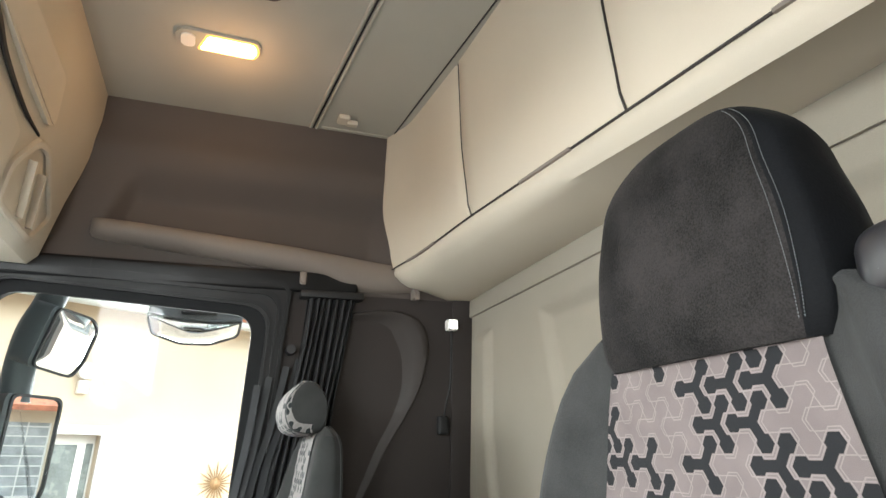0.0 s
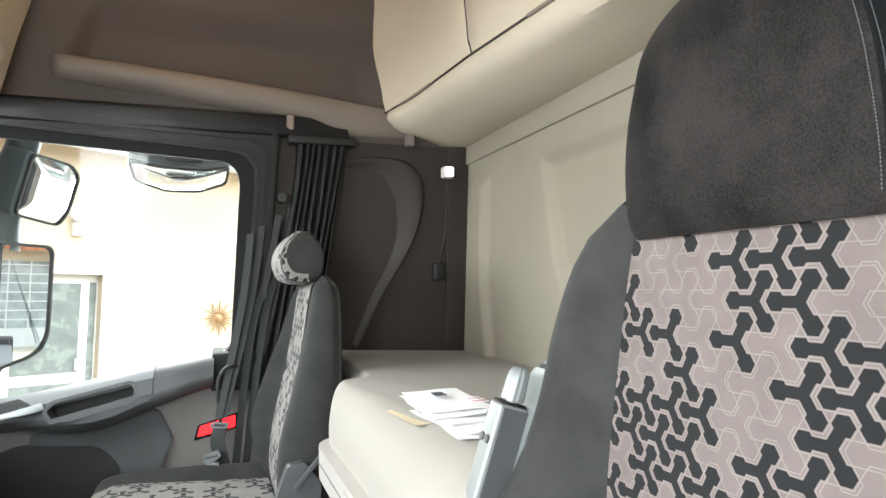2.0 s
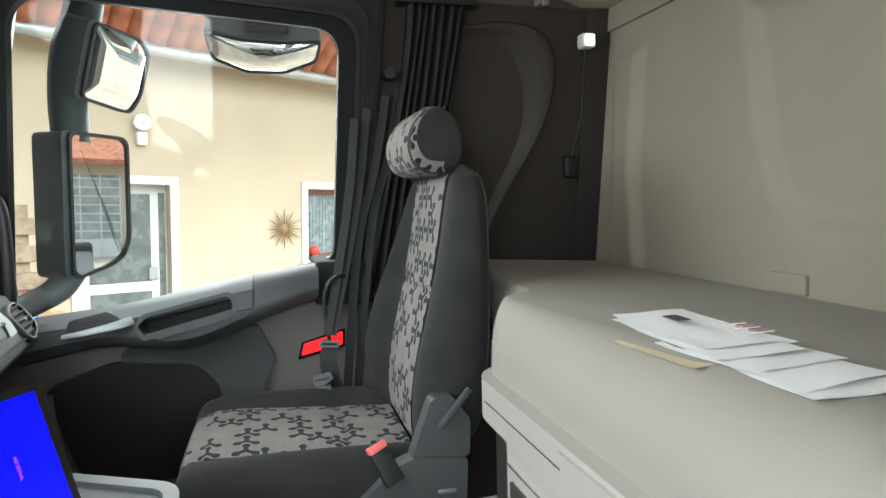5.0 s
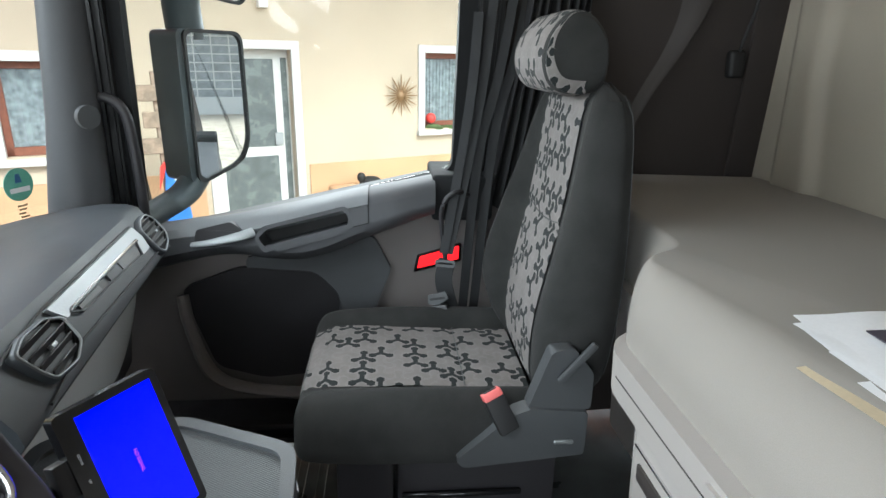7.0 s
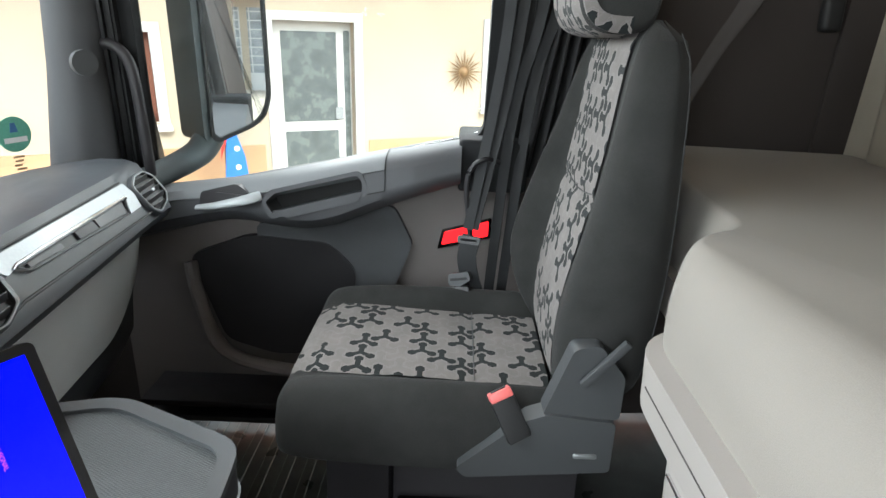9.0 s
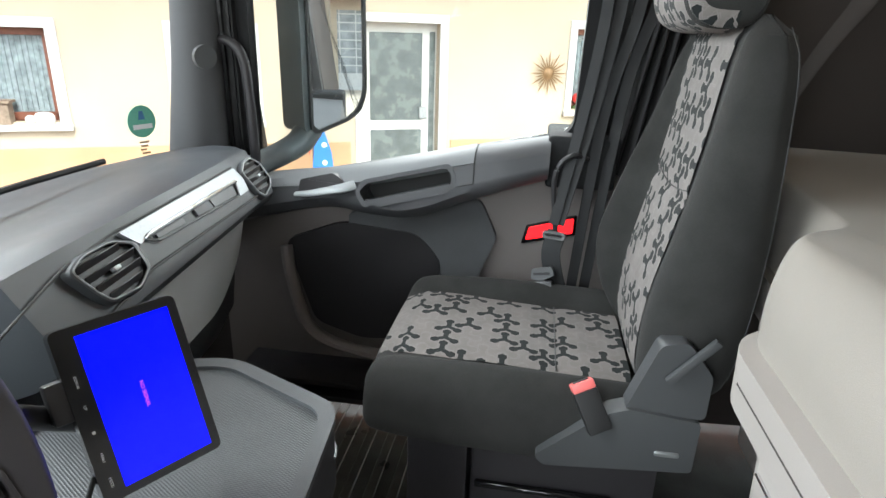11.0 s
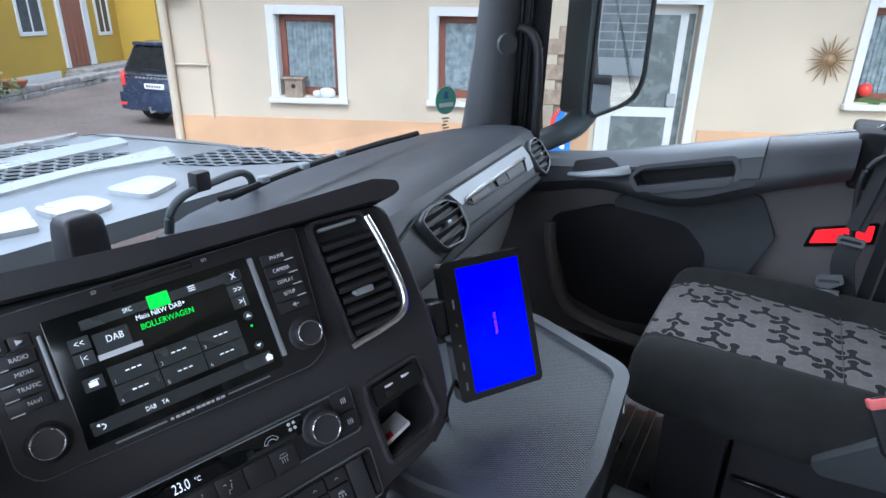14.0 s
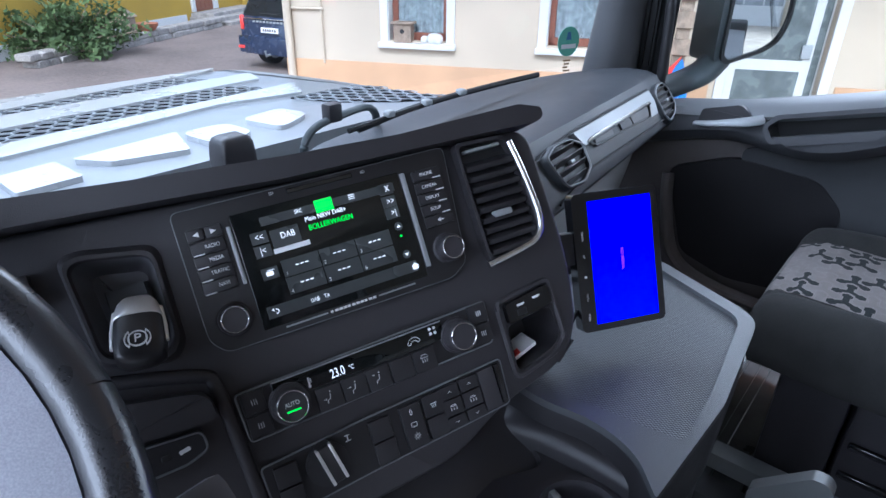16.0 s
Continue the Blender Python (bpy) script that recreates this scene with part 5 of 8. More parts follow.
def text_part(words, size, u, v, n, mat, parent, base=None, align="CENTER", turn=0.0, name="lettering", squeeze=1.0, deep=0.0003):
    """Raised lettering with the built-in font, u and v metres along and up a panel."""
    cu = bpy.data.curves.new(name, "FONT")
    cu.body, cu.size, cu.extrude, cu.align_x, cu.align_y = words, size, deep, align, "CENTER"
    tmp = bpy.data.objects.new("tmp", cu)
    scene.collection.objects.link(tmp)
    me = bpy.data.meshes.new_from_object(tmp.evaluated_get(bpy.context.evaluated_depsgraph_get()))
    bpy.data.objects.remove(tmp)
    bpy.data.curves.remove(cu)
    me.transform(GRID[0] @ (base or CON) @ pose(u, v, n, 0, 0, turn) @ Matrix.Diagonal((squeeze, 1, 1, 1)))
    me.materials.clear()
    me.materials.append(mat)
    ob = new(name, me)
    ob.parent = parent
    if parent.type == "EMPTY":
        ob.matrix_parent_inverse = Matrix.Translation(-parent.location)
    return ob


def panel_box(u0, u1, v0, v1, n0, n1, bev=0.002, base=None, seg=2, r=0.0):
    m = base or CON
    if r:
        return slab(round_rect(u0, u1, v0, v1, r), n0, n1, bev, seg, m)
    return rb(u0, u1, v0, v1, n0, n1, bev, seg, m)


def dial(u, v, r, n0, n1, parent, base=None, name="dial", cap=SOFT_BLACK):
    m = (base or CON) @ Matrix.Translation((u, v, 0))
    n = 48
    rings = []
    for z, q in ((n0, 1.14), (n0 + 0.002, 1.14), (n0 + 0.003, 1.02), (n1 - 0.003, 0.97), (n1 - 0.0008, 0.90), (n1, 0.80), (n1 - 0.0006, 0.76)):
        rings.append([m @ Vector(((r * q + (0.0003 if k % 2 and 0.95 < q < 1.1 else 0)) * math.cos(k * math.tau / n), (r * q) * math.sin(k * math.tau / n), z)) for k in range(n)])
    d = part(name, loft(rings), cap, parent)
    loop = [m @ Vector((0.80 * r * math.cos(k * math.tau / 40), 0.80 * r * math.sin(k * math.tau / 40), n1)) for k in range(41)]
    part("dial_ring", tube(loop, 0.0006, 6), CHROME, d, "thin silver ring")
    return d


def bezel(outline, n, parent, r=0.0009, mat=None):
    """A slim raised edge round a panel; the default pale grey paints in an edge highlight."""
    o = [CON @ Vector((a, b, n)) for a, b in outline]
    return part("edge_moulding", tube(o + [o[0]], r, 6), mat or SILL_GREY, parent)


dash = thing("dashboard", "dark grey moulded truck dashboard", "dashboard", (-0.7, 0, 0.05))

# passenger's half, swept across the cab
PROFILE = [(-1.0, 0.765), (-0.86, 0.772), (-0.72, 0.809), (-0.63, 0.829), (-0.575, 0.837), (-0.53, 0.837), (-0.507, 0.830), (-0.455, 0.758), (-0.450, 0.740), (-0.462, 0.722), (-0.49, 0.700), (-0.53, 0.682), (-0.545, 0.665), (-0.57, 0.45), (-0.62, 0.36), (-1.0, 0.32)]


def dash_ring(y, k=1.0):
    dx = -0.13 * (y - 0.16)
    low = 0.06 * max(0.0, 0.77 - y) + 0.25 * max(0.0, 0.20 - y)   # the crown falls away towards the centre panel
    return [(x + (dx if x > -0.9 else 0), y, 0.6 + (z - 0.6) * k - (low * min(1.0, max(0.0, (-0.50 - x) / 0.15)) if z > 0.7 else 0)) for x, z in PROFILE]


body_bm = loft([dash_ring(0.838, 0.965), dash_ring(0.832, 0.99)] + [dash_ring(0.822 - 0.0712 * i) for i in range(11)])
part("passenger_half", body_bm, DASH_GREY, dash)
part("driver_half", slab([(-1.0, 0.3), (-0.55, 0.3), (-0.50, 0.60), (-0.56, 0.74), (-0.98, 0.70)], 0.0, 1.1, 0.02, 3, frame_of((0, -1.12, 0), (1, 0, 0), (0, 0, 1)) @ Matrix.Diagonal((1, 1, -1, 1))), DASH_GREY, dash)
PD = frame_of((-0.4815, 0.156, 0.799), (-0.13, 1, 0), (-0.562, 0, 0.827))   # slanting face of the passenger's half
part("glovebox", slab(round_poly([(0.10, 0.03), (0.58, 0.02), (0.69, 0.10), (0.715, 0.208), (0.10, 0.208)], [0.03, 0.06, 0.06, 0.01, 0.01]), -0.09, 0.006, 0.005, 2, frame_of((-0.566, 0.156, 0.47), (-0.13, 1, 0), (0.024, 0, 0.20))), PALE_DASH, dash, "pale grey glovebox lid")
# trim panel with a bright strip
trim_panel = part("trim_panel", slab(round_poly([(0.150, 0.020), (0.172, -0.008), (0.198, -0.004), (0.535, -0.006), (0.512, -0.033), (0.560, -0.033), (0.572, -0.008), (0.562, 0.018)], 0.004), -0.006, 0.004, 0.002, 2, PD), SILVER, dash, "silver grey trim panel")
inset = round_poly([(0.196, -0.0045), (0.533, -0.0065), (0.508, -0.031), (0.214, -0.0175)], 0.004)
part("inset_back", slab(inset, -0.008, -0.001, 0.001, 1, PD), VENT_BLACK, trim_panel)
part("inset_edge", tube([PD @ Vector((a, b, 0.0025)) for a, b in inset + inset[:1]], 0.0016, 6), SEAT_PLASTIC, trim_panel)
part("bright_strip", tube([PD @ Vector(p) for p in ((0.186, -0.0045, 0.004), (0.196, -0.0015, 0.005), (0.26, -0.0010, 0.005), (0.53, -0.0035, 0.005), (0.536, -0.007, 0.004))], 0.0024, 8), CHROME, trim_panel, "bright chrome strip")
for a, b, mt in ((0.216, 0.300, SEAT_PLASTIC), (0.344, 0.402, DOOR_GREY), (0.408, 0.515, SEAT_PLASTIC)):
    low = lambda u: -0.0145 - 0.045 * (u - 0.214)
    part("switch_key", slab(round_poly([(a, low(a) + 0.001), (a, -0.0075), (b, -0.0085), (b - (0.010 if b > 0.5 else 0), low(b) + 0.001)][::-1], 0.0015), -0.002, 0.003, 0.001, 2, PD), mt, trim_panel)
part("lower_seam", tube([PD @ Vector((0.02, -0.060, 0.0)), PD @ Vector((0.165, -0.043, 0.001)), PD @ Vector((0.60, -0.053, 0.001))], 0.0022, 6), RUBBER, dash)
part("upper_seam", tube([PD @ Vector((-0.10, -0.012, 0.001)), PD @ Vector((0.03, 0.016, 0.001)), PD @ Vector((0.15, 0.024, 0.001)), PD @ Vector((0.56, 0.022, 0.001))], 0.0018, 6), RUBBER, dash)


def face_vent(corners, slats):
    """An air vent in the slanting face: a many-sided mouth with broad slats and a silver lower rim."""
    cu, cv = (sum(p[k] for p in corners) / len(corners) for k in (0, 1))
    at = lambda q, r: round_poly([(cu + (a - cu) * q, cv + (b - cv) * q) for a, b in corners], r, 4)
    outer, inner = at(1.0, 0.010), at(0.88, 0.008)
    vent = part("air_vent", slab(inner, -0.02, 0.0015, 0, 1, PD), RUBBER, dash, "black air vent")
    lift = lambda q, r, h: [PD @ Vector((a, b, h)) for a, b in at(q, r)]
    part("vent_frame", loft([lift(1.03, 0.010, -0.004), lift(1.02, 0.010, 0.003), lift(0.99, 0.010, 0.0075), lift(0.94, 0.009, 0.0088)], False), DASH_GREY, vent)
    part("vent_trim", loft([lift(0.94, 0.009, 0.0088), lift(0.915, 0.009, 0.0096), lift(0.890, 0.008, 0.0090), lift(0.875, 0.008, 0.0070)], False), SILVER, vent, "silver rim of the vent")
    part("vent_throat", loft([lift(0.875, 0.008, 0.0070), lift(0.86, 0.007, 0.0015)], False), VENT_BLACK, vent)
    edge = at(0.82, 0.006)
    v0, v1 = min(p[1] for p in edge), max(p[1] for p in edge)
    for k in range(slats):
        y = v0 + (v1 - v0) * (k + 0.5) / slats
        xs = [a[0] + (b[0] - a[0]) * (y - a[1]) / (b[1] - a[1]) for a, b in zip(edge, edge[1:] + edge[:1]) if (a[1] > y) != (b[1] > y)]
        if len(xs) >= 2:
            part("slat", rb(min(xs), max(xs), -0.0055, 0.0055, -0.0012, 0.0012, 0.0008, 1, PD @ pose(0, y, 0.0050, 40, 0, 0)), BLACK_PLASTIC, vent)
    part("slider", rb(cu - 0.002, cu + 0.012, cv - 0.003, cv + 0.003, 0.003, 0.011, 0.002, 2, PD), SILVER, vent, "bright slider")


face_vent([(0.025, 0.010), (0.038, -0.030), (0.050, -0.048), (0.112, -0.055), (0.156, -0.040), (0.163, 0.000), (0.122, 0.018), (0.060, 0.020)], 4)
face_vent([(0.572, 0.004), (0.580, -0.052), (0.600, -0.066), (0.655, -0.056), (0.684, -0.040), (0.682, 0.004), (0.655, 0.022), (0.605, 0.020)], 5)

# centre panel
outline = round_poly([(-0.30, 0.072), (-0.12, 0.064), (0.0, 0.058), (0.217, 0.054), (0.224, -0.09), (0.207, -0.158), (0.18, -0.176), (0.105, -0.19), (0.06, -0.215), (-0.30, -0.235)], [0.01, 0.05, 0.05, 0.02, 0.05, 0.03, 0.03, 0.03, 0.03, 0.01], 6)
brake_hole = round_poly([(-0.1855, 0.035), (-0.1738, 0.0375), (-0.1306, 0.0295), (-0.1310, -0.0365), (-0.1415, -0.0445), (-0.1805, -0.0345)], [0.008, 0.006, 0.010, 0.010, 0.008, 0.010], 5)
cubby_hole = round_poly([(0.136, -0.1215), (0.1855, -0.1165), (0.188, -0.147), (0.178, -0.1555), (0.135, -0.165)], 0.006, 4)
centre = part("centre_panel", holed(outline, [brake_hole, cubby_hole], -0.09, -0.006, CON), SOFT_BLACK, dash, "soft black centre panel turned to the driver")
part("visor", slab(round_poly([(-0.31, 0.078), (-0.21, 0.070), (-0.023, 0.058), (0.159, 0.055), (0.212, 0.053), (0.222, 0.057), (0.222, 0.066), (0.200, 0.073), (0.078, 0.071), (-0.018, 0.075), (-0.12, 0.082), (-0.203, 0.089), (-0.31, 0.098)], 0.004), -0.045, 0.018, 0.0075, 4, CON), SOFT_BLACK, centre, "black padded visor")
part("lower_console", slab([(-0.55, 0.05), (-0.26, 0.05), (-0.235, 0.40), (-0.27, 0.60), (-0.42, 0.70), (-0.55, 0.70)], 0.0, 0.40, 0.015, 3, frame_of((0, -0.45, 0), (1, 0, 0), (0, 0, 1)) @ Matrix.Diagonal((1, 1, -1, 1))), BLACK_PLASTIC, dash)

# radio and screen
unit = part("screen_unit", slab(round_poly([(-0.110, 0.054), (0.121, 0.0535), (0.112, -0.050), (0.095, -0.060), (-0.10, -0.058), (-0.110, -0.046)], 0.006), -0.008, 0.0015, 0.0015, 2, CON), UNIT_BLACK, dash, "black radio unit with a lit screen")
screen = part("screen", panel_box(-0.070, 0.073, -0.0515, 0.042, 0.0, 0.0025, 0.0008), SCREEN_DARK, unit, "lit radio screen")
for u0, u1, va, vb in ((-0.0745, -0.0715, -0.012, 0.034), (0.0742, 0.0785, -0.044, 0.040)):
    part("screen_edge", rb(u0, u1, va, vb, 0.001, 0.004, 0.001, 2, CON), SILVER, unit, "silver edge strip")
bezel(round_poly([(-0.110, 0.054), (0.121, 0.0535), (0.112, -0.050), (0.095, -0.060), (-0.10, -0.058), (-0.110, -0.046)], 0.006), 0.0006, unit)
row_v = [0.0340, 0.0230, 0.0128, 0.0026, -0.0075]
for side, words in ((-1, ("", "RADIO", "MEDIA", "TRAFFIC", "NAVI")), (1, ("PHONE", "CAMERA", "DISPLAY", "SETUP", ""))):
    for v, w in zip(row_v, words):
        u0, u1 = (-0.1035, -0.0775) if side < 0 else (0.0845, 0.112)
        halves = ((u0, (u0 + u1) / 2 - 0.0006), ((u0 + u1) / 2 + 0.0006, u1)) if (side < 0 and not w) else ((u0, u1),)
        for a, b in halves:
            key = part("key", rb(a, b, v - 0.0046, v + 0.0046, 0.0, 0.0042, 0.001, 2, CON), BLACK_PLASTIC, unit)
        if w:
            text_part(w, 0.0043, u0 + (0.016 if side < 0 else 0.013), v + 0.0005, 0.0043, TEXT_PRINT, key, squeeze=0.85)
            part("key_light", rb(u0 + (0.001 if side < 0 else 0.018), u0 + (0.009 if side < 0 else 0.0255), v - 0.0048, v - 0.0039, 0.004, 0.0046, 0, 1, CON), TEXT_PRINT, key)
        elif side < 0:
            for a, sg in ((-0.097, -1), (-0.084, 1)):
                part("arrow", slab([(a - 0.0022 * sg, v - 0.002), (a - 0.0022 * sg, v + 0.002), (a + 0.0022 * sg, v)][::sg], 0.0042, 0.0046, 0, 1, CON), TEXT_PRINT, key)
        else:
            part("arrow", slab([(0.096, v), (0.099, v + 0.002), (0.099, v - 0.002)][::-1], 0.0042, 0.0046, 0, 1, CON), TEXT_PRINT, key)
            part("arrow_tail", rb(0.0985, 0.102, v - 0.0004, v + 0.0004, 0.0042, 0.0046, 0, 1, CON), TEXT_PRINT, key)
dial(-0.0885, -0.0355, 0.0122, 0.0, 0.013, unit)
dial(0.0985, -0.0335, 0.0120, 0.0, 0.016, unit)
text_part("SD", 0.0034, -0.034, 0.0508, 0.0016, TEXT_PRINT, unit)
text_part("SD", 0.0034, 0.0434, 0.0497, 0.0016, TEXT_PRINT, unit)
part("card_slot", rb(-0.022, 0.034, 0.0475, 0.0515, 0.0005, 0.0022, 0.0006, 1, CON), GLOSS_BLACK, unit)
for a, b in ((-0.0535, -0.019), (0.026, 0.060)):
    part("base_line", rb(a, b, -0.0550, -0.0537, 0.0014, 0.0022, 0, 1, CON), SILVER, unit)
for k in range(11):
    a = -0.0165 + k * 0.0037
    part("name_bar", rb(a, a + (0.0030 if k % 4 else 0.0022), -0.0553, -0.0534, 0.0014, 0.0020, 0, 1, CON), TEXT_PRINT, unit)


def lit(u0, u1, v0, v1, mat, lift=0.0, name="screen_field"):
    return part(name, rb(u0, u1, v0, v1, 0.0025, 0.0029 + lift, 0, 1, CON), mat, screen)


lit(-0.049, 0.066, 0.0275, 0.0345, KEY_GREY)
lit(-0.004, 0.011, 0.026, 0.0365, TEXT_GREEN, 0.0003)
lit(-0.0445, -0.0215, 0.004, 0.0225, KEY_GREY)
lit(-0.0452, -0.016, 0.0035, 0.0075, TEXT_PRINT, 0.0004)
for r in range(2):
    for c in range(3):
        u0, v0 = -0.043 + c * 0.0315, -0.0165 - r * 0.0145
        tile = lit(u0, u0 + 0.0307, v0, v0 + 0.0137, KEY_GREY)
        for d in range(3):
            lit(u0 + 0.0105 + d * 0.0040, u0 + 0.0132 + d * 0.0040, v0 + 0.0070, v0 + 0.0080, TEXT_WHITE, 0.0003, "dash_mark")
        text_part(str(1 + c + 3 * r), 0.0040, u0 + 0.0025, v0 + 0.0025, 0.0031, TEXT_PRINT, tile)
lit(-0.064, 0.066, -0.0445, -0.0350, KEY_GREY)
for v, w in ((0.0195, "<<"), (0.0085, "|<"), (-0.0095, "")):
    key = lit(-0.0595, -0.0465, v - 0.0050, v + 0.0045, KEY_GREY)
    if w:
        text_part(w, 0.0074, -0.053, v, 0.0033, TEXT_WHITE, key, squeeze=0.8)
    else:
        lit(-0.0562, -0.0505, v - 0.0022, v + 0.0014, TEXT_WHITE, 0.0004, "screen_icon")
        lit(-0.0550, -0.0492, v + 0.0018, v + 0.0024, TEXT_WHITE, 0.0004, "screen_icon")
for v, w in ((0.0305, "X"), (0.0195, ">>"), (0.0095, ">|")):
    key = lit(0.052, 0.0645, v - 0.0048, v + 0.0048, KEY_GREY)
    text_part(w, 0.0074, 0.0595, v, 0.0033, TEXT_WHITE, key, squeeze=0.8)
for v, sg in ((-0.003, 1), (-0.028, -1)):
    knob_ = part("screen_icon", disc(0.0036, 0.0026, 0.0031, 20, 0, CON @ Matrix.Translation((0.060, v, 0))), KEY_GREY, screen)
    part("arrow", slab([(0.0580, v - 0.0010 * sg), (0.0620, v - 0.0010 * sg), (0.060, v + 0.0016 * sg)][::sg], 0.0031, 0.0035, 0, 1, CON), TEXT_WHITE, knob_)
lit(0.0592, 0.0608, -0.0122, -0.0106, TEXT_GREEN, 0.0004, "screen_icon")
part("home_icon", slab([(0.0617, -0.0425), (0.0667, -0.0425), (0.0667, -0.0398), (0.0677, -0.0398), (0.0642, -0.0368), (0.0607, -0.0398), (0.0617, -0.0398)], 0.0029, 0.0035, 0, 1, CON), TEXT_WHITE, screen)
part("return_icon", ring([(-0.0575 + 0.0026 * math.cos(radians(a)), -0.0398 + 0.0022 * math.sin(radians(a))) for a in range(-90, 91, 15)], [(-0.0575 + 0.0018 * math.cos(radians(a)), -0.0398 + 0.0014 * math.sin(radians(a))) for a in range(-90, 91, 15)], 0.0029, 0.0034, CON), TEXT_WHITE, screen)
part("return_arrow", slab([(-0.0608, -0.0380), (-0.0585, -0.0366), (-0.0585, -0.0394)][::-1], 0.0029, 0.0034, 0, 1, CON), TEXT_WHITE, screen)
for k in range(3):
    lit(0.0252, 0.0304, 0.0300 + 0.0016 * k, 0.0307 + 0.0016 * k, TEXT_WHITE, 0.0004, "screen_icon")
text_part("SRC", 0.0045, -0.018, 0.0316, 0.0032, TEXT_WHITE, screen, squeeze=0.8)
text_part("Mein NRW DAB+", 0.0055, 0.0027, 0.0235, 0.0030, TEXT_WHITE, screen, squeeze=0.85)
text_part("BOLLERWAGEN", 0.0062, 0.0053, 0.0162, 0.0030, TEXT_GREEN, screen, squeeze=0.85)
text_part("DAB", 0.0070, -0.0312, 0.0163, 0.0032, TEXT_WHITE, screen, squeeze=0.85)
text_part("DAB", 0.0046, -0.0257, -0.0406, 0.0032, TEXT_WHITE, screen, squeeze=0.8)
text_part("TA", 0.0046, -0.0157, -0.0404, 0.0032, TEXT_WHITE, screen, squeeze=0.8)

# heating panel
heat = part("heating_panel", slab(round_poly([(-0.106, -0.092), (0.118, -0.090), (0.116, -0.128), (-0.104, -0.131)], 0.004), -0.008, -0.0005, 0.0015, 2, CON), UNIT_BLACK, dash, "black heating panel")
bezel(round_poly([(-0.106, -0.092), (0.118, -0.090), (0.116, -0.128), (-0.104, -0.131)], 0.004), -0.0008, heat)
strip = part("display_strip", panel_box(-0.078, 0.072, -0.1085, -0.0935, -0.001, 0.0012, 0.0006), SCREEN_DARK, heat)
part("strip_line", rb(-0.078, 0.072, -0.0933, -0.0925, 0.0, 0.0014, 0, 1, CON), SILVER, heat)
text_part("23.0", 0.0108, -0.0258, -0.1030, 0.0014, TEXT_WHITE, strip, squeeze=0.66)
text_part("°C", 0.0052, -0.0138, -0.1030, 0.0014, TEXT_WHITE, strip, squeeze=0.8)
lit_bar = lambda u, v, du, dv, par, mt=TEXT_PRINT, n=0.0014, nm="symbol": part(nm, rb(u - du, u + du, v - dv, v + dv, n - 0.0008, n + 0.0004, 0, 1, CON), mt, par)
lit_bar(-0.0499, -0.1018, 0.0006, 0.0034, strip)
part("symbol", disc(0.0013, 0.0006, 0.0018, 12, 0, CON @ Matrix.Translation((-0.0499, -0.1056, 0))), TEXT_PRINT, strip)
for k in range(3):
    lit_bar(-0.0481, -0.1000 - 0.0014 * k, 0.0006, 0.0002, strip)
part("fan_arc", tube([CON @ Vector((0.0437 + r * math.cos(radians(a)), -0.1045 + r * math.sin(radians(a)), 0.0014)) for r, a in [(0.0062, a) for a in range(20, 171, 15)] + [(0.0036, a) for a in range(170, 19, -15)] + [(0.0062, 20)]], 0.0003, 6), TEXT_PRINT, strip)
for a in range(4):
    part("fan_leaf", disc(0.0014, 0.0008, 0.0018, 10, 0, CON @ Matrix.Translation((0.0622 + 0.0021 * (1 if a % 2 else -1), -0.0985 + 0.0021 * (1 if a > 1 else -1), 0))), TEXT_PRINT, strip)
auto = dial(-0.0680, -0.1125, 0.0148, -0.001, 0.016, heat)
text_part("AUTO", 0.0048, -0.068, -0.1105, 0.0163, TEXT_PRINT, auto, squeeze=0.85)
part("auto_light", rb(-0.0735, -0.0625, -0.1165, -0.1152, 0.0158, 0.0166, 0, 1, CON), TEXT_GREEN, auto, "green light line")
dial(0.0840, -0.1100, 0.0142, -0.001, 0.016, heat)
for k in range(5):
    u = -0.0475 + 0.0214 * k
    kk = part("heat_key", rb(u, u + 0.0207, -0.1295, -0.1105, -0.002, 0.0022, 0.001, 2, CON), BLACK_PLASTIC, heat)
    if k != 3:
        if k < 3:
            # a seated figure with an air stream
            part("symbol", tube([CON @ Vector((u + a, v, 0.0025)) for a, v in ((0.0108, -0.1168), (0.0100, -0.1208), (0.0078, -0.1214), (0.0074, -0.1240))], 0.00035, 6), TEXT_PRINT, kk)
            part("symbol", disc(0.0006, 0.0018, 0.0028, 10, 0, CON @ Matrix.Translation((u + 0.0110, -0.1150, 0))), TEXT_PRINT, kk)
            lit_bar(u + 0.0058, -0.1205 + 0.0022 * k, 0.0011, 0.0002, kk, n=0.0026)
            lit_bar(u + 0.0066, -0.1205 + 0.0022 * k, 0.0003, 0.0006, kk, n=0.0026)
        else:
            # a windscreen with rising air
            part("symbol", tube([CON @ Vector((u + a, v, 0.0025)) for a, v in ((0.0066, -0.1178), (0.0080, -0.1152), (0.0120, -0.1152), (0.0134, -0.1178), (0.0066, -0.1178))], 0.0003, 6), TEXT_PRINT, kk)
            for d in (-0.002, 0.0, 0.002):
                lit_bar(u + 0.0100 + d, -0.1205, 0.0002, 0.0014, kk, n=0.0026)
for u, v in ((-0.0935, -0.1015), (-0.0935, -0.1205), (0.1085, -0.0985), (0.1085, -0.1170)):
    kk = part("heat_key", rb(u - 0.0095, u + 0.0085, v - 0.0085, v + 0.0085, -0.002, 0.0018, 0.001, 2, CON), BLACK_PLASTIC, heat)
    for d in (-0.0018, 0.0, 0.0018):
        lit_bar(u + d, v, 0.00022, 0.0022, kk, n=0.0022)

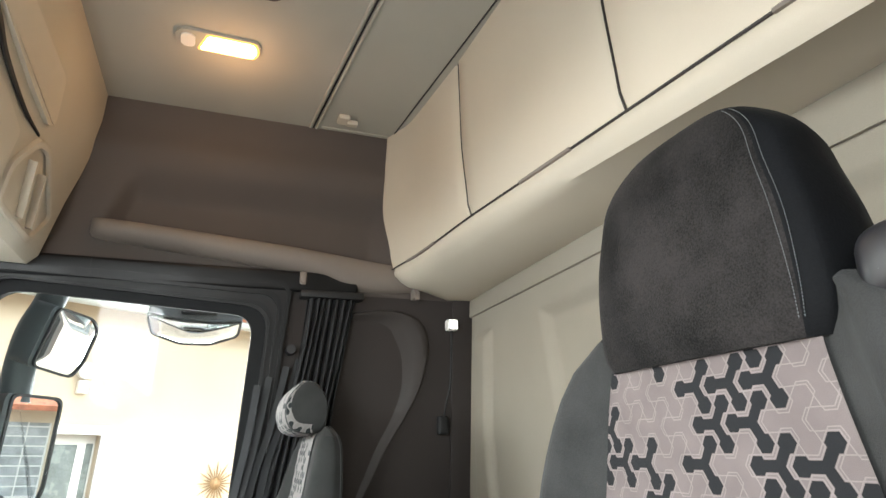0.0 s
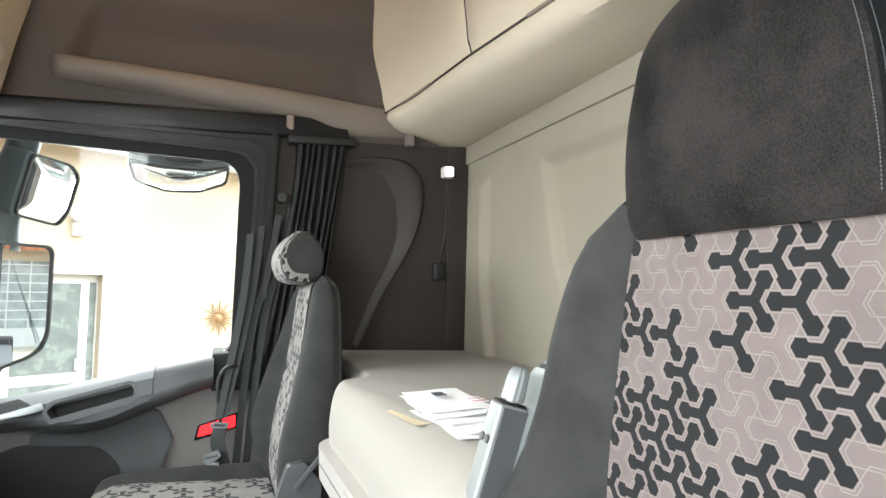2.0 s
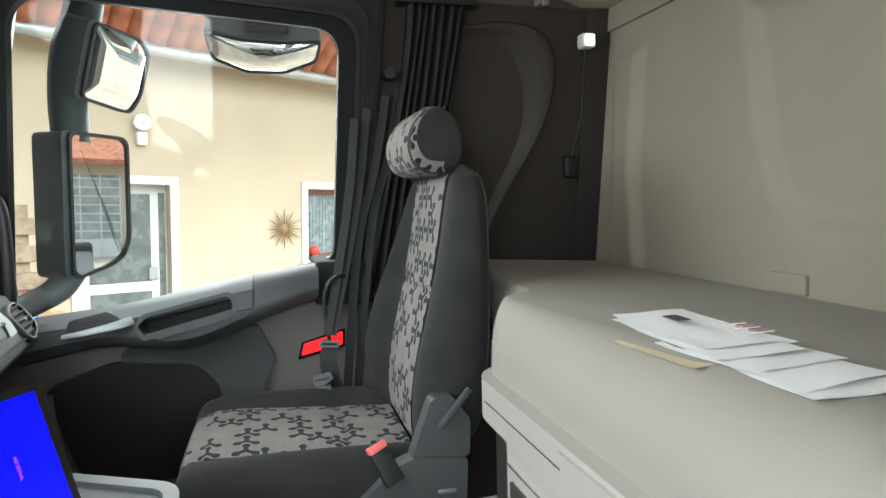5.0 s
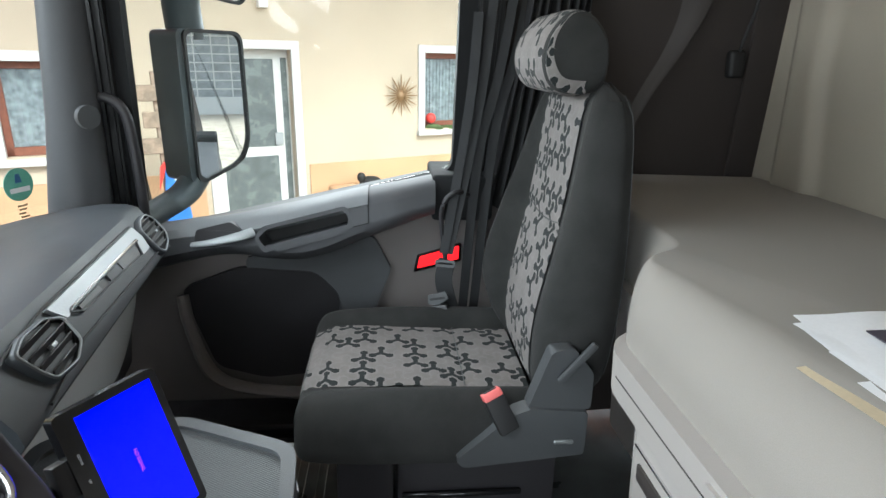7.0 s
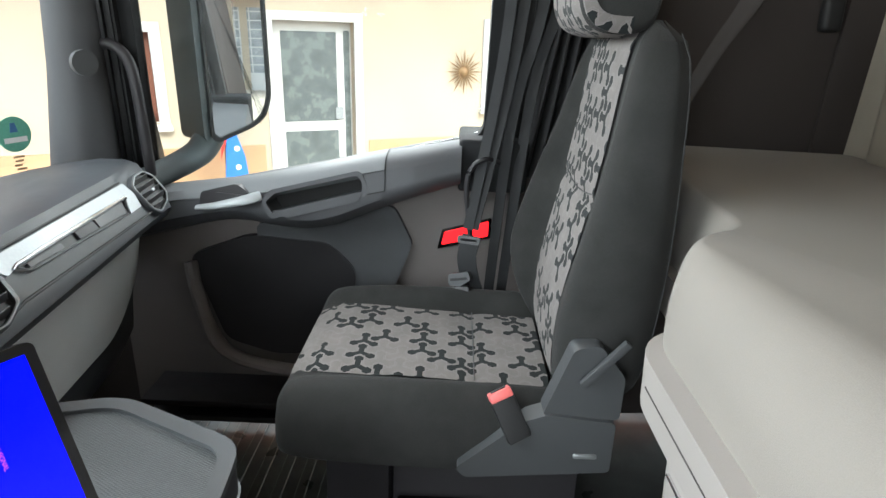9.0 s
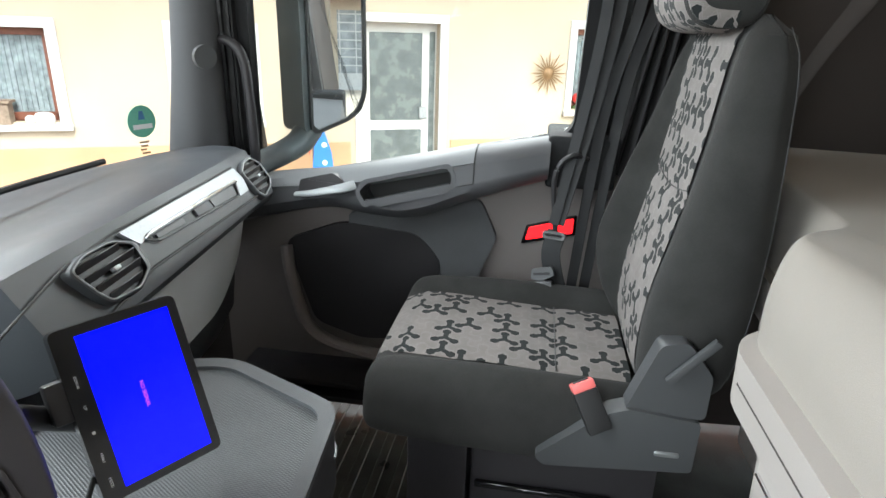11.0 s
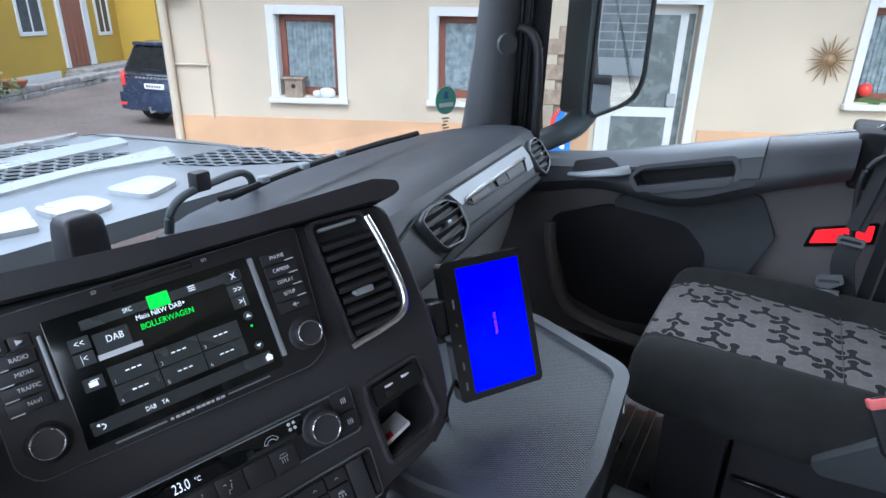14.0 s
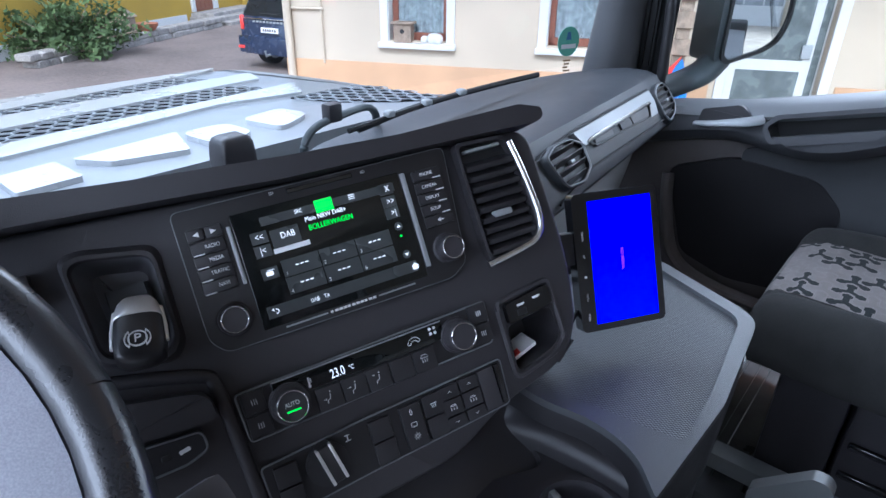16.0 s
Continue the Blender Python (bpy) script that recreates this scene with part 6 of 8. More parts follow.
# switch rows
plate_o = round_poly([(-0.104, -0.154), (-0.02, -0.149), (0.118, -0.1455), (0.116, -0.187), (-0.02, -0.193), (-0.102, -0.198)], 0.004)
plate = part("switch_plate", slab(plate_o, -0.009, -0.0025, 0.0015, 2, CON), UNIT_BLACK, dash)
bezel(plate_o, -0.003, plate)
chevron = lambda u, v, sg, par: part("symbol", tube([CON @ Vector((u + a, v + sg * b, 0.0015)) for a, b in ((-0.0016, -0.0007), (0.0, 0.0007), (0.0016, -0.0007))], 0.00028, 6), TEXT_PRINT, par)
for u, cells in ((-0.0865, ((-0.1745, -0.1575), (-0.193, -0.176))), (-0.0055, ((-0.1705, -0.1525), (-0.190, -0.172))), (0.0228, ((-0.189, -0.1515),)), (0.0440, ((-0.1685, -0.150), (-0.188, -0.170))), (0.0612, ((-0.1605, -0.1490), (-0.1760, -0.1615), (-0.1875, -0.1770))), (0.0810, ((-0.1600, -0.1485), (-0.1755, -0.1610), (-0.1870, -0.1765)))):
    for i, (va, vb) in enumerate(cells):
        kk = part("rocker", rb(u - 0.0094, u + 0.0094, va, vb, -0.004, 0.0012, 0.0012, 2, CON), BLACK_PLASTIC, plate)
        vm_ = (va + vb) / 2
        if len(cells) == 3 and i != 1:
            chevron(u, vm_, 1 if i == 0 else -1, kk)
        elif len(cells) == 3:
            part("symbol", tube([CON @ Vector((u + a, vm_ + b, 0.0015)) for a, b in ((-0.0028, 0.0012), (-0.0014, 0.0024), (0.0014, 0.0024), (0.0028, 0.0012), (-0.0028, 0.0012))], 0.00028, 6), TEXT_PRINT, kk)
            for d in (-0.0026, 0.0, 0.0026):
                lit_bar(u + d, vm_ - 0.0014, 0.00022, 0.0012, kk, n=0.0016)
        elif u == 0.0440 and i == 0:
            lit_bar(u, vm_ + 0.0012, 0.0030, 0.0003, kk, n=0.0016)
            for d in (-0.0016, 0.0, 0.0016):
                lit_bar(u + d, vm_ - 0.0010, 0.0002, 0.0012, kk, n=0.0016)
    if len(cells) == 1:
        text_part("0", 0.0068, u, -0.1582, 0.0015, TEXT_PRINT, kk, squeeze=0.8)
        part("symbol", ring(round_rect(u - 0.0028, u + 0.0028, -0.1707, -0.1667, 0.001, 3), round_rect(u - 0.0023, u + 0.0023, -0.1702, -0.1672, 0.0006, 3), 0.0008, 0.0017, CON), TEXT_PRINT, kk)
        part("symbol", ring([(u + 0.0016 * math.cos(k * math.tau / 16), -0.1792 + 0.0016 * math.sin(k * math.tau / 16)) for k in range(16)], [(u + 0.0011 * math.cos(k * math.tau / 16), -0.1792 + 0.0011 * math.sin(k * math.tau / 16)) for k in range(16)], 0.0008, 0.0017, CON), TEXT_PRINT, kk)
        for k in range(8):
            part("symbol", rb(0.0021, 0.0032, -0.0002, 0.0002, 0.0008, 0.0017, 0, 1, CON @ pose(u, -0.1792, 0, 0, 0, 45 * k)), TEXT_PRINT, kk)
part("blank_cover", rb(0.0915, 0.1075, -0.185, -0.148, -0.004, 0.001, 0.001, 2, CON), SOFT_BLACK, plate)
part("filler", rb(0.1085, 0.114, -0.184, -0.148, -0.004, 0.0008, 0.001, 2, CON), GLOSS_BLACK, plate)
lm = part("light_switch", disc(0.0175, -0.004, 0.004, 40, 0.0015, CON @ Matrix.Translation((-0.0545, -0.170, 0))), BLACK_PLASTIC, plate, "rotary light switch")
HB = CON @ pose(-0.0535, -0.1655, 0.004, 0, 0, 12) @ Matrix.Diagonal((1.1, 0.9, 1, 1))
part("switch_bar", rb(-0.0058, 0.0058, -0.0175, 0.0175, -0.002, 0.016, 0.003, 3, HB), BLACK_PLASTIC, lm)
for sg in (-1, 1):
    part("bar_edge", rb(0.0050 * sg - 0.0012, 0.0050 * sg + 0.0012, -0.0172, 0.0172, 0.010, 0.0172, 0.0008, 2, HB), SATIN, lm, "chrome edge")
lit_bar(-0.0335, -0.1555, 0.0022, 0.0003, plate, n=-0.0015)
lit_bar(-0.0335, -0.1600, 0.0022, 0.0003, plate, n=-0.0015)
lit_bar(-0.0335, -0.1578, 0.0004, 0.0022, plate, n=-0.0015)

# tall vent beside the screen
vent_o = round_poly([(0.134, 0.050), (0.181, 0.048), (0.188, 0.030), (0.192, -0.040), (0.180, -0.052), (0.140, -0.058), (0.136, -0.05)], 0.006)
vr = part("tall_vent", slab(vent_o, -0.02, -0.0055, 0, 1, CON), RUBBER, dash, "tall black air vent")
part("vent_surround", ring([(0.163 + (a - 0.163) * 1.10, -0.004 + (b + 0.004) * 1.06) for a, b in vent_o], vent_o, -0.007, 0.005, CON), SOFT_BLACK, vr)
for k in range(9):
    v = 0.030 - 0.0098 * k
    part("slat", rb(0.137, 0.187, -0.0026, 0.0026, -0.006, 0.0065, 0.0012, 2, CON @ Matrix.Translation((0.0003 * k, v, -0.001)) @ pose(0, 0, 0, 24, 0, 0)), BLACK_PLASTIC, vr)
part("vent_slider", rb(0.150, 0.168, -0.0205, -0.0145, 0.0, 0.010, 0.002, 2, CON), SILVER, vr, "silver slider")
part("vent_wheel", rb(0.140, 0.176, 0.0425, 0.0455, -0.004, 0.0055, 0.001, 2, CON), SILVER, vr)
part("vent_trim", tube([CON @ p for p in spline([(0.187, 0.044, 0.003), (0.1915, 0.015, 0.005), (0.196, -0.03, 0.005), (0.188, -0.049, 0.005), (0.165, -0.0555, 0.005), (0.132, -0.060, 0.003)], 6)], 0.0034, 10), CHROME, vr, "chrome vent trim")

# cubby with sockets
cub = part("cubby", hollow(cubby_hole, -0.065, -0.0055, 0.82, CON), BLACK_PLASTIC, dash, "black open cubby")
bezel(round_poly([(0.1315, -0.097), (0.1905, -0.091), (0.1925, -0.150), (0.180, -0.1605), (0.1315, -0.170)], 0.008), -0.005, cub, 0.0030, SOFT_BLACK)
sock = part("socket_strip", slab(round_poly([(0.137, -0.1005), (0.185, -0.0955), (0.186, -0.1135), (0.137, -0.119)], 0.003), -0.008, 0.001, 0.001, 2, CON), GLOSS_BLACK, dash)
for u, v in ((0.1515, -0.1045), (0.1695, -0.1025)):
    lit_bar(u, v, 0.0030, 0.0010, sock, n=0.0016)
    lit_bar(u + 0.0042, v + 0.0004, 0.0010, 0.0006, sock, n=0.0016)
part("socket", rb(0.1475, 0.1575, -0.1145, -0.1085, 0.0, 0.0016, 0.0005, 1, CON), RUBBER, sock)
pk = thing("card_packet", "white and red packet lying in the cubby", "packet", CON @ Vector((0.158, -0.149, -0.01)))
part("packet", loft([[CON @ Vector((u, v + d, n)) for u, v, n in ((0.140, -0.1590, -0.020), (0.168, -0.1515, -0.020), (0.172, -0.146, -0.052), (0.150, -0.152, -0.052))] for d in (0.0, 0.003)]), PAPER, pk)
part("packet_mark", loft([[CON @ Vector((u, v + d, n)) for u, v, n in ((0.1425, -0.1553, -0.021), (0.1495, -0.1534, -0.021), (0.152, -0.1515, -0.031), (0.146, -0.1530, -0.031))] for d in (0.0, 0.0009)]), RED, pk, "red mark")

# parking brake
pb = thing("parking_brake", "black parking brake lever with a chrome collar", "brake lever", CON @ Vector((-0.152, 0.0, -0.01)))
part("recess_frame", loft([[CON @ Vector((u, v, n)) for u, v in round_poly([(-0.158 + (x + 0.158) * q, -0.003 + (y + 0.003) * q) for x, y in ((-0.1855, 0.035), (-0.1738, 0.0375), (-0.1306, 0.0295), (-0.1310, -0.0365), (-0.1415, -0.0445), (-0.1805, -0.0345))], [0.008, 0.006, 0.010, 0.010, 0.008, 0.010], 5)] for q, n in ((0.985, -0.016), (0.985, -0.001), (1.02, 0.0015), (1.10, 0.0015), (1.18, -0.002), (1.22, -0.0065))], False), SOFT_BLACK, pb)
# lining and step are coloured paler in place of light in the recess
part("well", hollow(brake_hole, -0.028, -0.0055, 0.70, CON), RECESS_LIT, pb)
part("well_step", loft([[CON @ Vector((u, v, n)) for u, n in ((-0.171, -0.029), (-0.169, -0.018), (-0.142, -0.016), (-0.139, -0.029))] for v in (-0.03, 0.012)]), SEAT_PLASTIC, pb)
LV = CON @ pose(-0.1515, -0.0225, 0.0142, -38, 0, -8)
KNOB = ((-0.0275, 0.005, 0.004), (-0.0262, 0.0115, 0.0085), (-0.022, 0.0160, 0.0118), (-0.012, 0.0172, 0.0133), (0.004, 0.0164, 0.0138), (0.014, 0.0150, 0.0130), (0.021, 0.0132, 0.0112), (0.0255, 0.0100, 0.0080), (0.0278, 0.0050, 0.0040))


def knob_ring(y, w, d, q=1.0):
    out = []
    for k in range(32):
        a = k * math.tau / 32
        c_, s_ = math.cos(a), math.sin(a)
        out.append(LV @ Vector((q * w * math.copysign(abs(c_) ** 0.62, c_), y, q * d * math.copysign(abs(s_) ** 0.62, s_))))
    return out


lever = part("lever", loft([knob_ring(*r) for r in KNOB]), BLACK_PLASTIC, pb)
part("collar", loft([knob_ring(y, w, d, 1.035) for y, w, d in ((0.0065, 0.0155, 0.0130), (0.0075, 0.0162, 0.0137), (0.014, 0.0150, 0.0130), (0.021, 0.0132, 0.0112), (0.0262, 0.0100, 0.0080), (0.0288, 0.0050, 0.0040))]), SATIN, lever, "chrome cap of the lever")
for sg in (-1, 1):
    part("side_strip", tube([LV @ Vector((sg * w, y, 0.004)) for y, w in ((-0.014, 0.0170), (0.0, 0.0168), (0.016, 0.0150))], 0.0018, 8), SATIN, lever, "chrome side strip")
text_part("P", 0.0095, 0, -0.0145, 0.0142, TEXT_PRINT, lever, LV)
arc = lambda r, a0, a1: [(r * math.cos(radians(a)), -0.0143 + r * math.sin(radians(a))) for a in range(a0, a1 + 1, 10)]
for r, a0, a1 in ((0.0062, 0, 360), (0.0085, -50, 50), (0.0085, 130, 230)):
    part("p_ring", ring(arc(r, a0, a1), arc(r - 0.0007, a0, a1), 0.0128, 0.0143, LV), TEXT_PRINT, lever)
lid = part("side_lid", slab(round_poly([(-0.215, -0.060), (-0.130, -0.0785), (-0.1215, -0.086), (-0.1205, -0.1015), (-0.215, -0.096)], 0.006), -0.008, 0.012, 0.006, 3, CON), SOFT_BLACK, dash)
sp = part("socket_panel", slab(round_poly([(-0.205, -0.103), (-0.1345, -0.108), (-0.1335, -0.1225), (-0.150, -0.128), (-0.205, -0.129)], 0.005), -0.008, 0.001, 0.002, 2, CON), BLACK_PLASTIC, dash)
bezel(round_poly([(-0.205, -0.103), (-0.1345, -0.108), (-0.1335, -0.1225), (-0.150, -0.128), (-0.205, -0.129)], 0.005), 0.001, sp)
part("usb_mark", slab(round_poly([(-0.1535, -0.1165), (-0.1455, -0.1150), (-0.1450, -0.1180), (-0.1530, -0.1195)], 0.001), 0.0008, 0.0016, 0, 1, CON), TEXT_PRINT, sp)
part("usb_slot", rb(-0.166, -0.159, -0.120, -0.115, 0.0, 0.0016, 0.0005, 1, CON), RUBBER, sp)
part("panel_ridge", tube([CON @ p for p in spline([(-0.235, -0.040, -0.006), (-0.175, -0.055, -0.006), (-0.126, -0.069, -0.006), (-0.116, -0.080, -0.006), (-0.113, -0.12, -0.006), (-0.110, -0.175, -0.006), (-0.108, -0.21, -0.006)], 6)], 0.0055, 10), SOFT_BLACK, dash)
hz_ = thing("hazard_switch", "small red warning switch on the dashboard", "switch", CON @ Vector((-0.215, 0.03, 0)))
part("key", rb(-0.224, -0.208, 0.012, 0.038, -0.008, 0.003, 0.002, 2, CON), BLACK_PLASTIC, hz_)
part("triangle", slab([(-0.221, 0.018), (-0.211, 0.018), (-0.216, 0.030)], 0.002, 0.004, 0, 1, CON), RED, hz_, "red triangle")

# reversing monitor
TAB = frame_of((-0.2957, 0.0319, 0.7758), (0.5471, 0.8363, 0.0351), (-0.3211, 0.171, 0.9315))
mon = thing("monitor", "slim black monitor showing a plain blue picture", "monitor", (-0.3, 0.03, 0.70))
case = part("case", slab(round_rect(-0.0508, 0.0508, -0.0746, 0.0746, 0.006), -0.012, 0.004, 0.003, 3, TAB), GLOSS_BLACK, mon)
scr_ = part("display", rb(-0.0332, 0.0426, -0.0672, 0.0660, 0.003, 0.0046, 0.0005, 1, TAB), SCREEN_BLUE, mon, "bright blue display")
text_part("NO SIGNAL", 0.0045, 0.003, 0.0, 0.0049, TEXT_PINK, scr_, TAB, turn=-90)
for k, w in enumerate(("DOWN", "UP", "", "MENU", "MODE")):
    v = 0.030 - 0.022 * k
    if w:
        text_part(w, 0.0030, -0.042, v, 0.0042, TEXT_PRINT, case, TAB, turn=-90)
    else:
        part("power_mark", disc(0.0014, 0.004, 0.0044, 12, 0, TAB @ Matrix.Translation((-0.042, v, 0))), TEXT_PRINT, case)
part("bracket", rb(-0.064, -0.047, 0.0, 0.035, -0.018, 0.0, 0.003, 2, TAB), BLACK_PLASTIC, mon)
part("mount_arm", tube([TAB @ Vector((-0.02, 0, -0.012)), TAB @ Vector((-0.04, -0.01, -0.05)), CON @ Vector((0.21, -0.06, -0.04))], 0.010, 10), BLACK_PLASTIC, mon)
part("cable", tube(spline([TAB @ Vector((-0.05, -0.05, -0.006)), TAB @ Vector((-0.062, -0.075, -0.012)), TAB @ Vector((-0.058, -0.10, -0.03)), TAB @ Vector((-0.05, -0.12, -0.06))], 6), 0.0022, 6), RUBBER, mon)

# tray table with its console
tray_o = round_poly([(-0.170, 0.188), (-0.335, 0.262), (-0.50, 0.215), (-0.47, -0.09), (-0.29, -0.114), (-0.235, -0.104), (-0.188, -0.120), (-0.157, -0.154), (-0.151, 0.0)], [0.03, 0.03, 0.03, 0.02, 0.02, 0.03, 0.02, 0.004, 0.01], 6)
tray_i = round_poly([(-0.187, 0.173), (-0.335, 0.241), (-0.48, 0.20), (-0.45, -0.075), (-0.30, -0.100), (-0.245, -0.086), (-0.205, -0.082), (-0.163, -0.076), (-0.166, 0.0)], [0.02, 0.025, 0.03, 0.02, 0.02, 0.02, 0.01, 0.01, 0.006], 6)
tray = thing("tray_table", "grey plastic tray table with a dimpled mat", "tray", (-0.3, 0.05, 0.05))
part("rim", ring(tray_o, tray_i, 0.6675, 0.676), TRAY_GREY, tray)
part("mat", slab(tray_i, 0.6685, 0.671, 0, 1), TRAY_MAT, tray, "dimpled grey mat")
part("side", slab([(-0.30 + (x + 0.30) * 0.99, 0.05 + (y - 0.05) * 0.99) for x, y in tray_o], 0.585, 0.668, 0.006, 2), BLACK_PLASTIC, tray)
part("edge_strip", tube([(x, y, 0.628) for x, y in [(-0.30 + (x + 0.30) * 0.995, 0.05 + (y - 0.05) * 0.995) for x, y in tray_o[:14]] + []], 0.0016, 6), SILVER, tray, "bright edge strip")
part("pedestal", slab([(-0.30 + (x + 0.30) * 0.90, 0.05 + (y - 0.05) * 0.90) for x, y in tray_o], 0.05, 0.60, 0.01, 2), BLACK_PLASTIC, tray)
# cup holder console below the centre panel
cup = thing("cup_console", "black console with a cup holder", "console", (-0.2, -0.22, 0.05))
top_o = round_poly([(-0.40, -0.11), (-0.24, -0.108), (-0.17, -0.125), (-0.08, -0.20), (-0.08, -0.42), (-0.30, -0.45), (-0.42, -0.30)], 0.03)
well = round_poly([(-0.365, -0.205), (-0.343, -0.128), (-0.285, -0.122), (-0.270, -0.135), (-0.29, -0.170), (-0.32, -0.215)], 0.012)
circle = lambda x, y, q: [(x + q * math.cos(k * math.tau / 40), y + q * math.sin(k * math.tau / 40)) for k in range(40)]
CUPS = ((-0.213, -0.165, 0.040), (-0.17, -0.275, 0.040))
part("top", holed(top_o, [well] + [circle(*c) for c in CUPS], 0.05, 0.618, None, 0.014, 0.94), BLACK_PLASTIC, cup)
part("well_lining", hollow(well, 0.575, 0.6175, 0.86, Matrix.Identity(4)), SOFT_BLACK, cup, "open tray")
for x, y, r in CUPS:
    cm = Matrix.Translation((x, y, 0.618))
    cr = part("cup_ring", ring(circle(0, 0, r + 0.005), circle(0, 0, r - 0.001), -0.004, 0.004, cm), SOFT_BLACK, cup, "raised ring of the cup holder")
    part("cup_lining", hollow(circle(x, y, r), 0.55, 0.6175, 0.9, Matrix.Identity(4)), BLACK_PLASTIC, cr)
    for a in (40, 160, 280):
        part("cup_finger", rb(r - 0.012, r - 0.0005, -0.004, 0.004, -0.03, -0.004, 0.002, 2, cm @ pose(0, 0, 0, 0, 0, a)), GREY_METAL, cr)
# broad rail between the console and the tray
rail_in = spline([(-0.40, -0.150, 0.62), (-0.31, -0.128, 0.632), (-0.265, -0.121, 0.634), (-0.20, -0.121, 0.634), (-0.168, -0.130, 0.630), (-0.135, -0.165, 0.615)], 6)
rail_out = spline([(-0.40, -0.105, 0.63), (-0.308, -0.094, 0.640), (-0.245, -0.092, 0.642), (-0.19, -0.101, 0.640), (-0.155, -0.121, 0.636), (-0.118, -0.160, 0.620)], 6)
rings = []
for p, q in zip(rail_in, rail_out):
    at = lambda t, dz: p + (q - p) * t + Vector((0, 0, dz))
    rings.append([at(0.0, -0.05), at(0.0, -0.004), at(0.08, 0.003), at(0.25, 0.006), at(0.6, 0.007), at(0.9, 0.004), at(1.0, -0.004), at(1.0, -0.05)])
part("side_rail", loft(rings), BLACK_PLASTIC, cup, "broad black rail")


on(CAB)
# ---- small things in the cab ----
papers = thing("paper_stack", "loose stack of white papers on the bunk", "papers", (0.44, -0.08, 0.86))


def leaf_of_paper(cx, cy, a, w, h, z, curl, mat=PAPER, name="sheet"):
    rows = []
    ca, sa = math.cos(radians(a)), math.sin(radians(a))
    for j in range(9):
        row = []
        for i in range(7):
            u, v = (i / 6 - 0.5) * w, (j / 8 - 0.5) * h
            row.append((cx + ca * u - sa * v, cy + sa * u + ca * v, z + curl * (abs(v / h) * 2) ** 2 + 0.5 * curl * (u / w) + 0.0010 * math.sin(26 * v + 17 * u + 40 * a) + 0.0008 * math.sin(61 * u - 35 * v + a)))
        rows.append(row)
    lo = [[(x, y, zz - 0.0006) for x, y, zz in r] for r in rows]
    b = bmesh.new()
    vt, vb = [[b.verts.new(p) for p in r] for r in rows], [[b.verts.new(p) for p in r] for r in lo]
    for j in range(8):
        for i in range(6):
            b.faces.new((vt[j][i], vt[j][i + 1], vt[j + 1][i + 1], vt[j + 1][i]))
            b.faces.new((vb[j][i], vb[j + 1][i], vb[j + 1][i + 1], vb[j][i + 1]))
    return part(name, b, mat, papers)


leaf_of_paper(0.405, -0.02, 4, 0.09, 0.14, 0.8565, 0.002, PAPER_TAN, "envelope")
for k, (cx, cy, a) in enumerate(((0.462, -0.12, -5), (0.456, -0.095, 4), (0.466, -0.04, 2), (0.462, 0.0, -4), (0.470, 0.025, 1), (0.472, 0.035, -3))):
    leaf_of_paper(cx - 0.004, cy, a, 0.118, 0.205, 0.8605 + 0.0012 * k, 0.001 + 0.0008 * (k % 2))
top_m = Matrix.Translation((0.472, 0.035, 0.8735)) @ pose(0, 0, 0, 0, 0, -3)
part("black_mark", rb(-0.018, 0.004, 0.012, 0.045, 0.0, 0.0012, 0, 1, top_m), INK, papers)
for k in range(5):
    part("print_line", rb(0.02 + 0.009 * (k % 2), 0.055, -0.03 - 0.012 * k, -0.027 - 0.012 * k, 0.0, 0.001, 0, 1, top_m), INK_RED if k % 2 else TEXT_PRINT, papers)

# reading lamp on a flexible stalk
rl = thing("reading_lamp", "small white reading lamp on a black flexible stalk", "lamp", (0.88, 1.05, 1.1))
LAMPW = glow("lamp_face", (1.0, 0.97, 0.9), 0.9)
ly = side_y(1.5) - 0.03
part("stalk", tube(spline([(0.885, ly - 0.005, 1.485), (0.888, side_y(1.4) - 0.028, 1.40), (0.886, side_y(1.3) - 0.026, 1.28), (0.868, side_y(1.2) - 0.026, 1.19), (0.865, side_y(1.15) - 0.02, 1.15)], 6), 0.0045, 8), RUBBER, rl)
hd = part("head", rb(0.862, 0.905, ly - 0.03, ly + 0.012, 1.478, 1.522, 0.01, 3), WHITE_PLASTIC, rl, "white lamp head")
part("lens", rb(0.868, 0.899, ly - 0.034, ly - 0.027, 1.484, 1.516, 0.006, 2), LAMPW, hd)
part("base", rb(0.842, 0.885, side_y(1.14) - 0.03, side_y(1.14) + 0.0, 1.095, 1.165, 0.012, 3), RUBBER, rl, "black base")

# cover plate low on the rear wall
solo("wall_clip", rb(0.970, 0.984, 0.314, 0.404, 0.825, 0.868, 0.006, 2), BEIGE_WALL, "beige cover plate low on the rear wall", "cover plate")

# roof hook
rh = thing("roof_hook", "beige plastic hook under the roof lining", "hook", (0.41, 0.85, 2.23))
part("base", rb(0.385, 0.43, 0.82, 0.87, 2.215, 2.236, 0.008, 2), BEIGE, rh)
part("peg", rb(0.42, 0.46, 0.835, 0.86, 2.205, 2.225, 0.006, 2), BEIGE, rh)
# roof hatch edge
hatch = round_rect(-0.28, 0.22, -0.55, 0.20, 0.05)
part("hatch_frame", ring([(x * 1.06, y * 1.06) for x, y in hatch], hatch, 2.222, 2.24), ROOF, roof, "grey-beige hatch frame")
part("hatch_blind", slab(round_rect(-0.12, 0.125, 0.16, 0.292, 0.03), 2.224, 2.238, 0.004), BLACK_PLASTIC, roof, "dark hatch handle recess")

on(DASH)
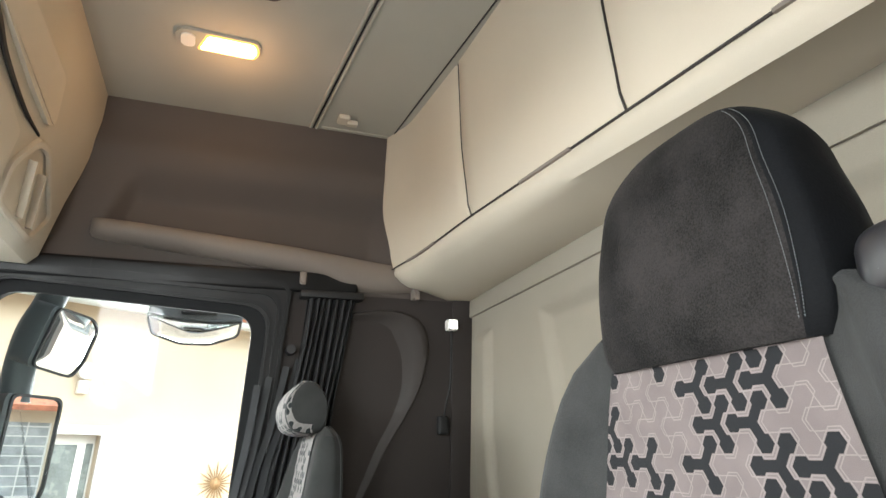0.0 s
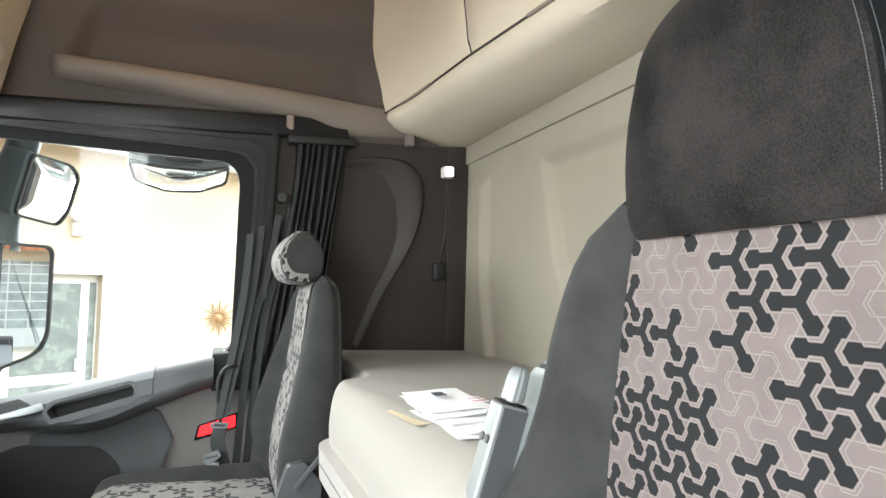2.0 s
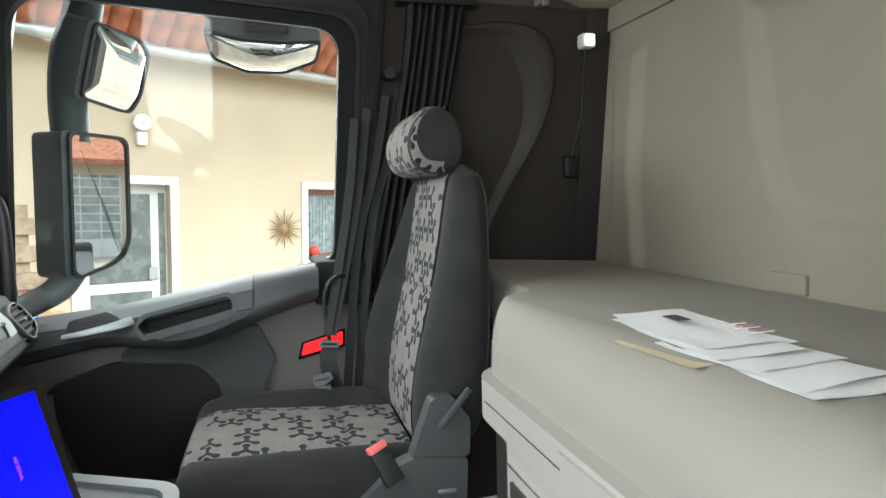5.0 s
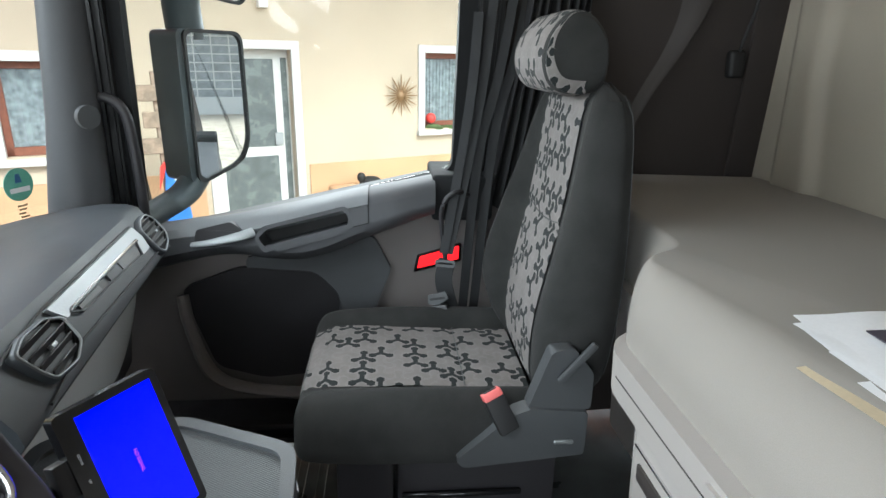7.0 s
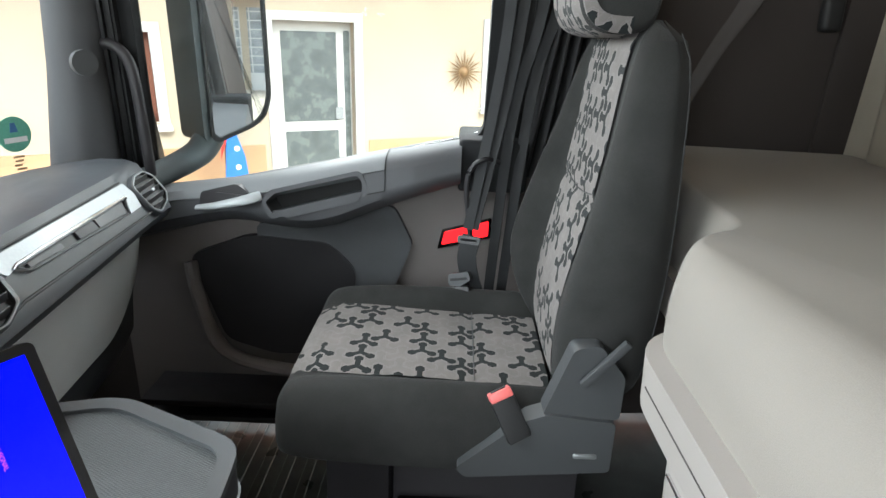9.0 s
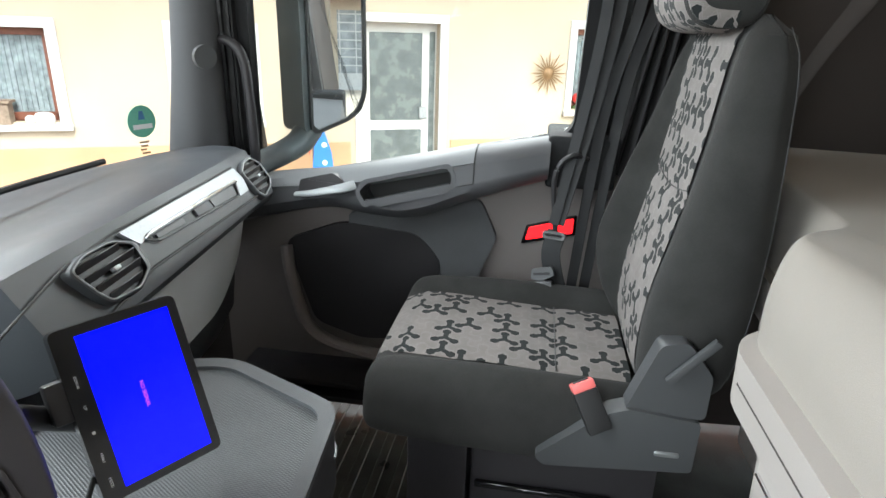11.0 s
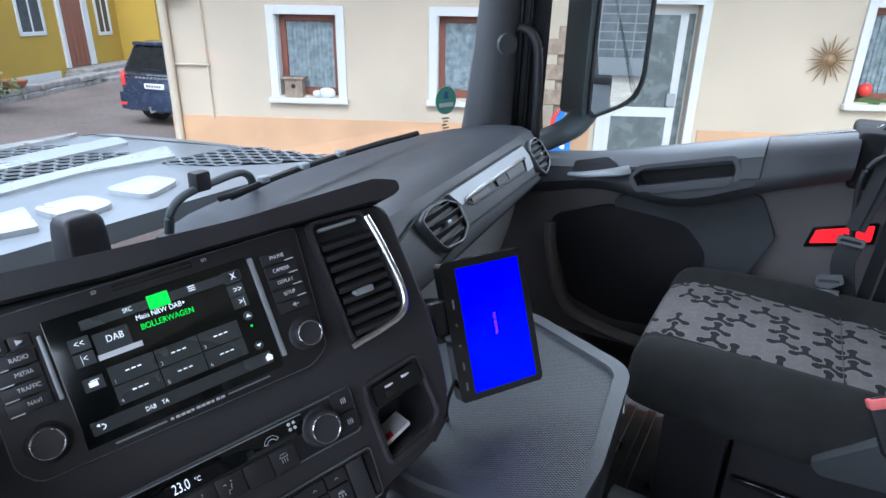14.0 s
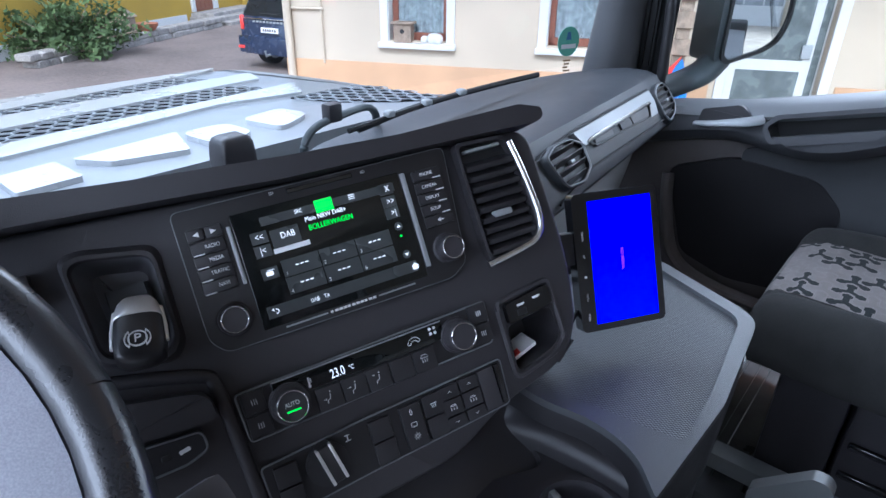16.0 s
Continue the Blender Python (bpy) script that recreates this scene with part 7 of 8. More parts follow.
# steering wheel
sw_c, th = Vector((-0.35, -0.69, 0.874)), radians(34.8)
SW = frame_of(sw_c, (0, 1, 0), (-math.cos(th), 0, math.sin(th)))
swt = thing("steering_wheel", "black leather steering wheel with a grey padded hub", "steering wheel", (-0.35, -0.68, 0.70))
ringpts = [SW @ Vector((0.221 * math.cos(k * math.tau / 64), 0.221 * math.sin(k * math.tau / 64), 0)) for k in range(65)]
LEATHER = material("black_wheel_leather", (0.016, 0.016, 0.018), 0.3, grain=0.15, scale=700, vary=0.2, vscale=12)
part("rim", tube(ringpts, 0.0150, 14), LEATHER, swt, "black leather rim")
HUB = material("pale_grey_hub", (0.36, 0.37, 0.42), 0.22, grain=0.0, scale=900, vary=0.2, vscale=6)
part("hub", soft(SW @ Vector((0.0, -0.02, -0.03)), (0.10, 0.115, 0.045), 0.6, SW.to_3x3().to_4x4()), HUB, swt, "grey hub cover")
part("hub_face", disc(0.206, -0.016, 0.004, 56, 0.006, SW), HUB, swt)
for a in (20, 160, 270):
    part("spoke", tube([SW @ Vector((0.08 * math.cos(radians(a)), 0.08 * math.sin(radians(a)), -0.02)), SW @ Vector((0.215 * math.cos(radians(a)), 0.215 * math.sin(radians(a)), 0))], 0.014, 8), BLACK_PLASTIC, swt)
part("column", tube([SW @ Vector((0, 0, -0.05)), (-0.55, -0.69, 0.62)], 0.05, 14), BLACK_PLASTIC, swt)
part("stalk", rb(0.225, 0.265, -0.17, -0.06, -0.045, -0.025, 0.008, 2, SW), BLACK_PLASTIC, swt)

# low step and lever beside the passenger's seat box
solo("floor_step", rb(-0.24, 0.10, 0.40, 0.46, 0.05, 0.16, 0.01, 2), SEAT_PLASTIC, "grey raised floor edge beside the seat", "floor edge", kind="structure")
solo("seat_lever", slab(round_poly([(-0.125, 0.33), (-0.035, 0.33), (-0.033, 0.455), (-0.042, 0.466), (-0.060, 0.466), (-0.125, 0.400)], 0.006), 0.0, 0.022, 0.004, 3, frame_of((0, 0.23, 0.0), (1, 0, 0), (0, 0, 1))), GREY_METAL, "pale grey lever end beside the console", "lever")
solo("lever_post", rb(-0.095, -0.045, 0.20, 0.225, 0.05, 0.36, 0.006, 2), BLACK_PLASTIC, "black lever post on the floor", "lever post")


# ---- mirrors and flap on the outside of the truck ----
MIR = frame_of((-0.5745, 1.4475, 1.02), (0.60, 0.80, 0), (0, 0, 1))   # main mirror: local x outwards, y up, z towards the driver
glass_o = round_poly([(-0.096, 0.205), (0.096, 0.205), (0.096, -0.135), (0.052, -0.185), (-0.096, -0.228)], [0.025, 0.035, 0.05, 0.04, 0.035], 6)
big = [(x * 1.09, y * 1.05) for x, y in glass_o]
on(Matrix.Translation((-0.484, 1.252, 1.042)) @ Matrix.Diagonal((0.894, 0.894, 0.894, 1)) @ Matrix.Translation((0.5745, -1.4475, -1.02)))
mirrors = thing("door_mirror", "tall grey door mirror with a wide-angle mirror above it", "mirror", (-0.6, 1.4, 0.7))
hs = part("housing", slab([(x - 0.018, y) for x, y in big], -0.13, -0.004, 0.02, 3, MIR), HOUSING, mirrors)
part("rim", ring(big, glass_o, -0.006, 0.006, MIR), RUBBER, hs)
part("glass", slab(glass_o, -0.008, -0.001, 0, 1, MIR), MIRROR, mirrors, "mirror glass", False)
part("arm", tube(spline([(-0.645, 1.43, 1.20), (-0.655, 1.44, 1.33), (-0.645, 1.44, 1.47), (-0.60, 1.42, 1.60), (-0.58, 1.36, 1.74), (-0.60, 1.15, 1.80)], 6), 0.055, 14, 0.8, (0, 1, 0)), HOUSING, mirrors)
part("foot", tube(spline([(-0.66, 1.41, 0.80), (-0.685, 1.37, 0.755), (-0.74, 1.27, 0.72), (-0.78, 1.15, 0.70)], 6), [0.052 - 0.0006 * k for k in range(19)], 14, 0.75, (0, 0, 1)), HOUSING, mirrors)
WID = frame_of((-0.515, 1.42, 1.43), (0.53, 0.85, 0.0), (0.238, -0.148, 0.945))
wide_o = round_poly([(-0.10, -0.10), (0.082, -0.12), (0.11, -0.06), (0.11, 0.075), (0.06, 0.11), (-0.10, 0.115)], 0.025, 5)
wh = part("wide_housing", slab([(x * 1.07 - 0.015, y * 1.07) for x, y in wide_o], -0.10, -0.006, 0.02, 3, WID), HOUSING, mirrors)
part("wide_rim", ring([(x * 1.06, y * 1.06) for x, y in wide_o], wide_o, -0.008, 0.006, WID), RUBBER, wh)


def domed(outline, m, sag, n=6):
    """A slightly domed mirror glass."""
    cx, cy = (sum(p[k] for p in outline) / len(outline) for k in (0, 1))
    rings = [[m @ Vector((cx + (x - cx) * k / n, cy + (y - cy) * k / n, sag * (1 - (k / n) ** 2))) for x, y in outline] for k in range(n, 0, -1)]
    return loft(rings, True, True)


part("wide_glass", domed(wide_o, WID, 0.012), MIRROR, mirrors, "domed wide-angle glass")
KER = frame_of((-0.05, 1.30, 1.495), (1, -0.05, -0.05), (0.03, -0.86, 0.51))
kerb_o = round_poly([(-0.155, 0.065), (-0.06, 0.045), (0.06, 0.043), (0.165, 0.062), (0.155, -0.018), (0.06, -0.075), (-0.05, -0.082), (-0.145, -0.035)], 0.02, 5)
on(CAB)
kerb = thing("kerb_mirror", "wide kerb mirror hanging over the side window", "mirror", (-0.05, 1.3, 1.5))
kh = part("housing", slab([(x * 1.05, y * 1.08 + 0.008) for x, y in kerb_o], -0.10, -0.005, 0.02, 3, KER), HOUSING, kerb)
part("rim", ring([(x * 1.045, y * 1.06) for x, y in kerb_o], kerb_o, -0.008, 0.004, KER), RUBBER, kh)
part("glass", domed(kerb_o, KER, 0.022), MIRROR, kerb, "domed mirror glass")
part("mount", rb(-0.10, 0.03, 1.25, 1.36, 1.545, 1.63, 0.015, 2), RUBBER, kerb)

on(DASH)
FLAP_WHITE = material("white_paint", (0.40, 0.42, 0.43), 0.3, vary=0.04, coat=0.4)
FLAP_GREY = material("silver_grey_paint", (0.205, 0.220, 0.230), 0.38, vary=0.05, coat=0.25)
flap = thing("front_flap", "raised front flap with pale stripes and dark mesh strips", "flap", (-1.4, 0, 0.72))
outline_f = round_poly([(-1.06, 0.675), (-1.06, -0.75), (-1.80, -0.65), (-1.865, 0.30), (-1.84, 0.52), (-1.63, 0.586), (-1.44, 0.627), (-1.25, 0.643)], [0.02, 0.03, 0.1, 0.2, 0.06, 0.08, 0.08, 0.05], 6)
part("panel", slab(outline_f, 0.69, 0.728, 0.010, 3), FLAP_GREY, flap)
# edges of the stripes and of the mesh between them: x at y = 0, and slope
EDGE = {"far": (-1.845, -0.05), "m1a": (-1.75, -0.20), "m1b": (-1.675, -0.10), "m2a": (-1.565, -0.13), "m2b": (-1.445, -0.12), "low": (-1.375, -0.19)}
edge = lambda k, y: (EDGE[k][0] + EDGE[k][1] * y, y)
for a, b, ya, yb in (("far", "m1a", 0.47, 0.42), ("m1b", "m2a", 0.50, 0.47), ("m2b", "low", 0.50, 0.22)):
    end = [] if a != "m2b" else [(-1.385, 0.44)]
    part("stripe", slab(round_poly([edge(b, -0.64)] + [edge(b, yb)] + end + [edge(a, ya), edge(a, -0.64)], 0.012), 0.722, 0.735, 0.004, 2), FLAP_WHITE, flap, "white raised stripe")
MESHES = [[edge("m1b", -0.62), edge("m1b", 0.27), (-1.700, 0.37), edge("m1a", 0.29), edge("m1a", -0.62)],
          [edge("m2b", -0.62), edge("m2b", 0.31), (-1.490, 0.41), edge("m2a", 0.34), edge("m2a", -0.62)],
          [(-1.145, 0.541), (-1.05, 0.668), (-1.19, 0.652), (-1.335, 0.625), (-1.372, 0.525), (-1.366, 0.387), (-1.25, 0.436)]]


def inside(poly, x, y):
    hit = False
    for (x0, y0), (x1, y1) in zip(poly, poly[1:] + poly[:1]):
        if (y0 > y) != (y1 > y) and x < (x1 - x0) * (y - y0) / (y1 - y0) + x0:
            hit = not hit
    return hit


def hex_net(poly, z, r=0.026, wire=0.0013):
    b = bmesh.new()
    x0, x1 = min(p[0] for p in poly), max(p[0] for p in poly)
    y0, y1 = min(p[1] for p in poly), max(p[1] for p in poly)
    dx, dy = r * 1.5, r * math.sqrt(3)
    i = 0
    x = x0
    while x <= x1:
        y = y0 + (dy / 2 if i % 2 else 0)
        while y <= y1:
            if not inside(poly, x, y):
                y += dy
                continue
            ring([(x + r * 0.98 * math.cos(k * math.tau / 6), y + r * 0.98 * math.sin(k * math.tau / 6)) for k in range(6)], [(x + (r - wire) * math.cos(k * math.tau / 6), y + (r - wire) * math.sin(k * math.tau / 6)) for k in range(6)], z, z + 0.004, bm=b)
            y += dy
        x += dx
        i += 1
    return b


MESH_BACK = material("matt_black_backing", (0.006, 0.006, 0.007), 0.95, spec=0.05)
MESH_GREY = material("grey_mesh_plastic", (0.32, 0.34, 0.36), 0.4, vary=0.05)
for poly in MESHES:
    part("mesh_backing", slab(poly, 0.722, 0.7305, 0.002, 1), MESH_BACK, flap)
    tagged(part("mesh", hex_net(poly, 0.7305, 0.021, 0.0019), MESH_GREY, flap, "grey honeycomb mesh"), kind="stuff")
# plain white blocks of the emblem
for pts, r in (([(-1.245, 0.165), (-1.268, 0.285), (-1.18, 0.30), (-1.125, 0.19)], 0.03), ([(-1.235, 0.02), (-1.24, 0.125), (-1.135, 0.13), (-1.115, 0.03)], 0.035), ([(-1.215, -0.19), (-1.25, 0.02), (-1.118, -0.02), (-1.15, -0.15)], 0.01), ([(-1.205, -0.31), (-1.22, -0.215), (-1.11, -0.21), (-1.10, -0.31)], 0.008), ([(-1.20, -0.37), (-1.20, -0.34), (-1.09, -0.34), (-1.09, -0.37)], 0.006)):
    part("white_emblem_block", slab(round_poly(pts, r), 0.727, 0.738, 0.003, 2), FLAP_WHITE, flap)
part("hinge", rb(-1.08, -1.02, -0.7, 0.7, 0.60, 0.66, 0.01), BLACK_PLASTIC, flap)
sensor = solo("windscreen_sensor", loft([[(x, y, z) for x, y in round_rect(-0.82 - 0.024 * k, -0.82 + 0.024 * k, -0.105 - 0.029 * k, -0.105 + 0.029 * k, 0.008 * k, 4)] for z, k in ((0.74, 1.0), (0.815, 0.92), (0.830, 0.86), (0.837, 0.74), (0.840, 0.55))]), BLACK_PLASTIC, "black sensor housing at the foot of the windscreen", "sensor")
hb = spline([(-0.905, 0.075, 0.74), (-0.90, 0.08, 0.775), (-0.895, 0.105, 0.798), (-0.90, 0.17, 0.806), (-0.93, 0.25, 0.80), (-0.965, 0.305, 0.775), (-0.98, 0.325, 0.745)], 6)
grip = thing("front_step_handle", "dark bent handle in front of the windscreen", "handle", (-0.88, 0.14, 0.76))
part("bar", tube(hb, 0.0085, 10, 0.8), HOUSING, grip)
part("clip", rb(-0.91, -0.885, 0.125, 0.155, 0.798, 0.832, 0.006, 2), BLACK_PLASTIC, grip)
wiper = thing("wiper", "black windscreen wiper lying along the glass", "wiper", (-0.85, 0.35, 0.80))
part("arm", tube(spline([(-0.90, 0.20, 0.77), (-0.87, 0.33, 0.797), (-0.84, 0.50, 0.812), (-0.80, 0.66, 0.825)], 5), 0.006, 6), RUBBER, wiper)
part("blade", tube(spline([(-0.88, 0.16, 0.78), (-0.855, 0.34, 0.802), (-0.825, 0.52, 0.818)], 5), 0.005, 6), RUBBER, wiper)
for t in (0.25, 0.5, 0.75):
    part("clip", rb(-0.888 + 0.055 * t, -0.870 + 0.055 * t, 0.16 + 0.36 * t - 0.010, 0.16 + 0.36 * t + 0.010, 0.784 + 0.034 * t, 0.796 + 0.034 * t, 0.003, 1), SILVER, wiper)
# round sticker on the glass
STK = frame_of((-0.812, 0.805, 0.882), (0.30, 0.954, 0), (0, 0, 1))
GREEN = material("green_sticker", (0.13, 0.40, 0.30), 0.5)
STICK_BLUE = material("sticker_blue", (0.05, 0.15, 0.32), 0.5)
STICK_TAN = material("brown_print", (0.42, 0.30, 0.18), 0.6)
stick = thing("sticker", "round green sticker on the windscreen glass", "sticker", (-0.81, 0.8, 0.85))
part("face", disc(0.034, -0.0006, 0.0006, 32, 0, STK), GREEN, stick)
part("white_bar", rb(-0.022, 0.024, -0.016, -0.006, 0.0004, 0.0012, 0, 1, STK), PAPER, stick)
part("mark", slab([(-0.008, 0.004), (0.008, 0.004), (0.004, 0.022), (-0.005, 0.022)], 0.0004, 0.0012, 0, 1, STK), STICK_BLUE, stick)
for k in range(4):
    part("print_bar", rb(-0.012 + 0.003 * (k % 2), 0.012 - 0.004 * (k % 3), -0.046 - 0.008 * k, -0.042 - 0.008 * k, -0.0004, 0.0004, 0, 1, STK), STICK_TAN, stick)
solo("post_speaker", disc(0.024, 0, 0.012, 28, 0.004, frame_of((-0.672, 0.835, 1.018), (0.55, 0.8, 0), (0, 0, 1))), SEAT_PLASTIC, "small round grey speaker on the windscreen post", "speaker")

# ---- the yard ----
GROUND_Z = -1.3
CREAM = material("cream_render", (0.49, 0.415, 0.315), 0.9, grain=0.5, scale=60, vary=0.07, vscale=1.2)
PLINTH = material("ochre_plinth", (0.52, 0.32, 0.18), 0.9, grain=0.4, scale=60, vary=0.10, vscale=2)
WHITE_WALL = material("white_surround", (0.58, 0.58, 0.565), 0.7, vary=0.04)
WOOD_RED = material("red_brown_window_wood", (0.20, 0.07, 0.04), 0.5, vary=0.15, vscale=20)
WOOD_OLD = material("weathered_wood", (0.25, 0.19, 0.14), 0.85, grain=0.5, scale=80, vary=0.3, vscale=12)
DOOR_GLASS = material("grey_ribbed_door_glass", (0.12, 0.14, 0.14), 0.25, grain=0.6, scale=90, vary=0.25, vscale=6)
DARK_PANE = material("dark_window_glass", (0.05, 0.06, 0.065), 0.08, vary=0.2)
PALE_PANE = material("grey_garage_glass", (0.30, 0.32, 0.33), 0.2, vary=0.3, vscale=2)
LACE = material("pale_net_curtain", (0.30, 0.33, 0.36), 0.9, grain=0.4, scale=120, vary=0.35, vscale=14)
TILE_RED = material("red_roof_tile", (0.36, 0.13, 0.07), 0.8, grain=0.4, scale=60, vary=0.4, vscale=5)
ZINC = material("zinc_gutter", (0.42, 0.45, 0.46), 0.4, metal=0.6, vary=0.1)
YARD = material("yard_paving", (0.16, 0.126, 0.110), 0.85, grain=0.4, scale=14, vary=0.3, vscale=0.5)
GRAVEL = material("pale_gravel", (0.42, 0.37, 0.30), 0.95, grain=0.8, scale=30, vary=0.25, vscale=3)
YELLOW = material("yellow_render", (0.40, 0.262, 0.036), 0.9, grain=0.4, scale=40, vary=0.07, vscale=1)
STONE = material("grey_stone", (0.27, 0.25, 0.23), 0.9, grain=0.6, scale=25, vary=0.3, vscale=4)
LEAF = material("green_juniper", (0.06, 0.095, 0.03), 0.8, vary=0.45, vscale=3)
CAR_BLUE = material("dark_blue_car_paint", (0.018, 0.03, 0.065), 0.25, vary=0.08, coat=0.6)
CAR_GLASS = material("dark_car_glass", (0.012, 0.014, 0.017), 0.16, vary=0.1, spec=0.3)
GOLD = material("weathered_copper", (0.25, 0.155, 0.075), 0.5, metal=0.3, vary=0.2, vscale=20)
TOY_BLUE = material("blue_toy_paint", (0.03, 0.16, 0.55), 0.5)

on(similar(1.0716, ((1.0, -0.0058, 0), (0.0058, 1.0, 0), (0, 0, 1)), (0.0376, 0.0355, -0.0622)))
solo("ground", rb(-400, 400, -400, 400, GROUND_Z - 0.2, GROUND_Z, 0), YARD, "reddish brown block-paved yard, damp in places", "ground", kind="structure")
solo("gravel_strip", rb(-1.5, 40, -1.0, 14, GROUND_Z, GROUND_Z + 0.01, 0), GRAVEL, "pale gravel yard behind the truck", "gravel", kind="structure")

DIST, PSI = 8.03, radians(-26.3)
HOUSE = frame_of((0.019 + DIST * math.sin(PSI) + 0.485 * math.cos(PSI), -0.4415 + DIST * math.cos(PSI) - 0.485 * math.sin(PSI), 0), (math.cos(PSI), -math.sin(PSI), 0), (0, 0, 1))   # local x along the wall, y up, z towards the truck


def h3(x, y, z):
    return HOUSE @ Vector((x, y, z))


on(Matrix.Identity(4))
YARD_GRID = similar(1.0716, ((1.0, -0.0058, 0), (0.0058, 1.0, 0), (0, 0, 1)), (0.0376, 0.0355, -0.0622))
GROUND_Z = -1.455
house = thing("house", "cream rendered farmhouse with white window surrounds", "house", h3(1.5, GROUND_Z, -0.2))
openings = [(-3.43, -2.61, 0.04, 1.07), (-1.29, -0.45, 0.05, 1.08), (0.93, 1.97, GROUND_Z, 1.26), (3.99, 4.84, 0.15, 1.26)]
# the wall is built of piers and fields round its openings
wb = bmesh.new()
edges = [-5.0] + [v for o in openings for v in o[:2]] + [9.0]
for a, b in zip(edges[::2], edges[1::2]):
    rb(a, b, GROUND_Z, 3.1, -0.35, 0.0, 0, 1, HOUSE, wb)
for a, b, lo, hi in openings:
    rb(a, b, hi, 3.1, -0.35, 0.0, 0, 1, HOUSE, wb)
    if lo > GROUND_Z:
        rb(a, b, GROUND_Z, lo, -0.35, 0.0, 0, 1, HOUSE, wb)
part("wall", wb, CREAM, house)
for a, b in ((-5.0, 0.75), (2.15, 9.0)):
    part("plinth", rb(a, b, GROUND_Z, -0.26, 0.0, 0.02, 0.004, 1, HOUSE), PLINTH, house, "ochre plinth")
part("gable_end", rb(-5.0, -4.66, GROUND_Z, 3.1, -7, -0.35, 0, 1, HOUSE), CREAM, house)
for i, (a, b, lo, hi) in enumerate(openings):
    w = 0.11
    if i != 2:
        win = part("window", rb(a, b, lo, hi, -0.22, -0.20, 0, 1, HOUSE), LACE, house, "window with pale net curtains")
        for x0, x1, y0, y1 in ((a - w, a, lo - w * 0.6, hi + w), (b, b + w, lo - w * 0.6, hi + w), (a, b, hi, hi + w)):
            part("surround", rb(x0, x1, y0, y1, -0.02, 0.03, 0.004, 1, HOUSE), WHITE_WALL, win)
        part("sill", rb(a - w - 0.02, b + w + 0.02, lo - 0.09, lo - 0.02, -0.18, 0.09, 0.008, 2, HOUSE), WHITE_WALL, win)
        for x0, x1 in ((a, a + 0.012), (b - 0.012, b)):
            part("reveal", rb(x0, x1, lo, hi, -0.2, 0.0, 0, 1, HOUSE), WHITE_WALL, win)
        for x0, x1, y0, y1 in ((a + 0.012, a + 0.09, lo, hi), (b - 0.09, b - 0.012, lo, hi), (a, b, hi - 0.08, hi), (a, b, lo, lo + 0.10)):
            part("frame", rb(x0, x1, y0, y1, -0.2, -0.15, 0.008, 1, HOUSE), WOOD_RED, win, "red-brown wooden frame")
        part("pane", rb(a + 0.08, b - 0.08, lo + 0.09, hi - 0.07, -0.185, -0.180, 0, 1, HOUSE), GLASS, win)
        fold = bmesh.new()
        for k in range(12):
            x = a + 0.1 + (b - a - 0.2) * k / 11
            rb(x - 0.02, x + 0.012, lo + 0.1, hi - 0.08, -0.198, -0.190 + 0.004 * (k % 3), 0.003, 1, HOUSE, fold)
        part("net_fold", fold, LACE, win)
    else:
        dr = part("front_door", rb(a, b, lo, hi, -0.2, -0.16, 0, 1, HOUSE), WHITE_WALL, house, "white glazed house door")
        for x0, x1, y0, y1 in ((a - w, a, lo, hi + w), (b, b + w, lo, hi + w), (a, b, hi, hi + w)):
            part("surround", rb(x0, x1, y0, y1, -0.02, 0.03, 0.004, 1, HOUSE), WHITE_WALL, dr)
        part("upper_glass", rb(a + 0.12, b - 0.2, 0.0, hi - 0.12, -0.165, -0.152, 0.004, 1, HOUSE), DOOR_GLASS, dr, "grey ribbed glass")
        part("lower_glass", rb(a + 0.12, b - 0.2, lo + 0.2, -0.13, -0.165, -0.152, 0.004, 1, HOUSE), DOOR_GLASS, dr, "grey ribbed glass")
        part("side_light", rb(b - 0.1, b - 0.02, lo + 0.1, hi - 0.1, -0.165, -0.152, 0.004, 1, HOUSE), DOOR_GLASS, dr)
        part("lock_plate", rb(b - 0.24, b - 0.13, 0.02, 0.18, -0.16, -0.12, 0.006, 1, HOUSE), SILVER, dr)
part("downpipe", tube([h3(-4.90, GROUND_Z, 0.06), h3(-4.90, 2.85, 0.06)], 0.055, 12), CREAM, house)
part("thin_pipe", tube([h3(-4.40, -0.3, 0.03), h3(-4.40, 1.3, 0.03)], 0.016, 8), CREAM, house)
part("cross_pipe", tube([h3(-4.9, 0.42, 0.04), h3(-4.36, 0.42, 0.04)], 0.016, 8), CREAM, house)
part("gutter", tube([h3(-5.2, 2.87, 0.42), h3(9, 2.87, 0.42)], 0.07, 12), ZINC, house)
part("soffit", rb(-5.1, 9, 2.89, 2.95, -0.3, 0.40, 0, 1, HOUSE), CREAM, house)
RF = HOUSE @ Matrix.Translation((0, 2.95, 0.42)) @ pose(0, 0, 0, 58, 0, 0)   # roof slope: local y runs up it
roof_p = part("roof", rb(-5.2, 9.2, 0, 4.2, -0.10, -0.03, 0, 1, RF @ Matrix.Diagonal((1, 1, 1, 1))), TILE_RED, house, "red tiled roof")
solo("wall_lamp", join(disc(0.10, 0, 0.10, 20, 0.03, HOUSE @ Matrix.Translation((1.63, 2.03, 0.04))), rb(1.57, 1.69, 1.75, 1.91, 0.0, 0.12, 0.02, 2, HOUSE)), WHITE_PLASTIC, "white round lamp on the house wall", "lamp")
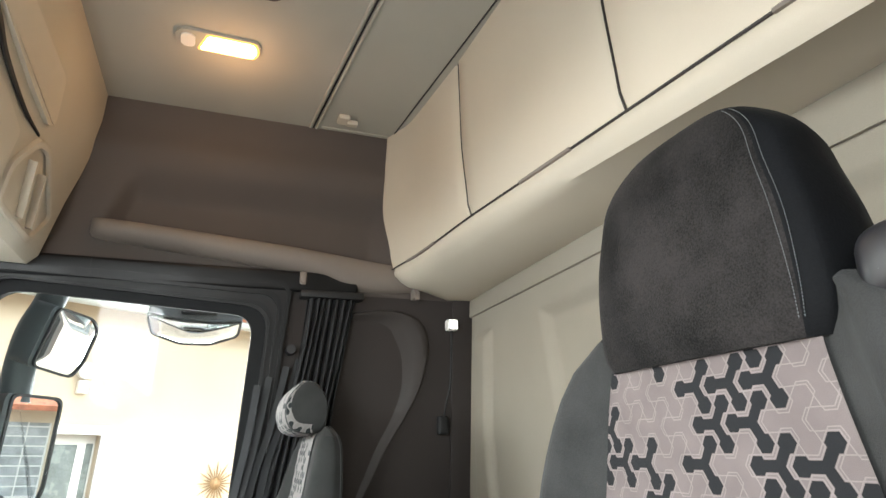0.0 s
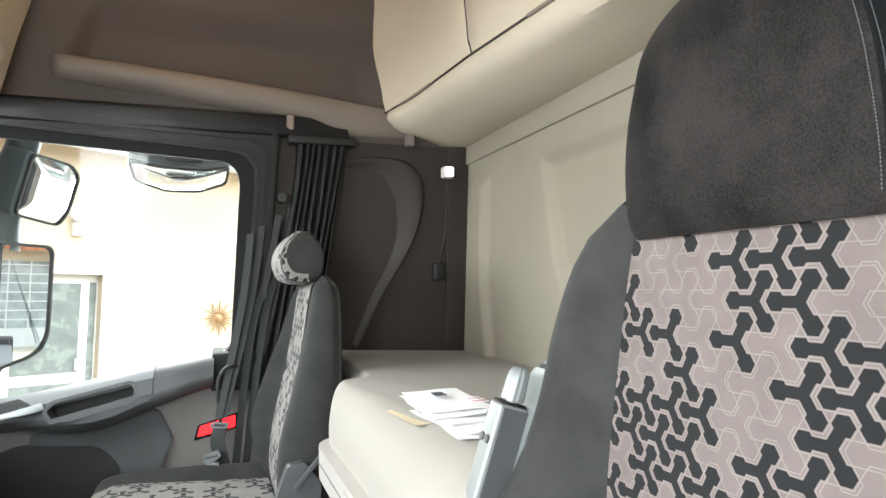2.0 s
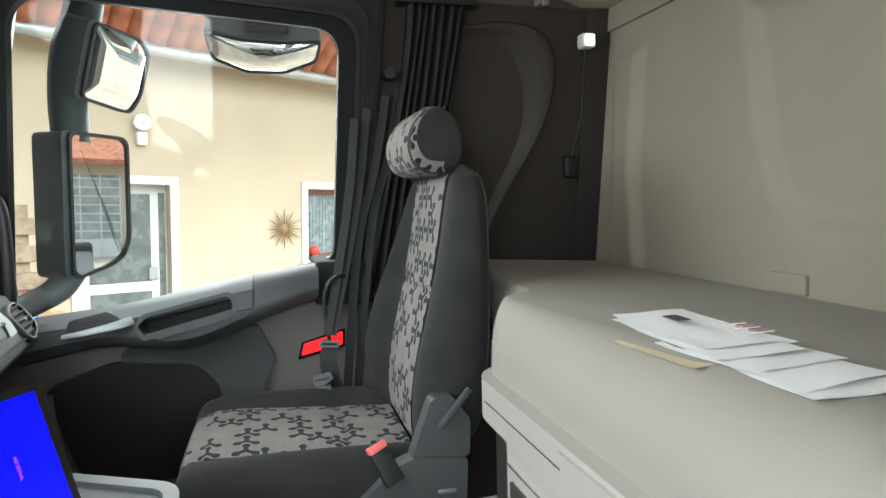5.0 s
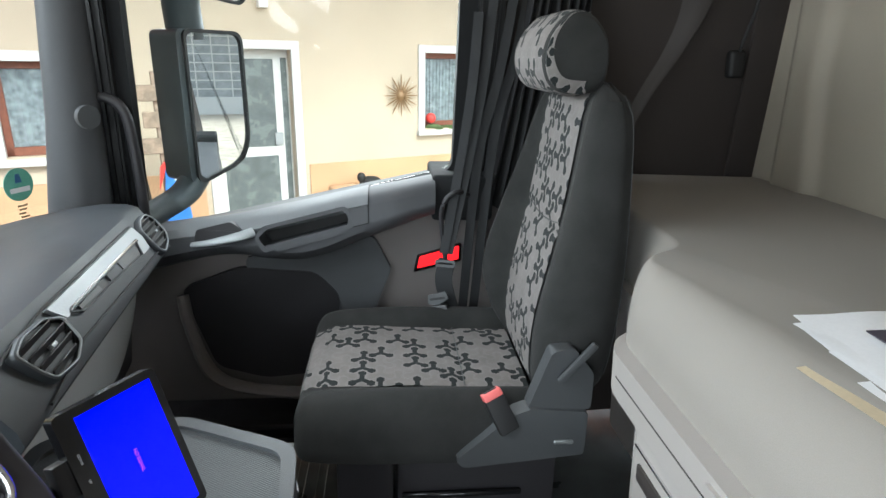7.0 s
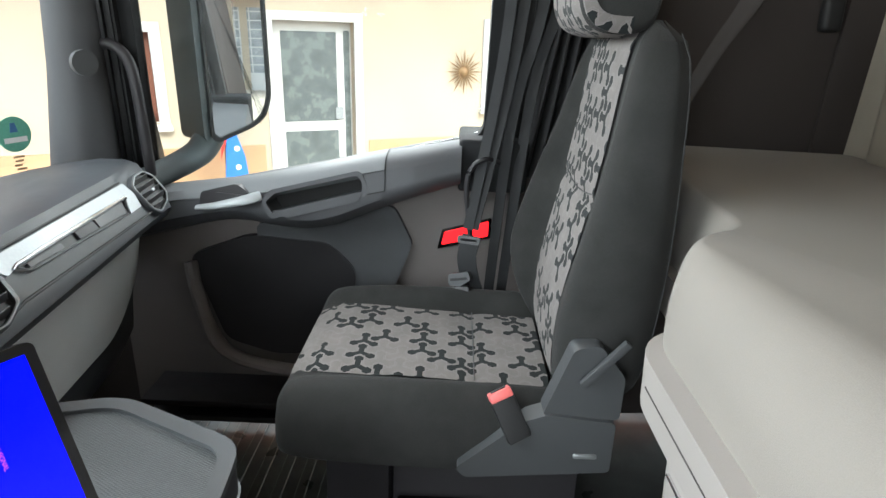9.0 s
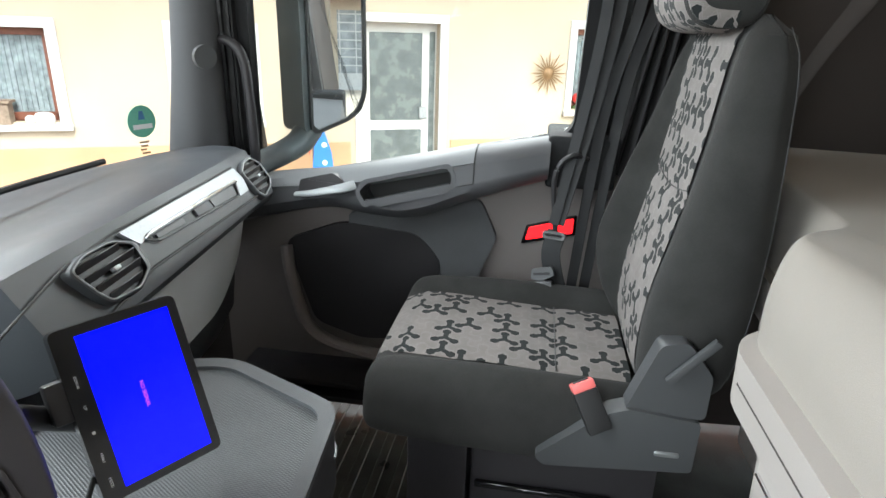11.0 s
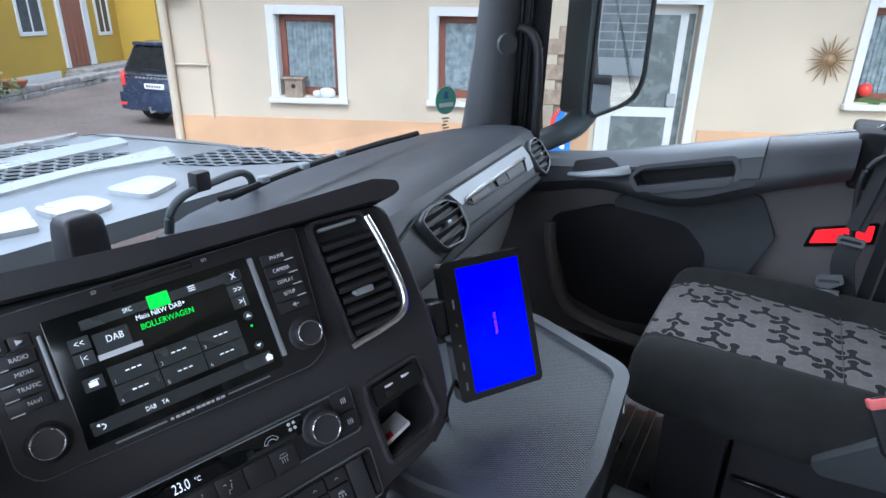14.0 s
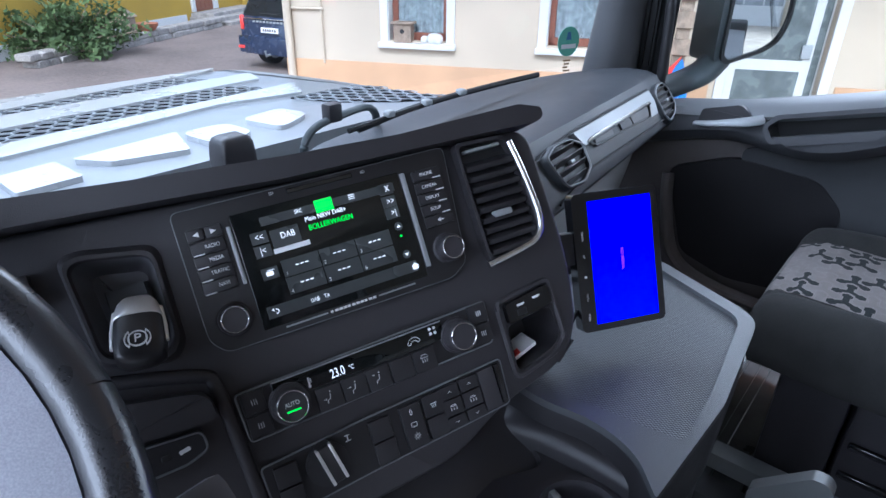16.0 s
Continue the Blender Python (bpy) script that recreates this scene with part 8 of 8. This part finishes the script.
# sun ornament
sunny = thing("sun_ornament", "gilded metal sun with a face on the house wall", "ornament", h3(3.58, 0.655, 0.04))
part("face", domed([(0.085 * math.cos(k * math.tau / 20), 0.085 * math.sin(k * math.tau / 20)) for k in range(20)], HOUSE @ Matrix.Translation((3.58, 0.655, 0.03)), 0.05), GOLD, sunny)
for k in range(24):
    L_ = 0.30 if k % 2 == 0 else 0.21
    m = HOUSE @ Matrix.Translation((3.58, 0.655, 0.035)) @ pose(0, 0, 0, 0, 0, k * 15)
    part("ray", slab([(0.08, -0.008), (L_ - 0.09, -0.009), (L_, 0.0), (L_ - 0.09, 0.009), (0.08, 0.008)], 0, 0.012, 0.003, 1, m), GOLD, sunny)
bird = thing("bird_house", "weathered wooden bird house on the window sill", "bird house", h3(-3.2, 0.0, 0.0))
part("box", rb(-3.34, -3.10, 0.02, 0.26, -0.10, 0.06, 0.004, 1, HOUSE), WOOD_OLD, bird)
part("roof", rb(-3.37, -3.07, 0.26, 0.29, -0.12, 0.09, 0.004, 1, HOUSE), WOOD_OLD, bird)
part("hole", disc(0.03, 0.058, 0.063, 16, 0, HOUSE @ Matrix.Translation((-3.22, 0.17, 0))), RUBBER, bird)
solo("cat_figurine", join(soft(h3(-2.78, 0.08, -0.02), (0.12, 0.07, 0.075), 0.8), soft(h3(-2.92, 0.07, -0.01), (0.055, 0.055, 0.05), 0.9)), WHITE_WALL, "small white cat figurine lying on the window sill", "figurine")
sign = thing("house_sign", "round green hanging sign at the house corner", "sign", h3(-4.75, 1.5, 0.2))
part("board", disc(0.26, 0.18, 0.22, 28, 0.01, HOUSE @ Matrix.Translation((-4.72, 1.52, 0))), GREEN, sign)
part("panel", rb(-4.84, -4.60, 1.42, 1.64, 0.21, 0.235, 0.03, 2, HOUSE), WHITE_PLASTIC, sign)
part("mark", rb(-4.77, -4.67, 1.46, 1.60, 0.23, 0.245, 0.03, 2, HOUSE), TOY_BLUE, sign)
pal = thing("plank_post", "grey weathered planks nailed to a post", "planks", h3(0.25, GROUND_Z, 0.8))
part("post", rb(0.18, 0.32, GROUND_Z, 1.0, 0.78, 0.86, 0.005, 1, HOUSE), WOOD_OLD, pal)
for k, (y, a, b) in enumerate(((0.78, 0.02, 0.62), (0.50, 0.05, 0.66), (0.22, 0.0, 0.60))):
    part("plank", rb(a, b, y - 0.085, y + 0.085, 0.86, 0.90, 0.005, 1, HOUSE), WOOD_OLD, pal)
fish = thing("painted_fish_board", "blue painted wooden fish with a red fin", "garden ornament", h3(0.30, -0.7, 1.0))
part("board", slab(round_poly([(0.14, -0.60), (0.42, -0.60), (0.38, -0.2), (0.28, 0.12), (0.20, 0.0)], 0.03), 0.96, 1.0, 0.006, 1, HOUSE), TOY_BLUE, fish)
part("fin", slab(round_poly([(0.12, -0.25), (0.22, 0.04), (0.27, 0.14), (0.15, 0.0)], 0.01), 0.95, 0.99, 0.004, 1, HOUSE), RED, fish)
for y in (-0.12, -0.33):
    part("spot", disc(0.03, 1.0, 1.006, 14, 0, HOUSE @ Matrix.Translation((0.30, y, 0))), WHITE_PLASTIC, fish)
bench = thing("garden_bench", "weathered wooden bench by the house wall", "bench", h3(0.6, GROUND_Z, 0.8))
part("seat", rb(0.05, 1.15, -0.72, -0.66, 0.7, 1.2, 0.01, 1, HOUSE), WOOD_OLD, bench)
for x in (0.15, 1.0):
    part("leg", rb(x, x + 0.1, GROUND_Z, -0.72, 0.75, 1.15, 0.01, 1, HOUSE), WOOD_OLD, bench)
planter = thing("planter_box", "terracotta planter with a black hen figure", "planter", h3(2.7, GROUND_Z, 0.3))
part("box", rb(2.35, 2.75, GROUND_Z, -0.55, 0.15, 0.45, 0.02, 1, HOUSE), PLINTH, planter)
solo("hen_figure", join(soft(h3(2.95, -0.58, 0.3), (0.17, 0.12, 0.14), 0.85), soft(h3(2.80, -0.45, 0.3), (0.06, 0.05, 0.07), 0.9)), RUBBER, "black hen figure beside the planter", "figurine")
part("stand", rb(2.85, 3.05, GROUND_Z, -0.70, 0.2, 0.4, 0.01, 1, HOUSE), WOOD_OLD, planter)
solo("red_ball_ornament", soft(h3(4.15, 0.30, -0.08), (0.08, 0.08, 0.08), 1.0), RED, "red ball on the window sill", "ornament")
solo("sill_flowers", join(soft(h3(4.2, 0.15, -0.06), (0.14, 0.06, 0.06), 0.8), soft(h3(4.45, 0.14, -0.06), (0.12, 0.06, 0.05), 0.8)), LEAF, "small green plants on the window sill", "plant")

GROUND_Z = -1.3
on(YARD_GRID)
# ---- yellow house across the yard ----
YB = frame_of((-20.5, 8.2, 0), (-0.55, 0.835, 0), (0, 0, 1))
yellow = thing("yellow_house", "yellow rendered house with a brown wooden door", "house", YB @ Vector((2, GROUND_Z, 0)))
part("wall", rb(-9, 8.3, GROUND_Z - 0.3, 5, -0.4, 0, 0, 1, YB), YELLOW, yellow)
part("side_wall", rb(8.3, 14, GROUND_Z - 0.3, 5, -0.4, 1.6, 0, 1, YB), YELLOW, yellow)
part("white_base", rb(-9, 3.4, GROUND_Z, -0.95, 0, 0.03, 0, 1, YB), WHITE_WALL, yellow, "white painted base")
for a, b, lo in ((-2.0, -0.8, 0.1), (1.62, 3.05, 0.22), (6.50, 7.6, 0.10)):
    wn_ = part("window", rb(a + 0.1, b - 0.1, lo + 0.12, lo + 1.5, 0.0, 0.02, 0, 1, YB), DARK_PANE, yellow)
    for x0, x1, y0, y1 in ((a, a + 0.13, lo, lo + 1.6), (b - 0.13, b, lo, lo + 1.6), (a, b, lo, lo + 0.13), (a, b, lo + 1.48, lo + 1.6)):
        part("surround", rb(x0, x1, y0, y1, 0.0, 0.05, 0.01, 1, YB), WHITE_WALL, wn_)
    part("bar", rb((a + b) / 2 - 0.03, (a + b) / 2 + 0.03, lo + 0.1, lo + 1.5, 0.01, 0.04, 0, 1, YB), WHITE_WALL, wn_)
dd = part("house_door", rb(4.05, 5.45, -0.9, 1.6, 0.0, 0.06, 0.01, 1, YB), WOOD_RED, yellow, "brown wooden house door")
for x0, x1 in ((3.85, 4.05), (5.45, 5.85)):
    part("door_surround", rb(x0, x1, -0.9, 1.7, 0.0, 0.10, 0.01, 1, YB), WHITE_WALL, dd)
for k in range(4):
    part("panel", rb(4.13 + 0.33 * k, 4.40 + 0.33 * k, -0.8, 1.5, 0.05, 0.08, 0.02, 1, YB), WOOD_RED, dd)
steps = thing("stone_steps", "grey stone steps up to the house door", "steps", YB @ Vector((5, GROUND_Z, 1)))
for k in range(3):
    part("step", rb(3.75 - 0.15 * k, 8.0, GROUND_Z - 0.1, -0.92 - 0.13 * k, 0.0, 0.9 + 0.4 * k, 0.02, 1, YB), STONE, steps)
garden = thing("garden_wall", "low grey stone garden wall", "wall", YB @ Vector((0, GROUND_Z, 1.4)))
random.seed(4)
for r in range(2):
    x = -6.0 - 0.2 * r
    while x < 3.0:
        w = random.uniform(0.3, 0.6)
        part("stone", rb(x, x + w - 0.02, GROUND_Z + 0.17 * r - 0.02, GROUND_Z + 0.17 * (r + 1) - 0.02, 1.1 + random.uniform(0, 0.05), 1.55 + random.uniform(-0.04, 0.04), 0.03, 1, YB), STONE, garden)
        x += w
lantern = thing("garden_lantern", "small wooden lantern on the garden wall", "lantern", YB @ Vector((-2.0, -1.0, 1.3)))
part("body", rb(-2.20, -1.85, -1.0, -0.55, 1.1, 1.4, 0.03, 1, YB), WOOD_OLD, lantern)
part("roof", loft([[YB @ Vector((-2.025 + dx * k, y, 1.25 + dz * k)) for dx, dz in ((-0.25, -0.2), (0.25, -0.2), (0.25, 0.2), (-0.25, 0.2))] for y, k in ((-0.55, 1), (-0.35, 0.1))]), WOOD_OLD, lantern)
solo("flower_bowl", loft([[YB @ Vector((-1.32 + r * math.cos(k * math.tau / 16), y, 1.3 + r * math.sin(k * math.tau / 16))) for k in range(16)] for y, r in ((-0.98, 0.25), (-0.85, 0.36), (-0.78, 0.38))]), TILE_RED, "red clay flower bowl on the garden wall", "bowl")

# juniper
shrub = thing("juniper_shrub", "bushy green juniper beside the garden wall", "shrub", YB @ Vector((-3.2, GROUND_Z, 1.2)))
random.seed(11)
base_p = YB @ Vector((-4.2, GROUND_Z, 1.0))
limbs = bmesh.new()
leafs = bmesh.new()
for k in range(64):
    a, e, L_ = random.uniform(0, math.tau), random.uniform(0.12, 1.2), random.uniform(0.9, 1.6)
    d = Vector((math.cos(a) * math.cos(e) * 1.25, math.sin(a) * math.cos(e) * 1.25, math.sin(e) * 0.95))
    tip = base_p + d * L_
    mid = base_p + d * L_ * 0.5 + Vector((0, 0, 0.1))
    tube([base_p, mid, tip], [0.05, 0.03, 0.01], 5, bm=limbs)
    for j in range(100):
        t = random.uniform(0.3, 1.05)
        p = base_p + d * L_ * t + Vector((random.gauss(0, 0.13), random.gauss(0, 0.13), random.gauss(0, 0.09)))
        q = Vector((random.gauss(0, 1), random.gauss(0, 1), random.gauss(0.6, 0.6))).normalized() * random.uniform(0.09, 0.2)
        sdir = q.cross(Vector((random.gauss(0, 1), random.gauss(0, 1), random.gauss(0, 1)))).normalized() * 0.05
        vs = [leafs.verts.new(v) for v in (p - sdir, p + sdir, p + q)]
        leafs.faces.new(vs)
part("limbs", limbs, WOOD_OLD, shrub)
tagged(part("foliage", leafs, LEAF, shrub, smooth=False), kind="stuff")


# ---- parked car ----
def car():
    c = thing("parked_car", "dark blue estate car parked by the house corner, seen from behind", "car", (-12.0, 8.4, GROUND_Z))
    CM = frame_of((-11.95, 7.52, GROUND_Z), (0.985, 0.17, 0), (0, 0, 1))   # local x across the tail, y up, z towards the truck
    sec = lambda z, w0, w1, w2, top: [(-w0, 0.32, z), (-w1, 0.55, z), (-w1, 0.95, z), (-w1 * 0.97, 1.08, z), (-w2, top - 0.06, z), (-w2 * 0.85, top, z), (w2 * 0.85, top, z), (w2, top - 0.06, z), (w1 * 0.97, 1.08, z), (w1, 0.95, z), (w1, 0.55, z), (w0, 0.32, z)]
    rings = [[CM @ Vector(p) for p in sec(z, w0, w1, w2, top)] for z, w0, w1, w2, top in ((0.0, 0.85, 0.92, 0.80, 1.12), (-0.06, 0.90, 0.96, 0.80, 1.25), (-0.30, 0.92, 0.98, 0.74, 1.70), (-0.6, 0.93, 0.98, 0.74, 1.76), (-2.2, 0.93, 0.98, 0.74, 1.76), (-3.0, 0.93, 0.98, 0.76, 1.22), (-4.4, 0.88, 0.92, 0.75, 1.02))]
    part("body", loft(rings), CAR_BLUE, c)
    tilt = frame_of((0, 0, 0), (1, 0, 0), (0, 0.84, -0.43))
    part("rear_window", slab(round_poly([(-0.78, 0.0), (0.78, 0.0), (0.66, 0.56), (-0.66, 0.56)], 0.06), 0.0, 0.02, 0.004, 1, CM @ Matrix.Translation((0, 1.13, -0.015)) @ tilt), CAR_GLASS, c, "dark rear window")
    part("roof_spoiler", rb(-0.68, 0.68, 1.66, 1.74, -0.36, -0.2, 0.02, 1, CM), CAR_BLUE, c)
    part("bumper", rb(-0.95, 0.95, 0.34, 0.72, -0.1, 0.10, 0.05, 2, CM), CAR_BLUE, c)
    part("bright_strip", rb(-0.80, 0.80, 1.075, 1.095, 0.0, 0.03, 0.006, 1, CM), CHROME, c)
    for k in range(10):
        part("lettering_bar", rb(-0.50 + 0.104 * k, -0.44 + 0.104 * k, 1.005, 1.045, 0.0, 0.02, 0, 1, CM), SILVER, c)
    part("wiper", tube([CM @ Vector((-0.30, 1.20, -0.02)), CM @ Vector((0.25, 1.19, -0.02))], 0.012, 6), RUBBER, c)
    for x in (-0.86, 0.86):
        part("tail_light", rb(x - 0.05, x + 0.05, 0.84, 1.14, -0.05, 0.030, 0.02, 1, CM), RED, c, "red tail light")
        part("reflector", rb(x - 0.10, x + 0.10, 0.44, 0.50, 0.08, 0.11, 0.01, 1, CM), RED, c)
    pl = part("number_plate", rb(-0.26, 0.26, 0.80, 0.91, 0.0, 0.04, 0.005, 1, CM), WHITE_PLASTIC, c)
    for k in range(6):
        part("plate_bar", rb(-0.20 + 0.07 * k, -0.155 + 0.07 * k, 0.83, 0.885, 0.039, 0.042, 0, 1, CM), INK, pl)
    part("tow_ball", tube([CM @ Vector((0, 0.36, 0)), CM @ Vector((0, 0.34, 0.2)), CM @ Vector((0, 0.45, 0.22))], 0.03, 8), SILVER, c)
    for x in (-0.80, 0.80):
        for z in (-0.75, -3.5):
            wm = CM @ Matrix.Translation((x, 0.36, z)) @ pose(0, 0, 0, 0, 90, 0)
            wheel = part("wheel", disc(0.36, -0.12, 0.12, 28, 0.03, wm), RUBBER, c, "black tyre")
            part("rim", disc(0.23, -0.125, 0.125, 20, 0.01, wm), SILVER, wheel)
    return c


car()

# ---- garage behind the truck, seen in the mirrors ----
GA = frame_of((26, 4, 0), (0, -1, 0), (0, 0, 1))    # local x to the left of the truck, z towards it
garage = thing("garage", "garage with white barred glass doors and a red roof", "garage", (26, 4, GROUND_Z))
part("wall", rb(-9, 8, GROUND_Z, 3.0, -0.5, -0.1, 0, 1, GA), CREAM, garage)
part("roof", slab([(0.9, 2.7), (-3.5, 5.2), (-3.5, 5.0), (0.9, 2.5)], -9.5, 8.5, 0, 1, frame_of((26, 4, 0), (-1, 0, 0), (0, 0, 1)) @ pose(0, 0, 0, 0, 0, 0)), TILE_RED, garage, "red tiled roof")
for k in range(5):
    x0 = -8.6 + 3.3 * k
    gd = part("glass_door", rb(x0, x0 + 3.0, GROUND_Z, 2.1, -0.12, -0.06, 0, 1, GA), PALE_PANE, garage, "barred glass door")
    for r in range(8):
        part("bar", rb(x0, x0 + 3.0, GROUND_Z + 0.7 + 0.36 * r, GROUND_Z + 0.75 + 0.36 * r, -0.06, -0.02, 0, 1, GA), WHITE_WALL, gd)
    for r in range(5):
        part("mullion", rb(x0 + 0.72 * r, x0 + 0.72 * r + 0.05, GROUND_Z, 2.1, -0.06, -0.03, 0, 1, GA), WHITE_WALL, gd)
    part("kick_panel", rb(x0, x0 + 3.0, GROUND_Z, GROUND_Z + 0.7, -0.06, -0.03, 0, 1, GA), WHITE_WALL, gd)
solo("truck_flank", rb(1.06, 1.5, -1.1, 1.0, -0.6, 2.5, 0.05, 2), FLAP_WHITE, "white flank of the truck's load box", "truck body")

# roof tiles of the house, nearest rows
tile_me = mesh_of(loft([[(-0.11, y, z0), (-0.07, y, z0 + 0.045), (0.0, y, z0 + 0.06), (0.07, y, z0 + 0.045), (0.11, y, z0)] for y, z0 in ((-0.02, 0.02), (0.0, 0.03), (0.36, 0.0))], True, True), "tile", TILE_RED, True, Matrix.Identity(4))
for r in range(4):
    for k in range(46):
        o = new("tile", tile_me)
        o.parent = roof_p
        o.matrix_basis = RF @ Matrix.Translation((-4.0 + 0.22 * k + random.uniform(-0.006, 0.006), 0.02 + 0.32 * r, -0.03 + 0.004 * (k % 3)))
